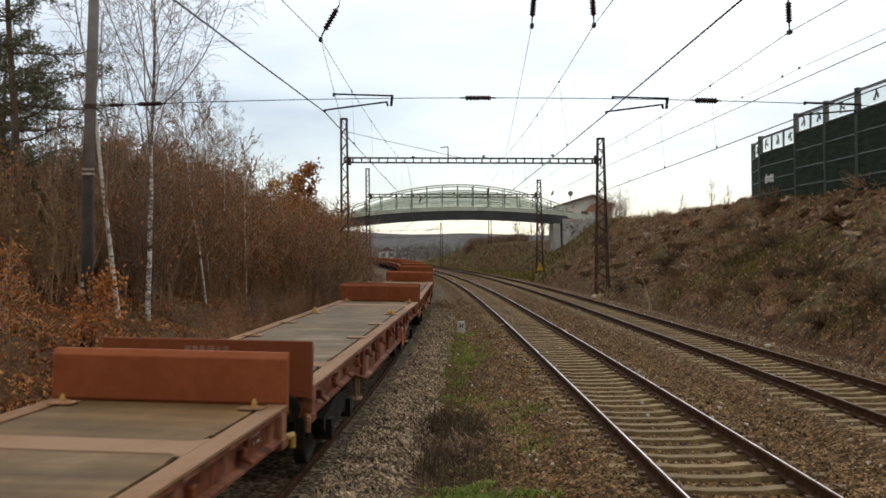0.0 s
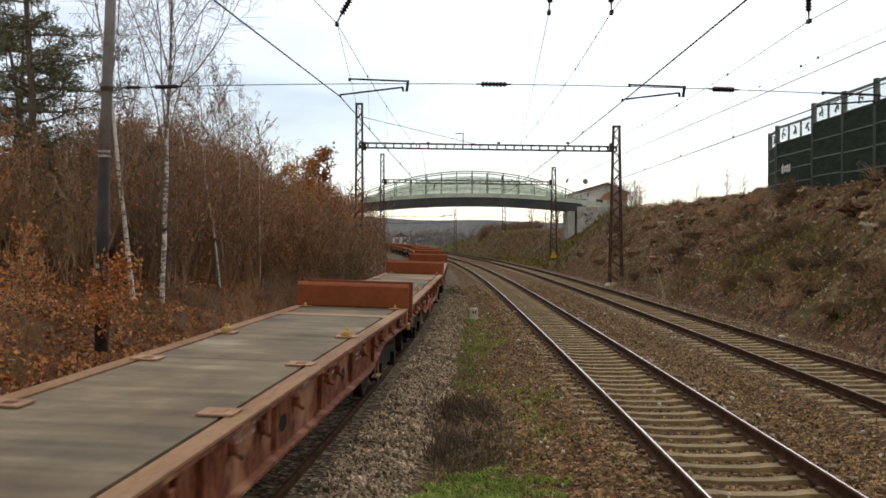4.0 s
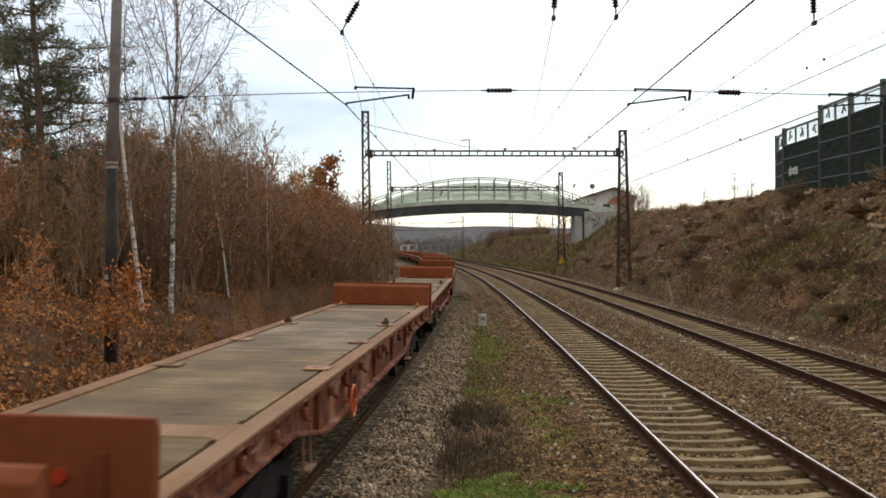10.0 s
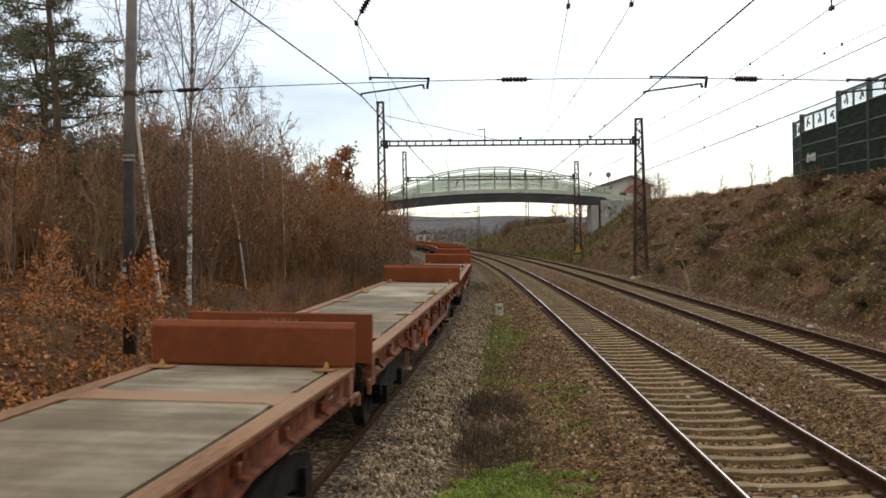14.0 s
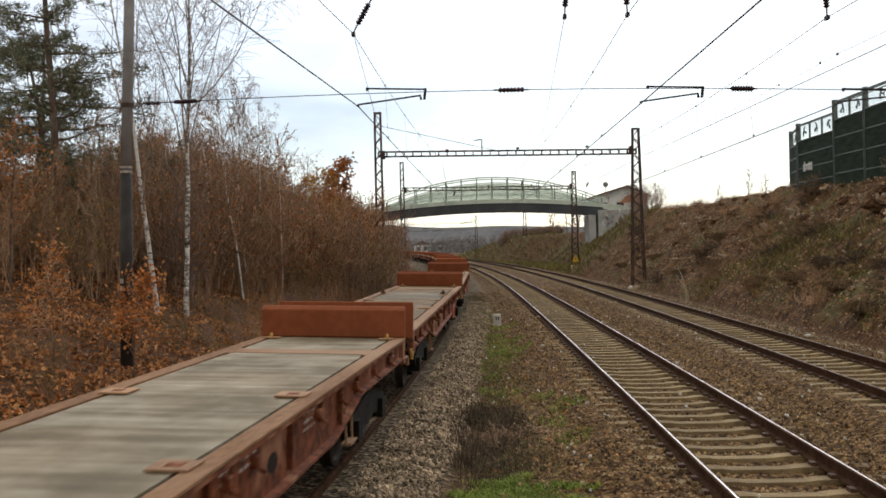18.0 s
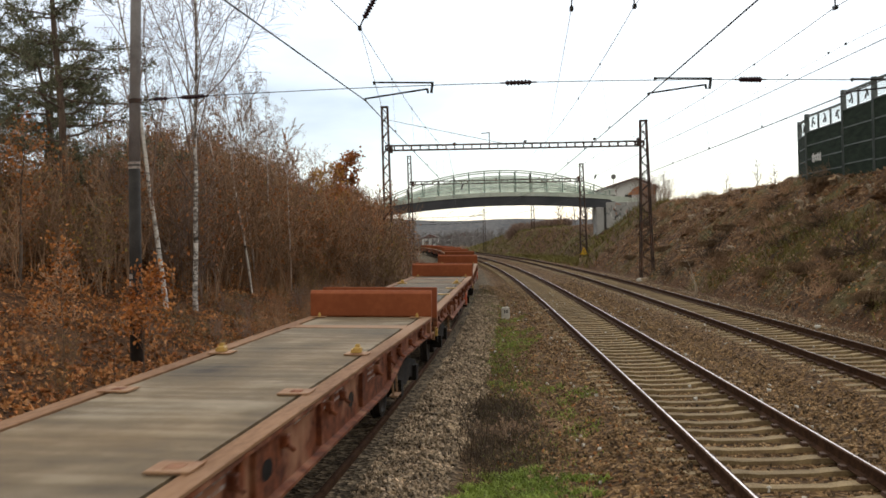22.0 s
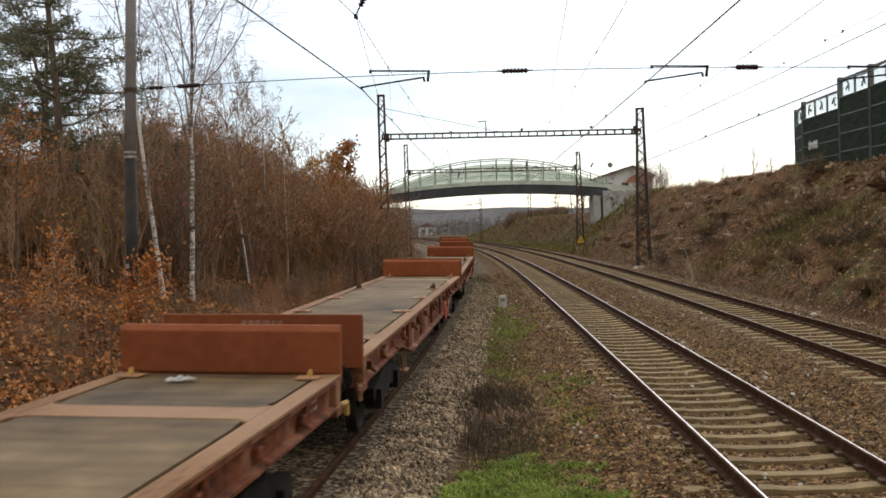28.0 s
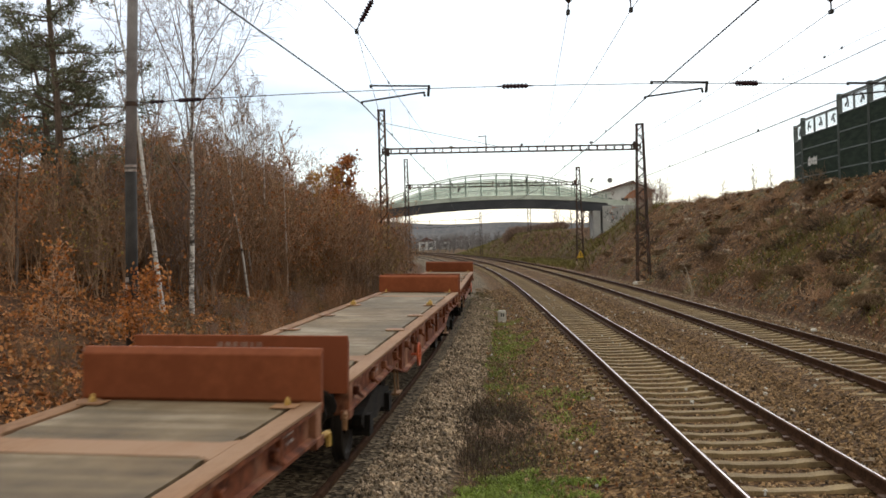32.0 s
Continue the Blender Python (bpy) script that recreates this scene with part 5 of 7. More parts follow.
        part("graffiti", bm, ("dark_print", "barrier_post", "render_wall", "dark_print", "red_panel")[i % 5], ab, "sprayed graffiti strokes")


def screen_material():
    m = bpy.data.materials.new("bridge_screen")
    m.use_nodes = True
    n, l = m.node_tree.nodes, m.node_tree.links
    b = n["Principled BSDF"]
    b.inputs["Base Color"].default_value = (0.68, 0.71, 0.66, 1)
    b.inputs["Roughness"].default_value = 0.4
    tr, mx = n.new("ShaderNodeBsdfTransparent"), n.new("ShaderNodeMixShader")
    tr.inputs[0].default_value = (0.88, 0.905, 0.875, 1)
    mx.inputs[0].default_value = 0.24
    l.new(tr.outputs[0], mx.inputs[1])
    l.new(b.outputs[0], mx.inputs[2])
    l.new(mx.outputs[0], n["Material Output"].inputs[0])
    return m


M["bridge_screen"] = screen_material()


def glass_material():
    m = bpy.data.materials.new("clear_panel")
    m.use_nodes = True
    n, l = m.node_tree.nodes, m.node_tree.links
    b = n["Principled BSDF"]
    b.inputs["Base Color"].default_value = (0.7, 0.75, 0.76, 1)
    b.inputs["Roughness"].default_value = 0.15
    tr, mx = n.new("ShaderNodeBsdfTransparent"), n.new("ShaderNodeMixShader")
    tr.inputs[0].default_value = (0.93, 0.95, 0.95, 1)
    mx.inputs[0].default_value = 0.12
    l.new(tr.outputs[0], mx.inputs[1])
    l.new(b.outputs[0], mx.inputs[2])
    l.new(mx.outputs[0], n["Material Output"].inputs[0])
    return m


M["clear_panel"] = glass_material()
bridge()


def house():
    th = tagged(new("house"), "pale house with a low brown tiled roof behind the bridge ramp", "house")
    x, y, z = 26.5, 178.0, 4.98
    bm = bmesh.new()
    loft(bm, [[(x - 5.9, yy, z - 3.5), (x - 5.9, yy, z + 5.35), (x - 0.2, yy, z + 6.98), (x + 3.3, yy, z + 5.4), (x + 3.3, yy, z - 3.5)] for yy in (y - 5, y + 5)])
    bmesh.ops.recalc_face_normals(bm, faces=bm.faces)
    part("wall", bm, "render_wall", th, "pale grey rendered wall")
    bm = bmesh.new()
    loft(bm, [[(x - 1.6, yy, z + 4.2), (x - 0.6, yy, z + 5.2), (x + 1.2, yy, z + 6.1), (x + 3.25, yy, z + 5.35), (x + 3.25, yy, z + 4.2)] for yy in (y - 5.06, y - 4.98)])
    bmesh.ops.recalc_face_normals(bm, faces=bm.faces)
    part("gable_panel", bm, "red_panel", th, "orange-red panel in the gable")
    bm = bmesh.new()
    loft(bm, [[(x - 6.3, yy, z + 5.22), (x - 6.3, yy, z + 5.4), (x - 0.2, yy, z + 7.2), (x + 3.7, yy, z + 5.4), (x + 3.7, yy, z + 5.2), (x - 0.2, yy, z + 6.95)] for yy in (y - 6, y + 6)])
    bmesh.ops.recalc_face_normals(bm, faces=bm.faces)
    part("roof", bm, "roof_tile", th, "brown tiled gable roof")
    for dx in (-4.2, -1.4, 1.6):
        bm = bmesh.new()
        box(bm, x + dx - 0.6, x + dx + 0.6, y - 5.05, y - 4.98, z + 3.0, z + 4.3)
        part("window", bm, "dark_print", th)
    bm = bmesh.new()
    bar(bm, (x - 3.6, y - 3, z + 5.6), (x - 3.6, y - 3, z + 7.4), 0.05, 6)
    loft(bm, [[(x - 3.6 + r * math.cos(q * 0.5236), y - 3.0 - d, z + 7.5 + r * math.sin(q * 0.5236)) for q in range(12)] for r, d in ((0.1, 0.0), (0.34, 0.06), (0.46, 0.16))])
    part("antenna", bm, "bridge_concrete", th, "small roof antenna dish")


house()


def noise_barrier():
    th = tagged(new("noise_barrier"), "dark green noise barrier with clear top panels on the bank crest", "noise barrier")
    bays = [((16.75, 53.4), (16.3, 50.8), 8.0), ((16.3, 50.8), (16.3, 45.7), 8.1), ((16.3, 45.7), (16.35, 42.3), 8.55), ((16.35, 42.3), (16.4, 39.2), 8.6), ((16.4, 39.2), (16.45, 36.1), 8.65), ((16.45, 36.1), (16.5, 33.0), 8.7), ((16.5, 33.0), (16.55, 29.9), 8.75)]
    posts = {}
    flight = random.Random(8)
    for (ax, ay), (bx, by), top in bays:
        for p in ((ax, ay), (bx, by)):
            posts[p] = max(posts.get(p, 0), top)
        a, b = Vector((ax, ay, 0)), Vector((bx, by, 0))
        d = (b - a).normalized()
        ln = (b - a).length
        m = Matrix.Translation((ax, ay, 0)) @ Matrix.Rotation(math.atan2(d.y, d.x), 4, "Z")
        z0 = min(ground_at(ax, ay), ground_at(bx, by)) - 0.3
        gz = top - 0.8
        n = 4
        for i in range(n):
            za, zb = z0 + (gz - z0) * i / n, z0 + (gz - z0) * (i + 1) / n
            bm = bmesh.new()
            box(bm, 0.09, ln - 0.09, -0.06, 0.06, za + 0.01, zb - 0.01, m)
            pan = part("panel", bm, "barrier_green", th)
            bm = bmesh.new()
            box(bm, 0.09, ln - 0.09, -0.085, 0.085, zb - 0.05, zb + 0.0, m)
            part("joint_rail", bm, "barrier_post", pan)
        bm = bmesh.new()
        box(bm, 0.09, ln - 0.09, -0.01, 0.01, gz + 0.06, top - 0.08, m)
        pane = part("pane", bm, "clear_panel", th, "clear top pane with bird silhouettes")
        bm = bmesh.new()
        box(bm, 0.0, ln, -0.05, 0.05, top - 0.09, top, m)
        part("top_rail", bm, "barrier_post", th)
        k = max(1, int(ln / 1.6))
        for i in range(k):
            c = ln * (i + 0.5) / k
            zc = (gz + top) / 2
            bm = bmesh.new()
            bank = flight.uniform(-1.3, 1.3)
            spin = lambda a, b: m @ Vector((c + (a * math.cos(bank) - b * math.sin(bank)) * 0.95, 0.02, zc + (a * math.sin(bank) + b * math.cos(bank)) * 0.95))
            for q in (((0, -0.2), (0.0, 0.14)), ((0.0, 0.06), (-0.13, 0.12)), ((-0.13, 0.12), (-0.27, 0.02)), ((0.0, 0.06), (0.13, 0.1)), ((0.13, 0.1), (0.25, -0.03)), ((0, -0.18), (0.06, -0.27)), ((0, -0.18), (-0.05, -0.27))):
                angle_bar(bm, spin(*q[0]), spin(*q[1]), 0.05)
            part("bird_silhouette", bm, "dark_print", pane, "dark bird-shaped sticker")
            if i:
                bm = bmesh.new()
                cc = ln * i / k
                box(bm, cc - 0.035, cc + 0.035, -0.04, 0.04, gz, top - 0.05, m)
                part("mullion", bm, "barrier_post", th)
    for (x, y), top in posts.items():
        bm = bmesh.new()
        z0 = ground_at(x, y) - 0.4
        box(bm, x - 0.1, x + 0.1, y - 0.09, y - 0.07, z0, top + 0.08)
        box(bm, x - 0.1, x + 0.1, y + 0.07, y + 0.09, z0, top + 0.08)
        box(bm, x - 0.012, x + 0.012, y - 0.07, y + 0.07, z0, top + 0.08)
        part("post", bm, "barrier_post", th, "grey-green steel post")
    # sprayed scrawl on the first wide bay
    rnd = random.Random(2)
    bm = bmesh.new()
    x = 16.3 - 0.075
    for i in range(4):
        yy = 49.9 - i * 0.33
        for p, q in (((0, 0), (0.2, 0.32)), ((0.2, 0.32), (0.22, -0.02)), ((0.0, 0.3), (0.2, 0.0))):
            angle_bar(bm, (x, yy - p[0], 5.75 + p[1]), (x, yy - q[0], 5.75 + q[1] + rnd.uniform(-0.05, 0.1)), 0.045)
    part("graffiti", bm, "paper", th, "pale sprayed scrawl")["kind"] = "stuff"


noise_barrier()


def km_stone(x, y):
    th = tagged(new("kilometre_stone"), "small whitish kilometre stone with a dark mark in the gravel", "marker stone")
    z = ground_at(x, y)
    bm = bmesh.new()
    loft(bm, [[(x + sx * w, y + sy * w * 0.7, z + h) for sx, sy in ((-1, -1), (1, -1), (1, 1), (-1, 1))] for w, h in ((0.16, -0.25), (0.15, 0.36), (0.12, 0.42))])
    bmesh.ops.bevel(bm, geom=list(bm.edges), offset=0.015, segments=1, affect="EDGES")
    body = part("block", bm, "km_stone", th)
    bm = bmesh.new()
    for dx in (-0.05, 0.03):
        box(bm, x + dx, x + dx + 0.045, y - 0.112, y - 0.104, z + 0.2, z + 0.32)
    part("stencil", bm, "dark_print", body, "dark painted marks")


km_stone(0.75, 36.5)


def warning_sign():
    th = tagged(new("warning_sign"), "small yellow triangular warning plate on the mast foot", "sign")
    x, y = 9.55, 95.55
    z = 1.04
    bm = bmesh.new()
    loft(bm, [[(x - 0.37, y + d, z - 0.36), (x + 0.37, y + d, z - 0.36), (x, y + d, z + 0.36)] for d in (-0.02, 0.0)])
    bmesh.ops.recalc_face_normals(bm, faces=bm.faces)
    pl = part("plate", bm, "sign_yellow", th)
    bm = bmesh.new()
    angle_bar(bm, (x, y - 0.024, z + 0.12), (x, y - 0.024, z - 0.2), 0.06)
    part("symbol", bm, "dark_print", pl)


warning_sign()

# ---- plants ----


class Tubes:
    """Collects tapered tubes and small leaf blades as plain arrays."""

    def __init__(self):
        self.v, self.f, self.n = [], [], 0

    def tube(self, pts, radii, sides):
        pts = np.asarray(pts, float)
        k = len(pts)
        d = np.gradient(pts, axis=0)
        d /= np.linalg.norm(d, axis=1)[:, None] + 1e-9
        ref = np.where(np.abs(d[:, 2:3]) > 0.9, np.array([[1.0, 0, 0]]), np.array([[0, 0, 1.0]]))
        a = np.cross(d, ref)
        a /= np.linalg.norm(a, axis=1)[:, None] + 1e-9
        b = np.cross(d, a)
        ang = np.arange(sides) * math.tau / sides
        ring = pts[:, None] + np.asarray(radii)[:, None, None] * (np.cos(ang)[None, :, None] * a[:, None] + np.sin(ang)[None, :, None] * b[:, None])
        self.v += ring.reshape(-1, 3).tolist()
        for i in range(k - 1):
            for j in range(sides):
                j2 = (j + 1) % sides
                o = self.n + i * sides
                self.f.append((o + j, o + j2, o + sides + j2, o + sides + j))
        self.n += k * sides

    def leaf(self, p, size, rng):
        """A folded leaf of two blades."""
        u = rng.normal(size=3)
        u /= np.linalg.norm(u)
        w = np.cross(u, rng.normal(size=3))
        w /= np.linalg.norm(w) + 1e-9
        h = np.cross(u, w)
        p = np.asarray(p, float)
        self.v += [(p).tolist(), (p + u * size * 0.5 + w * size * 0.34 + h * size * 0.1).tolist(), (p + u * size).tolist(), (p + u * size * 0.5 - w * size * 0.34 + h * size * 0.1).tolist()]
        self.f += [(self.n, self.n + 1, self.n + 2), (self.n, self.n + 2, self.n + 3)]
        self.n += 4

    def needles(self, p, d, ln, rng, count):
        for _ in range(count):
            u = d * 0.8 + rng.normal(size=3) * 0.75
            u /= np.linalg.norm(u)
            w = np.cross(u, rng.normal(size=3))
            w *= ln * 0.11 / (np.linalg.norm(w) + 1e-9)
            q = np.asarray(p) + rng.normal(size=3) * ln * 0.45
            self.v += [(q - w).tolist(), (q + w).tolist(), (q + u * ln).tolist()]
            self.f.append((self.n, self.n + 1, self.n + 2))
            self.n += 3

    def mesh(self, name, material):
        me = bpy.data.meshes.new(name)
        me.from_pydata(self.v, [], self.f)
        me.materials.append(M[material])
        me.update()
        return me


def bough(rng, p, d, ln, bend, up, n=6):
    """A wandering line from p in the direction d."""
    pts = [np.array(p, float)]
    d = np.array(d, float)
    for i in range(n):
        d = d + rng.normal(size=3) * bend + np.array([0, 0, up])
        d /= np.linalg.norm(d)
        pts.append(pts[-1] + d * ln / n)
    return pts, d


def sprout(rng, wood, tips, pts, r0, level, spec):
    """Side branches along a line, and theirs in turn."""
    count, ratio, angle, up, bend, last = spec["count"][level], spec["ratio"], spec["angle"][level], spec["up"][level], spec["bend"], spec["levels"]
    pts = np.asarray(pts)
    total = np.linalg.norm(np.diff(pts, axis=0), axis=1).sum()
    for i in range(count):
        t = spec["from"][level] + (0.98 - spec["from"][level]) * (i + rng.uniform(0, 0.9)) / count
        k = t * (len(pts) - 1)
        a = int(k)
        a = min(a, len(pts) - 2)
        p = pts[a] + (pts[a + 1] - pts[a]) * (k - a)
        axis = pts[a + 1] - pts[a]
        axis /= np.linalg.norm(axis)
        side = np.cross(axis, rng.normal(size=3))
        side /= np.linalg.norm(side) + 1e-9
        an = radians(angle + rng.uniform(-14, 14))
        d = axis * math.cos(an) + side * math.sin(an)
        ln = total * ratio * (1.15 - 0.75 * t) * rng.uniform(0.7, 1.2) * spec.get("long", (1, 1, 1))[level]
        r = max(spec["min_r"], r0 * (1 - t * 0.85) * spec["thin"])
        n = 5 if level == 0 or "long" in spec else 3
        line, d2 = bough(rng, p, d, ln, bend, up, n)
        wood.tube(line, np.linspace(r, max(spec["min_r"] * 0.7, r * 0.3), len(line)), 4 if level == 0 else 3)
        if level + 1 < last:
            sprout(rng, wood, tips, line, r, level + 1, spec)
        else:
            tips += [line[-1], line[len(line) // 2]]


def plant_mesh(seed, height, r, spec, lean=(0, 0), wander=0.05, sides=8):
    """Trunk line, wood of the crown and the twig ends of one tree."""
    rng = np.random.default_rng(seed)
    trunk, wood, tips = Tubes(), Tubes(), []
    n = 14
    line, _ = bough(rng, (0, 0, -0.3), (lean[0], lean[1], 1), height + 0.3, wander, 0.02, n)
    trunk.tube(line, r * (1 - np.linspace(0, 1, n + 1) * 0.88), sides)
    sprout(rng, wood, tips, line, r, 0, spec)
    return trunk, wood, tips, rng


BIRCH = {"levels": 3, "count": (26, 9, 6), "ratio": 0.3, "angle": (38, 42, 45), "up": (0.06, 0.0, -0.1), "bend": 0.12, "from": (0.28, 0.25, 0.2), "thin": 0.42, "min_r": 0.011}
WEEP = {"levels": 3, "count": (15, 8, 7), "ratio": 0.34, "angle": (36, 48, 60), "up": (0.04, -0.12, -0.42), "bend": 0.08, "from": (0.35, 0.3, 0.15), "thin": 0.4, "min_r": 0.0045, "long": (1, 1, 2.6)}
TALL_BIRCH = {"levels": 3, "count": (24, 12, 10), "ratio": 0.42, "angle": (30, 38, 42), "up": (0.07, 0.03, -0.08), "bend": 0.12, "from": (0.26, 0.2, 0.2), "thin": 0.42, "min_r": 0.006, "long": (1, 1, 1.5)}
BARE = {"levels": 3, "count": (16, 6, 5), "ratio": 0.38, "angle": (42, 45, 45), "up": (0.05, 0.04, 0.0), "bend": 0.16, "from": (0.25, 0.2, 0.2), "thin": 0.5, "min_r": 0.007}
STEM = {"levels": 2, "count": (11, 7, 0), "ratio": 0.36, "angle": (35, 40, 40), "up": (0.07, 0.03, 0.0), "bend": 0.12, "from": (0.2, 0.2, 0.2), "thin": 0.5, "min_r": 0.0055}


def tree(name, label, category, seed, x, y, height, r, spec, bark, twig, leaf=None, leaf_n=0, leaf_size=0.08, lean=(0, 0), wander=0.05, group="", turn=0.0):
    trunk, wood, tips, rng = plant_mesh(seed, height, r, spec, lean, wander)
    th = tagged(new(name), label, category, group)
    th.matrix_world = pose(x, y, ground_at(x, y), 0, 0, turn)
    a = new("trunk", trunk.mesh("trunk", bark))
    a.parent = th
    for p in a.data.polygons:
        p.use_smooth = True
    c = new("crown", wood.mesh("crown", twig))
    c.parent = th
    if leaf:
        lv = Tubes()
        for _ in range(leaf_n):
            t = tips[rng.integers(len(tips))]
            lv.leaf(t + rng.normal(size=3) * 0.16, leaf_size * rng.uniform(0.6, 1.3), rng)
        b = new("foliage", lv.mesh("foliage", leaf))
        b.parent = th
    return th


# the birches beside the pole, and slimmer ones behind
tree("birch_tree", "leaning white-barked birch, bare, beside the catenary pole", "tree", 11, -9.4, 29.5, 11.5, 0.088, dict(TALL_BIRCH, count=(11, 7, 6), ratio=0.34), "birch_bark", "twig_grey", lean=(-0.115, 0.0), wander=0.02)
tree("birch_tree", "tall white-barked bare birch with rising forked limbs", "tree", 12, -8.86, 30.5, 14.5, 0.088, TALL_BIRCH, "birch_bark_old", "twig_grey", lean=(0.008, 0), wander=0.03)
rnd = random.Random(31)
for i, (x, y, h, r) in enumerate(((-8.8, 38, 7.5, 0.05), (-9.3, 41, 8.5, 0.055), (-8.3, 43, 7.0, 0.045), (-11.2, 42, 8.4, 0.055), (-11.1, 44, 9.2, 0.06), (-10.7, 46, 9.7, 0.06), (-10.3, 48.5, 9.4, 0.06), (-13.6, 36, 9.5, 0.06))):
    tree("birch_tree", "slim bare birch with hanging twigs on the wooded slope", "tree", 40 + i, x, y, h, r, WEEP if i in (3, 4, 5, 6) else BIRCH, "birch_bark" if i < 8 else "bark", "weep_twig" if i in (3, 4, 5, 6) else "twig", lean=(rnd.uniform(-0.05, 0.05), 0), group="slim birches on the slope")
tree("beech_tree", "young beech keeping rust-orange leaves at the wood's edge", "tree", 71, -7.55, 57.0, 7.2, 0.10, dict(BARE, count=(20, 7, 6), ratio=0.3), "bark", "twig", "leaf_orange", 3600, 0.17)
tree("beech_tree", "small beech with rust-orange leaves at the wood's edge", "tree", 78, -6.7, 58.5, 4.6, 0.06, BARE, "bark", "twig", "leaf_orange", 1500, 0.15)
tree("maple_tree", "small maple with bright yellow-orange leaves at the wood's edge", "tree", 72, -7.9, 54.0, 6.1, 0.06, BARE, "bark", "twig", "leaf_yellow", 1300, 0.14)
tree("bare_tree", "small bare tree with upright twigs", "tree", 73, -8.9, 55, 6.6, 0.06, BARE, "bark", "twig_grey")
tree("oak_sapling", "oak sapling with orange leaves at the pole's foot", "tree", 74, -7.1, 20.6, 1.95, 0.02, BARE, "bark", "twig", "leaf_bright", 1000, 0.09)
tree("oak_sapling", "oak sapling with orange leaves on the leafy slope", "tree", 75, -8.6, 20.2, 2.3, 0.02, BARE, "bark", "twig", "leaf_bright", 420, 0.085)
tree("beech_tree", "beech with drooping rust-coloured leaves on the wooded slope", "tree", 76, -12.2, 26.0, 4.0, 0.06, BARE, "bark", "twig", "leaf_orange", 480, 0.1)
tree("beech_tree", "beech with rust-coloured leaves deep in the wood", "tree", 77, -14.2, 29.0, 4.4, 0.07, BARE, "bark", "twig", "leaf_brown", 2200, 0.12)


def pine(x, y, h, seed, low):
    rng = np.random.default_rng(seed)
    th = tagged(new("pine_tree"), "dark green Scots pine with open clumped crown", "tree", "pines on the wooded slope")
    th.matrix_world = pose(x, y, ground_at(x, y))
    trunk, wood, green = Tubes(), Tubes(), Tubes()
    line, _ = bough(rng, (0, 0, -0.3), (0, 0, 1), h, 0.03, 0.03, 14)
    trunk.tube(line, 0.17 * (1 - np.linspace(0, 1, 15) * 0.85), 8)
    line = np.array(line)
    for i in range(48):
        t = low + (0.985 - low) * (i // 5 * 5 + (i % 5) * 0.9 * rng.uniform(0, 1)) / 48
        k = t * 14
        p = line[int(k)] + (line[min(14, int(k) + 1)] - line[int(k)]) * (k % 1)
        an = rng.uniform(0, math.tau)
        ln = (3.1 * (1.06 - t) ** 0.55 + 0.3) * rng.uniform(0.6, 1.15)
        d = np.array([math.cos(an), math.sin(an), rng.uniform(-0.06, 0.12)])
        br, _ = bough(rng, p, d, ln, 0.14, 0.03, 6)
        wood.tube(br, np.linspace(0.035, 0.01, 7), 4)
        for q in range(1, 7):
            for _ in range(2 if q < 4 else 3):
                tw, d2 = bough(rng, br[q], d + rng.normal(size=3) * [0.8, 0.8, 0.14], ln * 0.2, 0.12, 0.06, 2)
                wood.tube(tw, (0.008, 0.006, 0.004), 3)
                green.needles(tw[1], d2, 0.17, rng, 6)
                green.needles(tw[2], d2, 0.17, rng, 11)
    for nm, tb, mt in (("trunk", trunk, "bark"), ("bough_work", wood, "bark"), ("needle_foliage", green, "needle")):
        ob = new(nm, tb.mesh(nm, mt))
        ob.parent = th


pine(-12.95, 31.0, 14.0, 5, 0.3)
pine(-14.3, 33.5, 8.0, 7, 0.12)
pine(-15.6, 35.0, 8.0, 6, 0.12)
pine(-17.6, 36.0, 9.5, 8, 0.15)
pine(-12.8, 39.5, 5.2, 9, 0.15)

# bare shrubs: a few builds, each repeated with its parts
SHRUBS = []
for i in range(6):
    rng = np.random.default_rng(200 + i)
    stems, twigs, leaves, tips = Tubes(), Tubes(), Tubes(), []
    for s in range(15):
        h = rng.uniform(1.5, 4.0)
        an = rng.uniform(0, math.tau)
        d = np.array([math.cos(an) * rng.uniform(0.05, 0.4), math.sin(an) * rng.uniform(0.05, 0.4), 1])
        line, _ = bough(rng, (rng.normal() * 0.35, rng.normal() * 0.35, -0.2), d, h, 0.1, 0.03, 7)
        stems.tube(line, np.linspace(0.016, 0.005, 8), 4)
        sprout(rng, twigs, tips, line, 0.014, 0, STEM)
    for _ in range((420, 700, 220, 1000, 450, 480)[i]):
        leaves.leaf(tips[rng.integers(len(tips))] + rng.normal(size=3) * 0.07, rng.uniform(0.04, 0.095), rng)
    th = tagged(new("shrub"), "leafless brown shrub of thin upright stems on the wooded slope" if i in (2, 4) else "brown shrub with thin stems and a few rust leaves", "shrub", "shrubs on the wooded slope")
    look_of = ("twig", "twig_dark", "twig_grey", "twig", "twig_dark", "twig_dark")[i]
    for nm, tb, mt in (("stem_clump", stems, look_of), ("crown", twigs, look_of), ("foliage", leaves, ("leaf_brown", "leaf_orange", "leaf_brown", "leaf_orange", "leaf_olive", "leaf_brown")[i])):
        ob = new(nm, tb.mesh(nm, mt))
        ob.parent = th
    SHRUBS.append(th)
TREES = []
for i in range(4):
    th = tree("bare_tree", "bare grey-brown young tree in the thicket", "tree", 300 + i, 0, 0, 4.8 + i * 0.9, 0.045, BARE, "bark", "twig", "leaf_brown" if i % 2 else "leaf_orange", 420, 0.09, group="bare young trees in the wood", wander=0.06)
    TREES.append(th)

used = set()
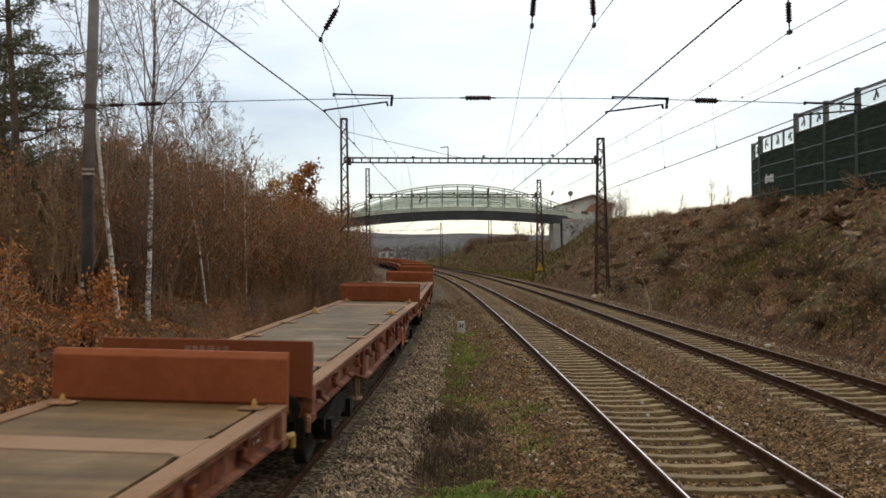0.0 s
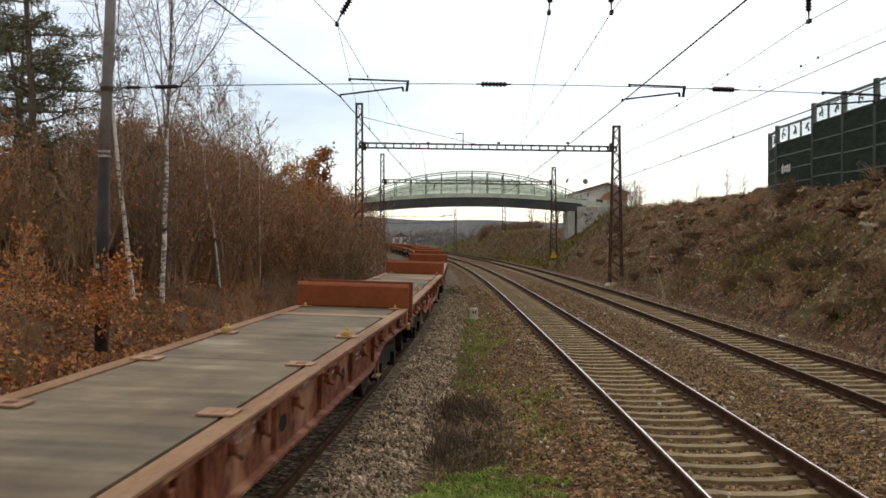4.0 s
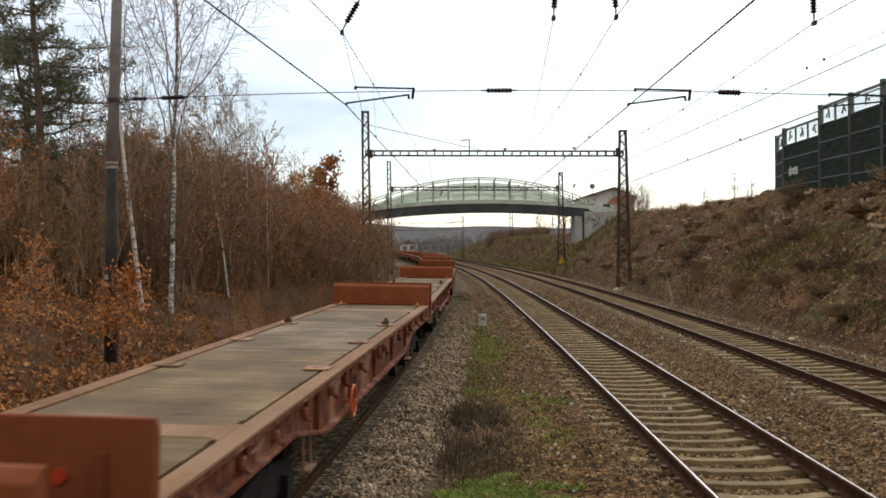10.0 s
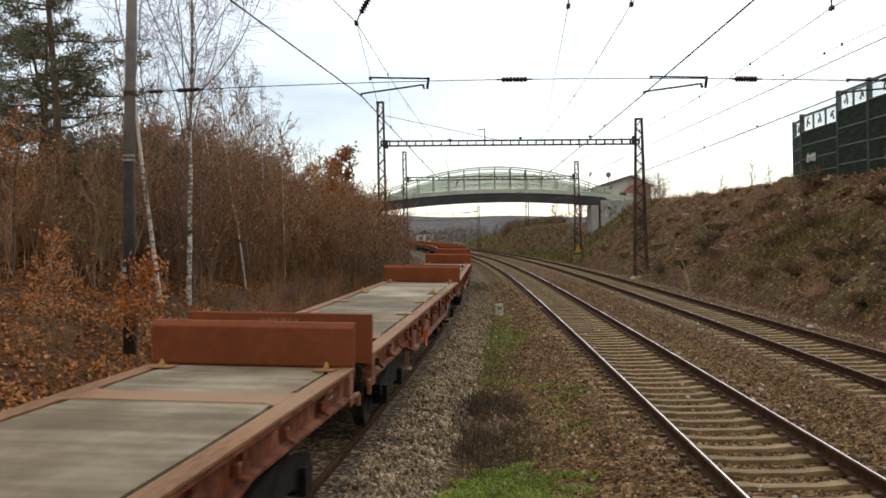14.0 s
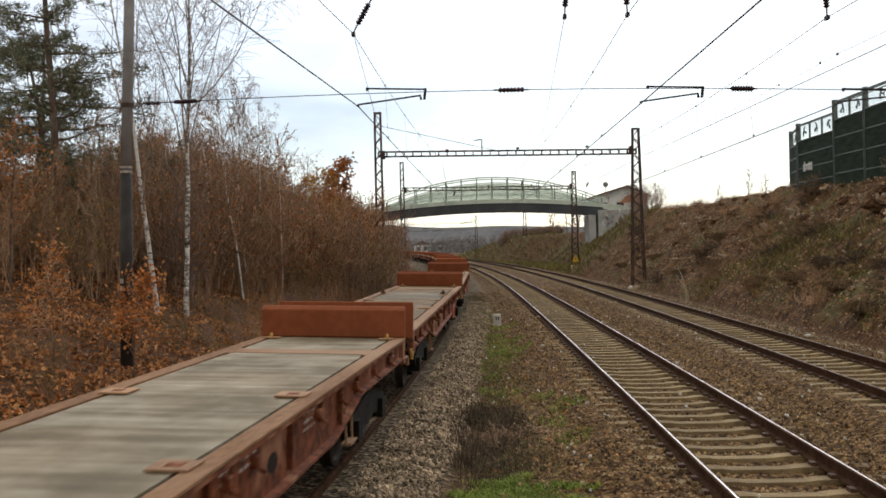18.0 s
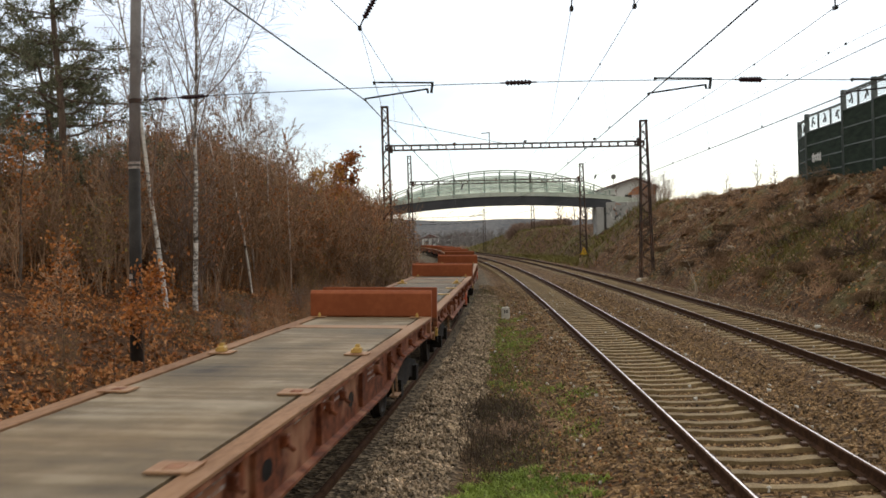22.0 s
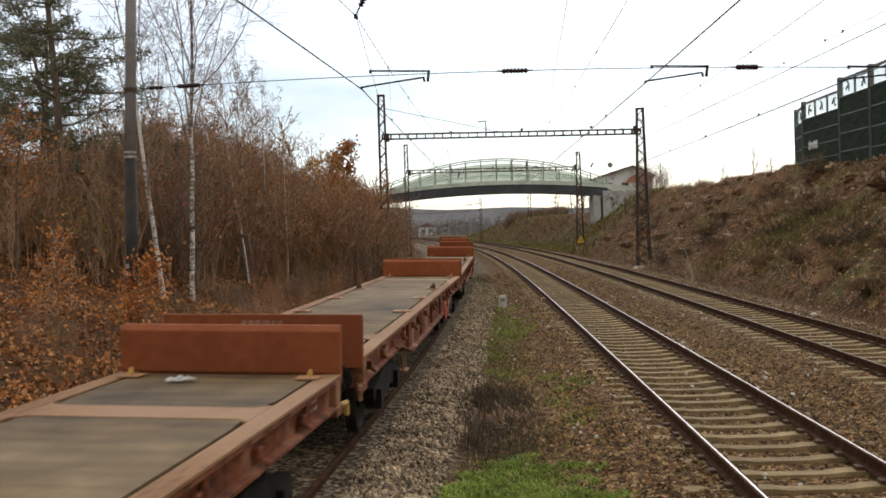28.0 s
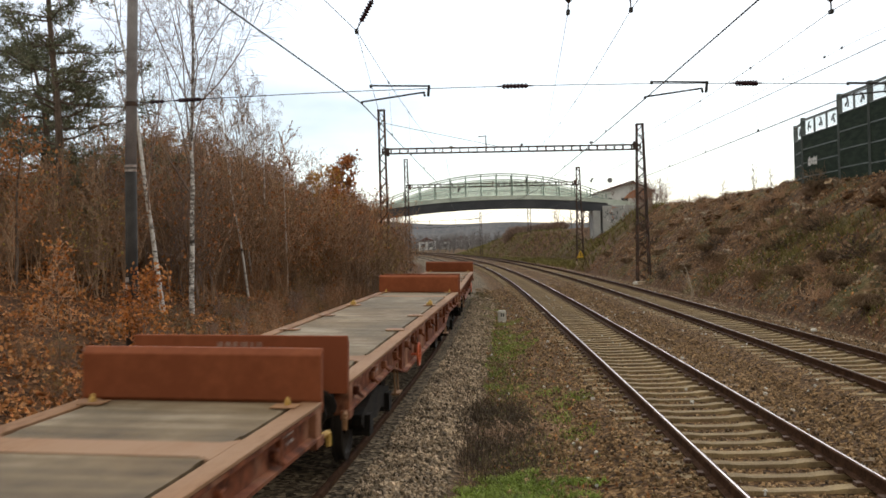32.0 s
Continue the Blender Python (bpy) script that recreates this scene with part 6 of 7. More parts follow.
# the tops of the thicket fall off steadily towards the far end of the wood's edge
EDGE = [(-0.6, 0.075), (-0.474, 0.078), (-0.38, 0.092), (-0.331, 0.112), (-0.274, 0.108), (-0.229, 0.1), (-0.201, 0.08), (-0.179, 0.06), (-0.156, 0.05), (-0.134, 0.045), (-0.106, 0.034), (-0.084, 0.014), (-0.065, -0.012)]


def crown_line(x, y):
    """Height to which the thicket grows at a place."""
    at, rise = zip(*EDGE)
    return 2.4 + y * float(np.interp(x / y, at, rise))


def plant(pool, x, y, s, rnd):
    k = rnd.randrange(len(pool))
    m = pose(x, y, ground_at(x, y) - 0.03, rnd.uniform(-5, 5), rnd.uniform(-5, 5), rnd.uniform(0, 360)) @ Matrix.Scale(s, 4)
    src = pool[k]
    if src.name not in used:
        used.add(src.name)
        src.matrix_basis = m
        return src
    return copy_thing(src, m)


rnd = random.Random(77)
n = 0
while n < 200:
    y = rnd.uniform(24, 88)
    off = rnd.uniform(3.6 + max(0.0, (y - 58) * 0.06), 20) if y > 44 else rnd.uniform(8.8 if y < 32 else 7.5, 20)
    x = float(x_t(y)) - off
    if abs(x + 6) < 1.2 and abs(y - 60) < 1.2:
        continue
    room = (crown_line(x, y) - ground_at(x, y)) * rnd.uniform(0.75, 1.0)
    n += 1
    if room > 1.0:
        plant(SHRUBS, x, y, min(1.25, room / 3.3), rnd)
for i in range(100):
    y = rnd.uniform(31, 100)
    x = float(x_t(y)) - rnd.uniform(10 if y < 45 else 6, 24)
    room = (crown_line(x, y) - ground_at(x, y)) * rnd.uniform(0.8, 1.08)
    if room > 2.0:
        plant(TREES, x, y, min(1.2, room / 5.6), rnd)


# low growth at the foot of the wood and on the leafy slope
for i in range(96):
    if i < 70:
        y = rnd.uniform(26, 62)
        x, s = float(x_t(y)) - rnd.uniform(3.3, 8.0), rnd.uniform(0.16, 0.34)
    else:
        y = rnd.uniform(14, 30)
        x, s = float(x_t(y)) - rnd.uniform(4.8, 13.0), rnd.uniform(0.16, 0.32)
    if -0.35 < x / y < -0.255:
        s *= 0.55
    if abs(x + 7.45) < 0.7 and abs(y - SPAN_Y) < 0.7:
        continue
    plant(SHRUBS, x, y, s, rnd)
for x, y, s in ((-7.6, 45.0, 0.42), (-8.3, 46.5, 0.5), (-7.2, 47.5, 0.4), (-13.5, 27.5, 0.8), (-14.6, 28.5, 0.9), (-12.6, 28.8, 0.7)):
    copy_thing(SHRUBS[4], pose(x, y, ground_at(x, y) - 0.03, 0, 0, x * 90) @ Matrix.Scale(s, 4))


def hazy_wood():
    """Woods on the slopes past the bridge, greyed by haze painted into the twigs."""
    rng = np.random.default_rng(19)
    tb = Tubes()
    for k in range(900):
        y = rng.uniform(140, 420) if k < 560 else rng.uniform(250, 410)
        x = float(x_t(y)) - rng.uniform(5, 90) if k < 400 else float(x_b(y)) + (rng.uniform(14, 60) if k < 560 else rng.uniform(4, 30))
        z = ground_at(x, y)
        h = rng.uniform(2.2, 4.6)
        line, _ = bough(rng, (x, y, z - 0.2), (rng.normal() * 0.1, rng.normal() * 0.1, 1), h, 0.07, 0.02, 5)
        tb.tube(line, np.linspace(0.12, 0.04, 6), 3)
        for _ in range(18):
            i = rng.integers(1, 6)
            an = rng.uniform(0, math.tau)
            br, _ = bough(rng, line[i], (math.cos(an), math.sin(an), rng.uniform(0.3, 1.3)), h * rng.uniform(0.15, 0.35), 0.15, 0.03, 3)
            tb.tube(br, np.linspace(0.05, 0.03, 4), 3)
    tagged(new("hazy_wood", tb.mesh("hazy_wood", "hazed_twig")), "bare wood past the bridge, coloured pale grey for haze", "woods", kind="stuff")


hazy_wood()


def dark_hedge():
    """A dark hedge on the crest past the bridge."""
    rng = np.random.default_rng(23)
    tb = Tubes()
    for k in range(300):
        u = rng.uniform(0, 1)
        x, y = 4.6 + 10.6 * u, 178.0 + rng.normal() * 0.7
        z = ground_at(x, y)
        h = rng.uniform(1.0, 1.9)
        for _ in range(6):
            br, _ = bough(rng, (x, y, z - 0.1), (rng.normal() * 0.5, rng.normal() * 0.5, 1), h, 0.2, 0.0, 3)
            tb.tube(br, np.linspace(0.07, 0.04, 4), 3)
    tagged(new("hedge", tb.mesh("hedge", "twig_grey")), "dark leafless hedge on the far bank", "hedge", kind="stuff")


dark_hedge()


def far_wood():
    """Woods past the bridge and behind the thicket: many thin bare stems with twigs."""
    rng = np.random.default_rng(9)
    tb = Tubes()
    for k in range(560):
        if k < 420:
            y = rng.uniform(28, 130)
            x = float(x_t(y)) - rng.uniform(18, 46)
            h = rng.uniform(4.0, 7.0)
        elif k < 520:
            y = rng.uniform(100, 140)
            x = float(x_t(y)) - rng.uniform(5, 50)
            h = rng.uniform(4, 8)
        else:
            y = rng.uniform(150, 190)
            x = float(x_b(y)) + rng.uniform(9, 60)
            h = rng.uniform(2, 6)
        z = ground_at(x, y)
        if k < 520:
            h = min(h, crown_line(x, y) * 1.02 - z)
            if h < 1.0:
                continue
        line, _ = bough(rng, (x, y, z - 0.2), (rng.normal() * 0.1, rng.normal() * 0.1, 1), h, 0.07, 0.02, 5)
        tb.tube(line, np.linspace(0.07, 0.02, 6), 3)
        for _ in range(24):
            i = rng.integers(1, 6)
            an = rng.uniform(0, math.tau)
            br, _ = bough(rng, line[i], (math.cos(an), math.sin(an), rng.uniform(0.3, 1.3)), h * rng.uniform(0.15, 0.35), 0.15, 0.03, 3)
            tb.tube(br, np.linspace(0.022, 0.012, 4), 3)
    ob = new("far_wood", tb.mesh("far_wood", "twig"))
    tagged(ob, "dense bare brown wood along the railway in the distance", "woods", kind="stuff")


far_wood()

# ---- loose cover: stones, leaves, grass ----


def scatter(name, label, category, pts, sizes, shape, material, seed, flat=1.0, parent=None):
    """One object of many small pieces. shape: a template of points and faces."""
    rng = np.random.default_rng(seed)
    tv, tf = np.array(shape[0], float), shape[1]
    k, n = len(tv), len(pts)
    q = rng.normal(size=(n, 4))
    q /= np.linalg.norm(q, axis=1)[:, None]
    w, x, y, z = q.T
    R = np.stack([1 - 2 * (y * y + z * z), 2 * (x * y - z * w), 2 * (x * z + y * w), 2 * (x * y + z * w), 1 - 2 * (x * x + z * z), 2 * (y * z - x * w), 2 * (x * z - y * w), 2 * (y * z + x * w), 1 - 2 * (x * x + y * y)], -1).reshape(n, 3, 3)
    jit = 1 + rng.normal(size=(n, k, 3)) * 0.16
    v = np.einsum("nij,nkj->nki", R, tv[None] * jit) * np.asarray(sizes)[:, None, None]
    v[:, :, 2] *= flat
    v += np.asarray(pts)[:, None]
    f = (np.array(tf)[None] + (np.arange(n) * k)[:, None, None]).reshape(-1, len(tf[0]))
    me = bpy.data.meshes.new(name)
    me.from_pydata(v.reshape(-1, 3).tolist(), [], f.tolist())
    me.materials.append(M[material])
    ob = new(name, me)
    return tagged(ob, label, category, kind="stuff")


CHIP = ([(0.5, 0, 0.1), (0.1, 0.45, 0), (-0.45, 0.1, 0.1), (0, -0.5, -0.05), (0.1, 0.05, 0.42), (-0.05, 0, -0.4)], [(0, 1, 4), (1, 2, 4), (2, 3, 4), (3, 0, 4), (1, 0, 5), (2, 1, 5), (3, 2, 5), (0, 3, 5)])
LEAF = ([(-0.5, 0, 0), (0, 0.32, 0.1), (0.5, 0, 0.02), (0, -0.32, 0.12)], [(0, 1, 2), (0, 2, 3)])


def spread(n, fn, y0, y1, seed, power=1.6):
    """Places on the ground, thinning out with the distance: fn(y, u) gives x."""
    rng = np.random.default_rng(seed)
    t = rng.uniform(0, 1, n)
    y = y0 + (y1 - y0) * t ** power
    x = fn(y, rng.uniform(0, 1, n))
    return np.stack([x, y, height(x, y)], -1), rng


# pale gravel beside the train
p, rng = spread(24000, lambda y, u: x_t(y) + 1.05 + 1.0 * u + 0.3 * (lumps(u * 0 + 3, y, 0.9, 8.0) - 0.3) * u, 4.5, 50, 1, 1.9)
scatter("gravel", "pale grey-brown crushed gravel beside the train", "gravel", p + np.stack([0 * p[:, 0], 0 * p[:, 0], rng.uniform(-0.005, 0.035, len(p))], -1), rng.uniform(0.04, 0.1, len(p)), CHIP, "stone_grey", 2)
# rusty ballast of the main line
p, rng = spread(36000, lambda y, u: x_a(y) - 2.9 + 5.3 * u + 0.35 * wave(u * 40, y, 2.1, 3.0) * (1 - u) ** 4, 5.5, 60, 3, 1.9)
off = np.abs(p[:, 0] - x_a(p[:, 1]))
keep = (np.abs(off - 0.7535) > 0.09)
p = p[keep]
inside = np.abs(p[:, 0] - x_a(p[:, 1])) < 0.72
laid = np.array(LAID[x_a])
gap = np.abs(p[:, 1, None] - laid[None, :]).min(1)
clear = ~inside | (gap > 0.15)
p, inside = p[clear], inside[clear]
p[:, 2] += np.where(inside, -0.008, 0.01)
scatter("ballast", "rust-stained crushed stone ballast with dead leaves", "ballast", p + np.stack([0 * p[:, 0], 0 * p[:, 0], rng.uniform(-0.005, 0.025, len(p))], -1), rng.uniform(0.03, 0.075, len(p)), CHIP, "stone_brown", 4)
p, rng = spread(17000, lambda y, u: x_a(y) + 1.6 + 5.4 * u, 10, 70, 5, 1.7)
off = np.abs(p[:, 0] - x_b(p[:, 1]))
keep = (np.abs(off - 0.7535) > 0.09) & ((off > 0.72) | (np.abs(p[:, 1, None] - np.array(LAID[x_b])[None, :]).min(1) > 0.15))
p = p[keep]
scatter("ballast", "brown crushed stone ballast between the two main tracks", "ballast", p + [0, 0, 0.004], rng.uniform(0.03, 0.07, len(p)), CHIP, "stone_brown", 6)
# pale odd stones
p, rng = spread(420, lambda y, u: x_a(y) - 3.2 + 9.0 * u, 6, 50, 7, 1.6)
p = p[np.abs(np.abs(p[:, 0] - x_a(p[:, 1])) - 0.75) > 0.14]
p = p[np.abs(np.abs(p[:, 0] - x_b(p[:, 1])) - 0.75) > 0.14]
scatter("pale_stones", "scattered whitish stones in the ballast", "stones", p + [0, 0, 0.02], rng.uniform(0.05, 0.1, len(p)), CHIP, "km_stone", 8)
# dead leaves on the left slope and in the ballast
p, rng = spread(44000, lambda y, u: x_t(y) - 2.4 - 12 * u ** 1.2, 9, 50, 9, 1.35)
drift = wave(p[:, 0], p[:, 1], 1.9, 2.0) + 0.8 * wave(p[:, 0], p[:, 1], 4.7, 6.0)
p = p[drift > rng.uniform(-1.1, 0.5, len(p))]
scatter("leaf_litter", "deep layer of fallen brown and rust leaves", "leaf litter", p + [0, 0, 0.04], rng.uniform(0.07, 0.15, len(p)), LEAF, "leaf_brown", 10)
p, rng = spread(8000, lambda y, u: x_t(y) - 3.0 - 9 * u ** 1.2, 12, 45, 11, 1.5)
scatter("leaf_litter", "scattered orange fallen leaves on the slope", "leaf litter", p + [0, 0, 0.06], rng.uniform(0.06, 0.12, len(p)), LEAF, "leaf_orange", 12)
p, rng = spread(1700, lambda y, u: x_a(y) - 3.1 + 2.4 * u, 6, 45, 13, 1.6)
scatter("leaf_litter", "brown dead leaves blown over the ballast shoulder", "leaf litter", p + [0, 0, 0.03], rng.uniform(0.03, 0.07, len(p)), LEAF, "leaf_brown", 14)


def blades(name, label, category, pts, lo, hi, wide, material, seed, lean=0.5, kind="stuff"):
    """Many thin grass blades or stalks, each bent once."""
    rng = np.random.default_rng(seed)
    n = len(pts)
    h = rng.uniform(lo, hi, n)
    an = rng.uniform(0, math.tau, n)
    b = np.stack([np.cos(an), np.sin(an), np.zeros(n)], -1)
    l = rng.normal(size=(n, 3)) * lean
    l[:, 2] = 0
    base = np.asarray(pts)
    mid = base + (l * 0.35 + [0, 0, 0.6]) * h[:, None]
    tip = base + (l * 0.9 + [0, 0, 0.95]) * h[:, None]
    w = (b * wide / 2)
    v = np.stack([base - w, base + w, mid + w * 0.7, mid - w * 0.7, tip], 1).reshape(-1, 3)
    o = np.arange(n)[:, None] * 5
    f = [tuple(q) for q in (o + [0, 1, 2, 3]).tolist()] + [tuple(q) for q in (o + [3, 2, 4]).tolist()]
    me = bpy.data.meshes.new(name)
    me.from_pydata(v.tolist(), [], f)
    me.materials.append(M[material])
    return tagged(new(name, me), label, category, kind=kind)


def tufts(places, per, radius, seed):
    rng = np.random.default_rng(seed)
    out = []
    for x, y, s in places:
        k = int(per * s * s)
        a, r = rng.uniform(0, math.tau, k), radius * s * np.sqrt(rng.uniform(0, 1, k))
        px, py = x + r * np.cos(a), y + r * np.sin(a) * 2.0
        out.append(np.stack([px, py, height(px, py)], -1))
    return np.concatenate(out)


# a mossy patch with an uneven rim, and smaller ones along the strip
rng = np.random.default_rng(80)
gx, gy = rng.uniform(-1.0, 1.8, 110000), rng.uniform(9.2, 12.9, 110000)
rim = ((gx - 0.4) / 1.05) ** 2 + ((gy - 10.3) / 1.95) ** 2
thick = 0.9 - rim + 0.45 * wave(gx, gy, 3.1, 1.0) + 0.35 * wave(gx, gy, 8.3, 4.0)
gp = (thick > rng.uniform(0.0, 0.9, len(gx)))
gx, gy = gx[gp], gy[gp]
rest = tufts([(1.35, 14.5, 0.6), (1.15, 15.8, 0.5), (1.5, 17.1, 0.7), (1.2, 18.6, 0.5), (0.45, 24.5, 0.8), (0.7, 26, 0.9), (0.55, 28, 1.0), (0.65, 30, 1.0), (0.6, 32, 0.8), (1.05, 27.3, 1.0), (1.1, 30, 0.8), (1.05, 35, 0.8), (0.3, 22, 0.5), (0.2, 20, 0.4), (0.6, 35, 0.7), (0.5, 38, 0.8), (0.4, 42, 0.8), (0.55, 19.5, 0.6), (0.35, 23.2, 0.7), (0.5, 27, 0.8)], 640, 0.5, 1)
blades("grass", "bright green moss and grass tufts between the tracks", "grass", np.concatenate([np.stack([gx, gy, height(gx, gy)], -1), rest]), 0.015, 0.08, 0.016, "grass", 2, 0.8)
rng = np.random.default_rng(8)
strip_y = 9 + 46 * rng.uniform(0, 1, 16000) ** 1.3
strip_x = 0.35 + rng.normal(size=16000) * 0.36 + 0.1 * np.sin(strip_y) - 0.000135 * strip_y ** 2
blades("dry_grass", "thin dry grass and moss strip between the tracks", "grass", np.stack([strip_x, strip_y, height(strip_x, strip_y)], -1), 0.02, 0.1, 0.008, "strip_grass", 3)
rng = np.random.default_rng(44)
wx, wy = rng.uniform(-0.75, 1.05, 36000), rng.uniform(11.6, 19.5, 36000)
mat_of = 1.05 - ((wx - 0.15) / 0.75) ** 2 - ((wy - 14.8) / 3.4) ** 2 + 0.9 * (lumps(wx, wy * 0.6, 2.2, 4.0) - 0.5) + 0.6 * (lumps(wx, wy, 6.0, 5.0) - 0.5)
keep = mat_of > rng.uniform(0.0, 1.3, len(wx))
wx, wy = wx[keep], wy[keep]
blades("dead_weeds", "low dark mat of dead weeds beside the gravel", "weeds", np.stack([wx, wy, height(wx, wy)], -1), 0.02, 0.13, 0.008, "weed_dark", 5, 0.9)
few = rng.uniform(0, 1, len(wx)) < 0.03 + 0.05 * (wx < 0.0)
blades("dead_weeds", "tall thin dead weed stalks beside the gravel", "weeds", np.stack([wx[few], wy[few], height(wx[few], wy[few])], -1), 0.18, 0.5, 0.007, "weed_dark", 15, 0.35)
few = rng.uniform(0, 1, len(wx)) < 0.08
blades("dry_grass", "yellowed grass among the dead weeds", "grass", np.stack([wx[few] + 0.03, wy[few], height(wx[few] + 0.03, wy[few])], -1), 0.04, 0.18, 0.008, "dry_grass", 16, 0.6)
# withered grass at the foot of the thicket
rng = np.random.default_rng(18)
fy = rng.uniform(24, 70, 12000)
fx = x_t(fy) - 2.7 - 4.6 * rng.uniform(0, 1, 12000) ** 1.2
keep = wave(fx, fy, 1.3, 2.0) + 0.7 * wave(fx, fy, 3.7, 5.0) > -0.2
fx, fy = fx[keep], fy[keep]
blades("dry_grass", "withered olive-brown grass at the foot of the thicket", "grass", np.stack([fx, fy, height(fx, fy)], -1), 0.1, 0.5, 0.014, "dry_grass", 19, 0.7)
# right bank: dry grass, brush, cut stumps
rng = np.random.default_rng(12)
by = rng.uniform(16, 110, 26000)
bx = x_b(by) + 2.8 + 8.5 * rng.uniform(0, 1, 26000)
patch = wave(bx, by, 0.8, 3.0) + 0.6 * wave(bx, by, 2.2, 1.0) > -0.15
bx, by = bx[patch], by[patch]
blades("dry_grass", "tangled dry brown grass on the cut-over bank", "grass", np.stack([bx, by, height(bx, by)], -1), 0.08, 0.34, 0.016, "bank_grass", 13, 0.8)
green = rng.uniform(0, 1, len(bx)) < 0.13
blades("grass", "dull green grass and bramble patches on the bank", "grass", np.stack([bx[green] + 0.1, by[green], height(bx[green] + 0.1, by[green])], -1), 0.08, 0.3, 0.022, "bank_green", 14, 0.8)
p, rng = spread(1800, lambda y, u: x_b(y) + 3.6 + 6.0 * u, 22, 85, 51, 1.2)
scatter("wood_chips", "pale wood chips and cut ends strewn over the bank", "wood chips", p + [0, 0, 0.05], rng.uniform(0.05, 0.16, len(p)), CHIP, "cut_wood", 52)
rng = np.random.default_rng(53)
gy = rng.uniform(85, 240, 9000)
gx = x_b(gy) + 2.8 + 9 * rng.uniform(0, 1, 9000)
blades("grass", "dull green grass on the far bank", "grass", np.stack([gx, gy, height(gx, gy)], -1), 0.2, 0.6, 0.09, "bank_green", 54, 0.7)
sy = 9 + 41 * rng.uniform(0, 1, 5000) ** 1.2
sx = 0.55 + rng.normal(size=5000) * 0.4 - 0.000135 * sy ** 2
blades("grass", "low green moss and grass along the strip", "grass", np.stack([sx, sy, height(sx, sy)], -1), 0.02, 0.07, 0.012, "grass", 55)
p, rng = spread(6000, lambda y, u: x_b(y) + 2.3 + 2.6 * u ** 1.5, 14, 75, 57, 1.4)
scatter("rubble", "grey rubble and gravel at the foot of the bank", "rubble", p + [0, 0, 0.01], rng.uniform(0.03, 0.1, len(p)), CHIP, "stone_grey", 58)
p, rng = spread(9000, lambda y, u: x_b(y) + 3.0 + 7.0 * u, 15, 85, 59, 1.3)
scatter("leaf_litter", "brown dead leaves and bark scraps on the bank", "leaf litter", p + [0, 0, 0.04], rng.uniform(0.05, 0.13, len(p)), LEAF, "leaf_brown", 60)
gp = tufts([(12.2, 43, 2.2), (12.8, 40, 2.0), (13.2, 36.5, 1.8), (11.5, 39, 1.4), (12.0, 33, 1.6), (10.8, 46, 1.5), (13.5, 47, 1.3), (11.2, 27, 1.4)], 120, 0.6, 61)
blades("bramble", "yellow-green bramble and grass patches on the bank", "bramble", gp, 0.1, 0.42, 0.03, "bank_green", 62, 0.9)
BRUSH = []
for i in range(4):
    rng = np.random.default_rng(400 + i)
    tw, tips = Tubes(), []
    for s in range(46):
        an = rng.uniform(0, math.tau)
        d = np.array([math.cos(an), math.sin(an), rng.uniform(0.2, 1.4)])
        line, _ = bough(rng, rng.normal(size=3) * [0.3, 0.3, 0], d, rng.uniform(0.4, 1.1), 0.25, -0.02, 4)
        tw.tube(line, np.linspace(0.012, 0.005, 5), 3)
        for q in (1, 2, 3):
            l2, _ = bough(rng, line[q], d + rng.normal(size=3) * 0.6, rng.uniform(0.2, 0.5), 0.2, 0, 3)
            tw.tube(l2, np.linspace(0.007, 0.004, 4), 3)
    th = tagged(new("brush_heap"), "low dark tangle of cut brush on the bank", "brush", "brush on the right bank")
    ob = new("tangle", tw.mesh("tangle", "weed_dark" if i == 1 else "twig"))
    ob.parent = th
    BRUSH.append(th)
rnd = random.Random(5)
for i in range(48):
    y = rnd.uniform(24, 80)
    f = rnd.uniform(3.3, 9.5)
    plant(BRUSH, float(x_b(y)) + f, y, 1, rnd)
for x, y in ((0.75, 23.5), (0.5, 14.8), (0.85, 15.1)):
    copy_thing(BRUSH[2], pose(x, y, ground_at(x, y) - 0.02, 0, 0, 40) @ Matrix.Diagonal((0.75, 1.1, 0.16, 1)))
STUMP = []
rng = np.random.default_rng(500)
for i in range(2):
    tb = Tubes()
    for s in range(3 + i * 2):
        c = rng.normal(size=2) * 0.1
        tb.tube([(c[0], c[1], -0.2), (c[0] * 1.4, c[1] * 1.4 - 0.03, 0.05), (c[0] * 1.9, c[1] * 1.9 - 0.12, 0.13)], (0.085, 0.075, 0.075), 7)
    th = tagged(new("tree_stump"), "freshly cut low stump with pale top on the bank", "stump", "cut stumps on the bank")
    ob = new("wood", tb.mesh("wood", "pale_wood"))
    ob.parent = th
    v = np.array(tb.v).reshape(-1, 3, 7, 3)
    for ring in v[:, 2]:
        bm = bmesh.new()
        bm.faces.new([bm.verts.new(Vector(p) + Vector((0, -0.003, 0.004))) for p in ring])
        part("cut_face", bm, "cut_wood", th, "pale sawn face")
    STUMP.append(th)
for i in range(26):
    y = rnd.uniform(30, 78)
    plant(STUMP, float(x_b(y)) + rnd.uniform(4.5, 9.6), y, 1, rnd)


# dark withered tussocks low on the bank
TUSSOCK = []
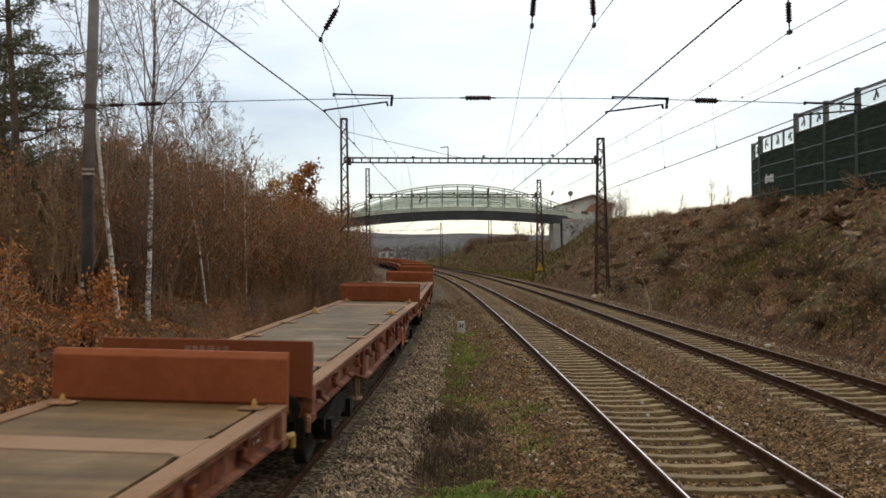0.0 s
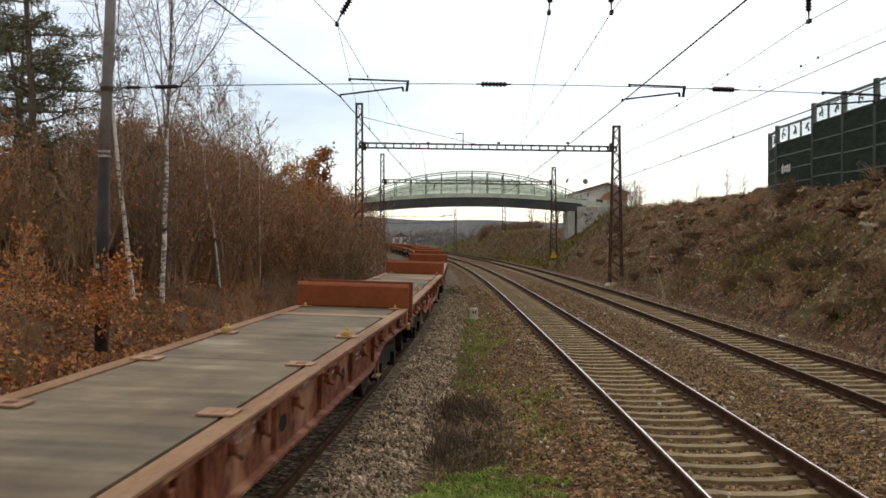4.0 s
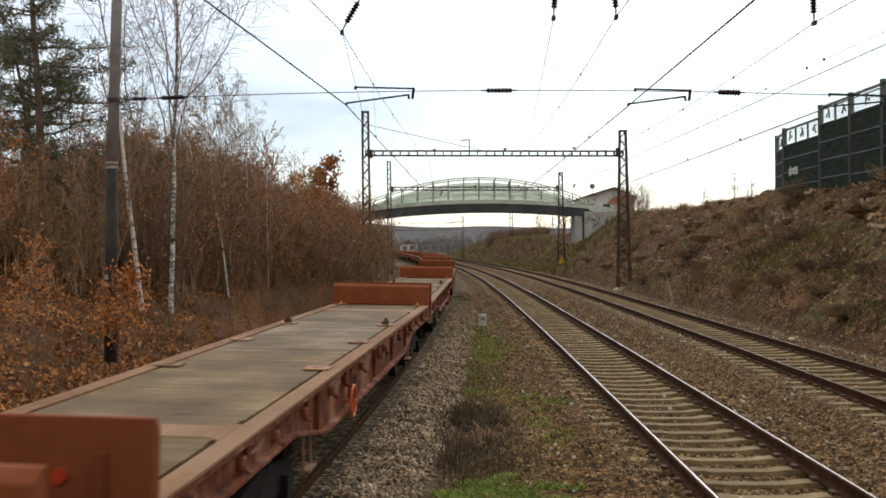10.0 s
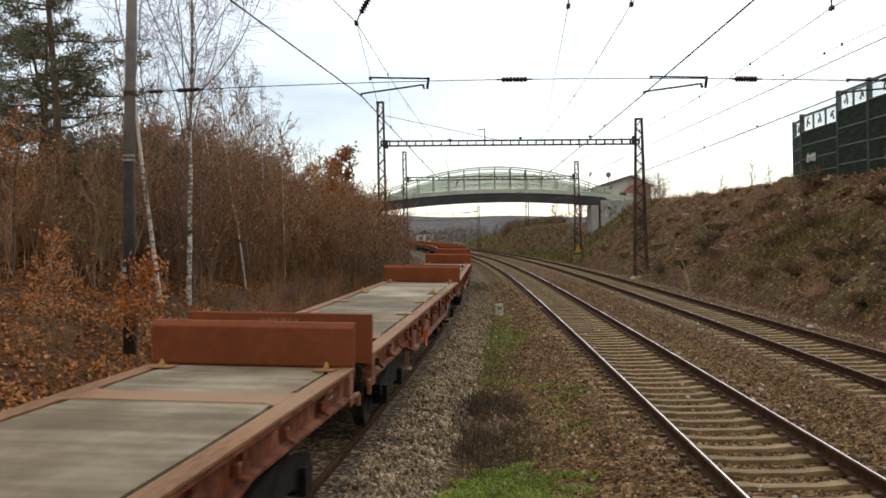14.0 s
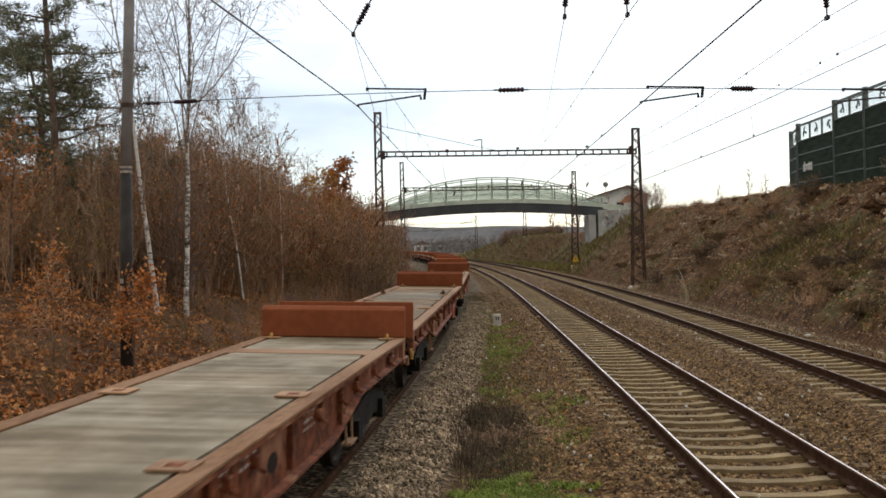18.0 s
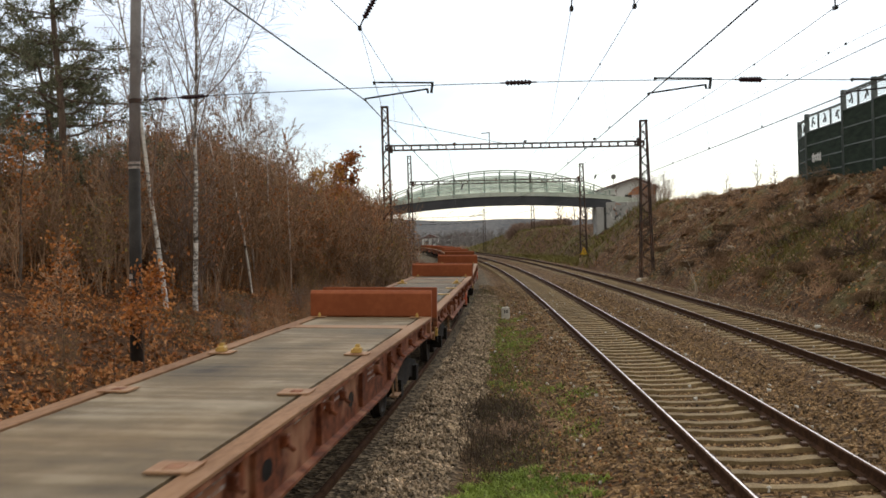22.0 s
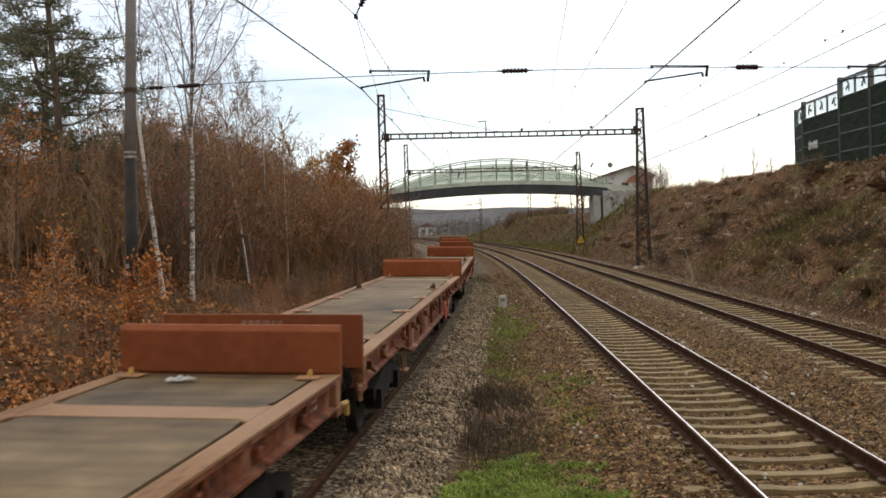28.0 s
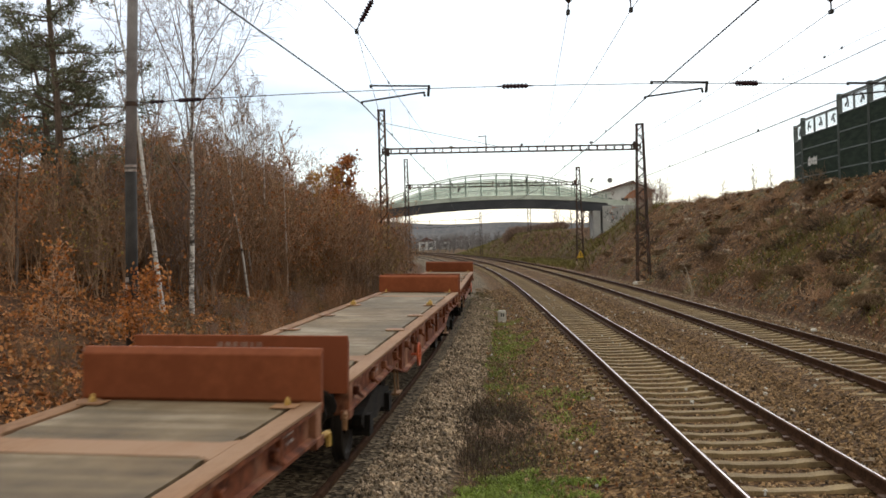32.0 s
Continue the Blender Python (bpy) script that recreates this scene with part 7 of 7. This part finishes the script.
for i in range(3):
    rng = np.random.default_rng(700 + i)
    tb = Tubes()
    for b in range(420):
        an, out = rng.uniform(0, math.tau), rng.uniform(0.1, 0.75)
        c = rng.normal(size=2) * 0.16
        h = rng.uniform(0.35, 0.75)
        pts = [(c[0] + math.cos(an) * out * q, c[1] + math.sin(an) * out * q * 1.2, h * (1.9 * q - 1.75 * q * q)) for q in (0.0, 0.3, 0.62, 1.0)]
        tb.tube(pts, (0.009, 0.008, 0.006, 0.003), 3)
    th = tagged(new("tussock"), "dark withered grass tussock drooping on the bank", "grass tussock", "withered tussocks on the bank")
    ob = new("grass_clump", tb.mesh("grass_clump", "tussock"))
    ob.parent = th
    TUSSOCK.append(th)
for x, y in [(11.2, 39.7), (11.6, 48.3), (10.9, 53.6), (11.3, 36.1), (13.1, 54.0), (10.5, 71.2), (10.9, 28.6), (11.4, 31.8), (11.4, 63.4), (12.2, 35.6), (11.9, 29.4)]:
    plant(TUSSOCK, x, y, 1, rnd)
for i in range(9):
    y = rnd.uniform(20, 85)
    plant(TUSSOCK, float(x_b(y)) + rnd.uniform(3.4, 8.5), y, 1, rnd)
for x, y in [(14.5, 51.7), (15.1, 39.6), (14.3, 35.0), (14.4, 45.0), (13.8, 45.0), (14.3, 45.1), (14.9, 60.0), (13.2, 63.5), (14.4, 61.5), (15.9, 45.0), (13.6, 32.5), (13.3, 46.4)]:
    plant(STUMP, x, y, 1, rnd)
    plant(STUMP, x + 0.15, y + 0.35, 1, rnd)


def dead_branch(x, y, seed, ln, label):
    rng = np.random.default_rng(seed)
    tb, tips = Tubes(), []
    line, _ = bough(rng, (0, 0, 0), (0.3, 0.2, 1.0), ln, 0.2, -0.06, 8)
    tb.tube(line, np.linspace(0.035, 0.012, 9), 5)
    sprout(rng, tb, tips, line, 0.03, 0, {"levels": 1, "count": (5,), "ratio": 0.4, "angle": (50,), "up": (0.0,), "bend": 0.2, "from": (0.2,), "thin": 0.6, "min_r": 0.008})
    ob = new("dead_branch", tb.mesh("dead_branch", "pale_wood"))
    ob.matrix_world = pose(x, y, ground_at(x, y))
    tagged(ob, label, "branch")


dead_branch(9.3, 45.0, 1, 2.0, "pale bare dead branch at the foot of the bank")
dead_branch(9.6, 46.0, 2, 1.6, "pale fallen dead branch beside the track")


def boulder(x, y, s, material, label, seed):
    bm = bmesh.new()
    bmesh.ops.create_icosphere(bm, subdivisions=2, radius=s)
    for v in bm.verts:
        v.co *= 1 + 0.22 * noise.noise(v.co * (2.2 / s) + Vector((seed, 0, 0)))
        v.co.z *= 0.7
    ob = finish("rock", bm, material)
    ob.matrix_world = pose(x, y, ground_at(x, y) + s * 0.3, 0, 0, seed * 40)
    tagged(ob, label, "rock", "pale rocks by the track")


boulder(9.45, 29.0, 0.1, "km_stone", "whitish rock lying beside the outer rail", 1)
boulder(9.3, 60.5, 0.2, "km_stone", "whitish rock at the foot of the portal mast", 2)
boulder(2.2, 36.0, 0.1, "stone_grey", "grey rock in the ballast", 3)


def earth_clods():
    """Torn root plates and clods left on the cleared bank."""
    kinds = []
    for i in range(5):
        bm = bmesh.new()
        bmesh.ops.create_icosphere(bm, subdivisions=3, radius=1.0)
        for v in bm.verts:
            d = v.co.normalized()
            v.co = d * (0.75 + 0.35 * noise.noise(d * 1.6 + Vector((i * 7.1, 0, 0))) + 0.3 * noise.noise(d * 4.1 + Vector((0, i * 5.3, 0))) + 0.16 * noise.noise(d * 9.0 + Vector((0, 0, i * 3.7))))
            v.co.z *= 0.62
        ob = finish("earth_clod", bm, "clod")
        kinds.append(tagged(ob, "torn brown clod of earth and roots on the bank", "earth clod", "clods on the bank"))
    here = random.Random(41)
    spots = [(15.2, 46.4, 0.42), (14.9, 52.0, 0.4), (14.6, 57.5, 0.36), (13.4, 51.5, 0.5), (15.0, 41.0, 0.45), (14.7, 36.5, 0.6), (13.9, 61.0, 0.4), (13.2, 57.0, 0.4), (12.6, 63.0, 0.45), (15.6, 38.6, 0.4), (14.2, 43.6, 0.35)]
    for _ in range(70):
        y = here.uniform(24, 88)
        spots.append((float(x_b(y)) + 3.2 + 6.2 * here.uniform(0.1, 1) ** 0.7, y, here.uniform(0.12, 0.34)))
    for i, (x, y, size) in enumerate(spots):
        m = pose(x, y, ground_at(x, y) + size * 0.12, here.uniform(-15, 15), here.uniform(-15, 15), here.uniform(0, 360)) @ Matrix.Diagonal((size, size * here.uniform(0.8, 1.5), size, 1))
        if i < 5:
            kinds[i].matrix_world = m
        else:
            copied = kinds[i % 5].copy()
            scene.collection.objects.link(copied)
            copied.matrix_world = m


earth_clods()


def skyline_bushes():
    for i, (x, y, h) in enumerate(((13.9, 92, 2.6), (15.0, 95, 3.0), (16.2, 99, 2.4), (15.6, 88, 1.5), (16.8, 70, 1.5), (17.0, 63, 1.8), (17.6, 61, 1.3))):
        tree("bare_bush", "pale bare bush on the crest of the bank", "shrub", 600 + i, x, y, h, 0.03, dict(BARE, min_r=0.005, thin=0.35), "weep_twig", "weep_twig", group="bare bushes on the crest")


skyline_bushes()
for x, y, size in ((14.6, 88.0, 0.62), (15.3, 90.0, 0.7), (16.0, 89.0, 0.6), (15.0, 93.0, 0.66), (16.6, 92.0, 0.55), (14.2, 86.0, 0.45)):
    copy_thing(SHRUBS[2], pose(x, y, ground_at(x, y) - 0.05, 0, 0, x * 70) @ Matrix.Scale(size, 4))


def far_mast(x, y, h):
    th = tagged(new("catenary_mast"), "slim dark catenary mast with a bracket in the distance", "catenary mast", "distant catenary masts")
    z = ground_at(x, y)
    lattice_mast(th, x, y, z, z + h, 0.5, 0.3)
    bm = bmesh.new()
    bar(bm, (x, y, z + h - 1.0), (x - 3.2, y, z + h - 1.4), 0.04)
    bar(bm, (x, y, z + h - 0.2), (x - 2.6, y, z + h - 1.3), 0.03)
    part("bracket_arm", bm, "lattice", th)


def far_span():
    th = tagged(new("headspan"), "thin cross-span wires between far masts past the bridge", "catenary headspan")
    for z in (7.0, 5.7):
        bm = bmesh.new()
        wire(bm, [(0.4, 195, z), (-17.0, 195, z - 0.15)], 0.03, 0.1, 10)
        part("span_wire", bm, "wire", th)
    for x in (-14.5, -9.5, -4.5):
        bm = bmesh.new()
        bar(bm, (x, 195, 5.75), (x, 195, 7.0), 0.035, 5)
        box(bm, x - 0.6, x + 0.6, 194.96, 195.04, 5.9, 6.0)
        part("hanger", bm, "wire", th)


def far_house(x, y, wide, tall, label):
    th = tagged(new("house"), label, "house", "distant houses past the bridge")
    z = ground_at(x, y) - 0.3
    bm = bmesh.new()
    box(bm, x - wide, x + wide, y - 4, y + 4, z, z + tall)
    part("wall", bm, "render_wall", th)
    bm = bmesh.new()
    loft(bm, [[(x - wide - 0.3, yy, z + tall + 0.01), (x, yy, z + tall + wide * 0.55), (x + wide + 0.3, yy, z + tall + 0.01)] for yy in (y - 4.3, y + 4.3)])
    bmesh.ops.recalc_face_normals(bm, faces=bm.faces)
    part("roof", bm, "roof_tile", th, "brown tiled roof")
    for dx in (-0.45, 0.4):
        bm = bmesh.new()
        box(bm, x + dx * wide - 0.5, x + dx * wide + 0.5, y - 4.06, y - 3.98, z + tall * 0.4, z + tall * 0.75)
        part("window", bm, "dark_print", th)


far_span()
far_house(-17.0, 330, 2.6, 3.0, "small pale house far past the bridge")
far_house(-10.5, 340, 2.2, 2.6, "low pale house far past the bridge")
far_house(-6.5, 380, 3.0, 3.2, "pale house among hazy trees")
far_mast(8.3, 165, 8.0)
far_mast(0.4, 195, 8.5)

motions()
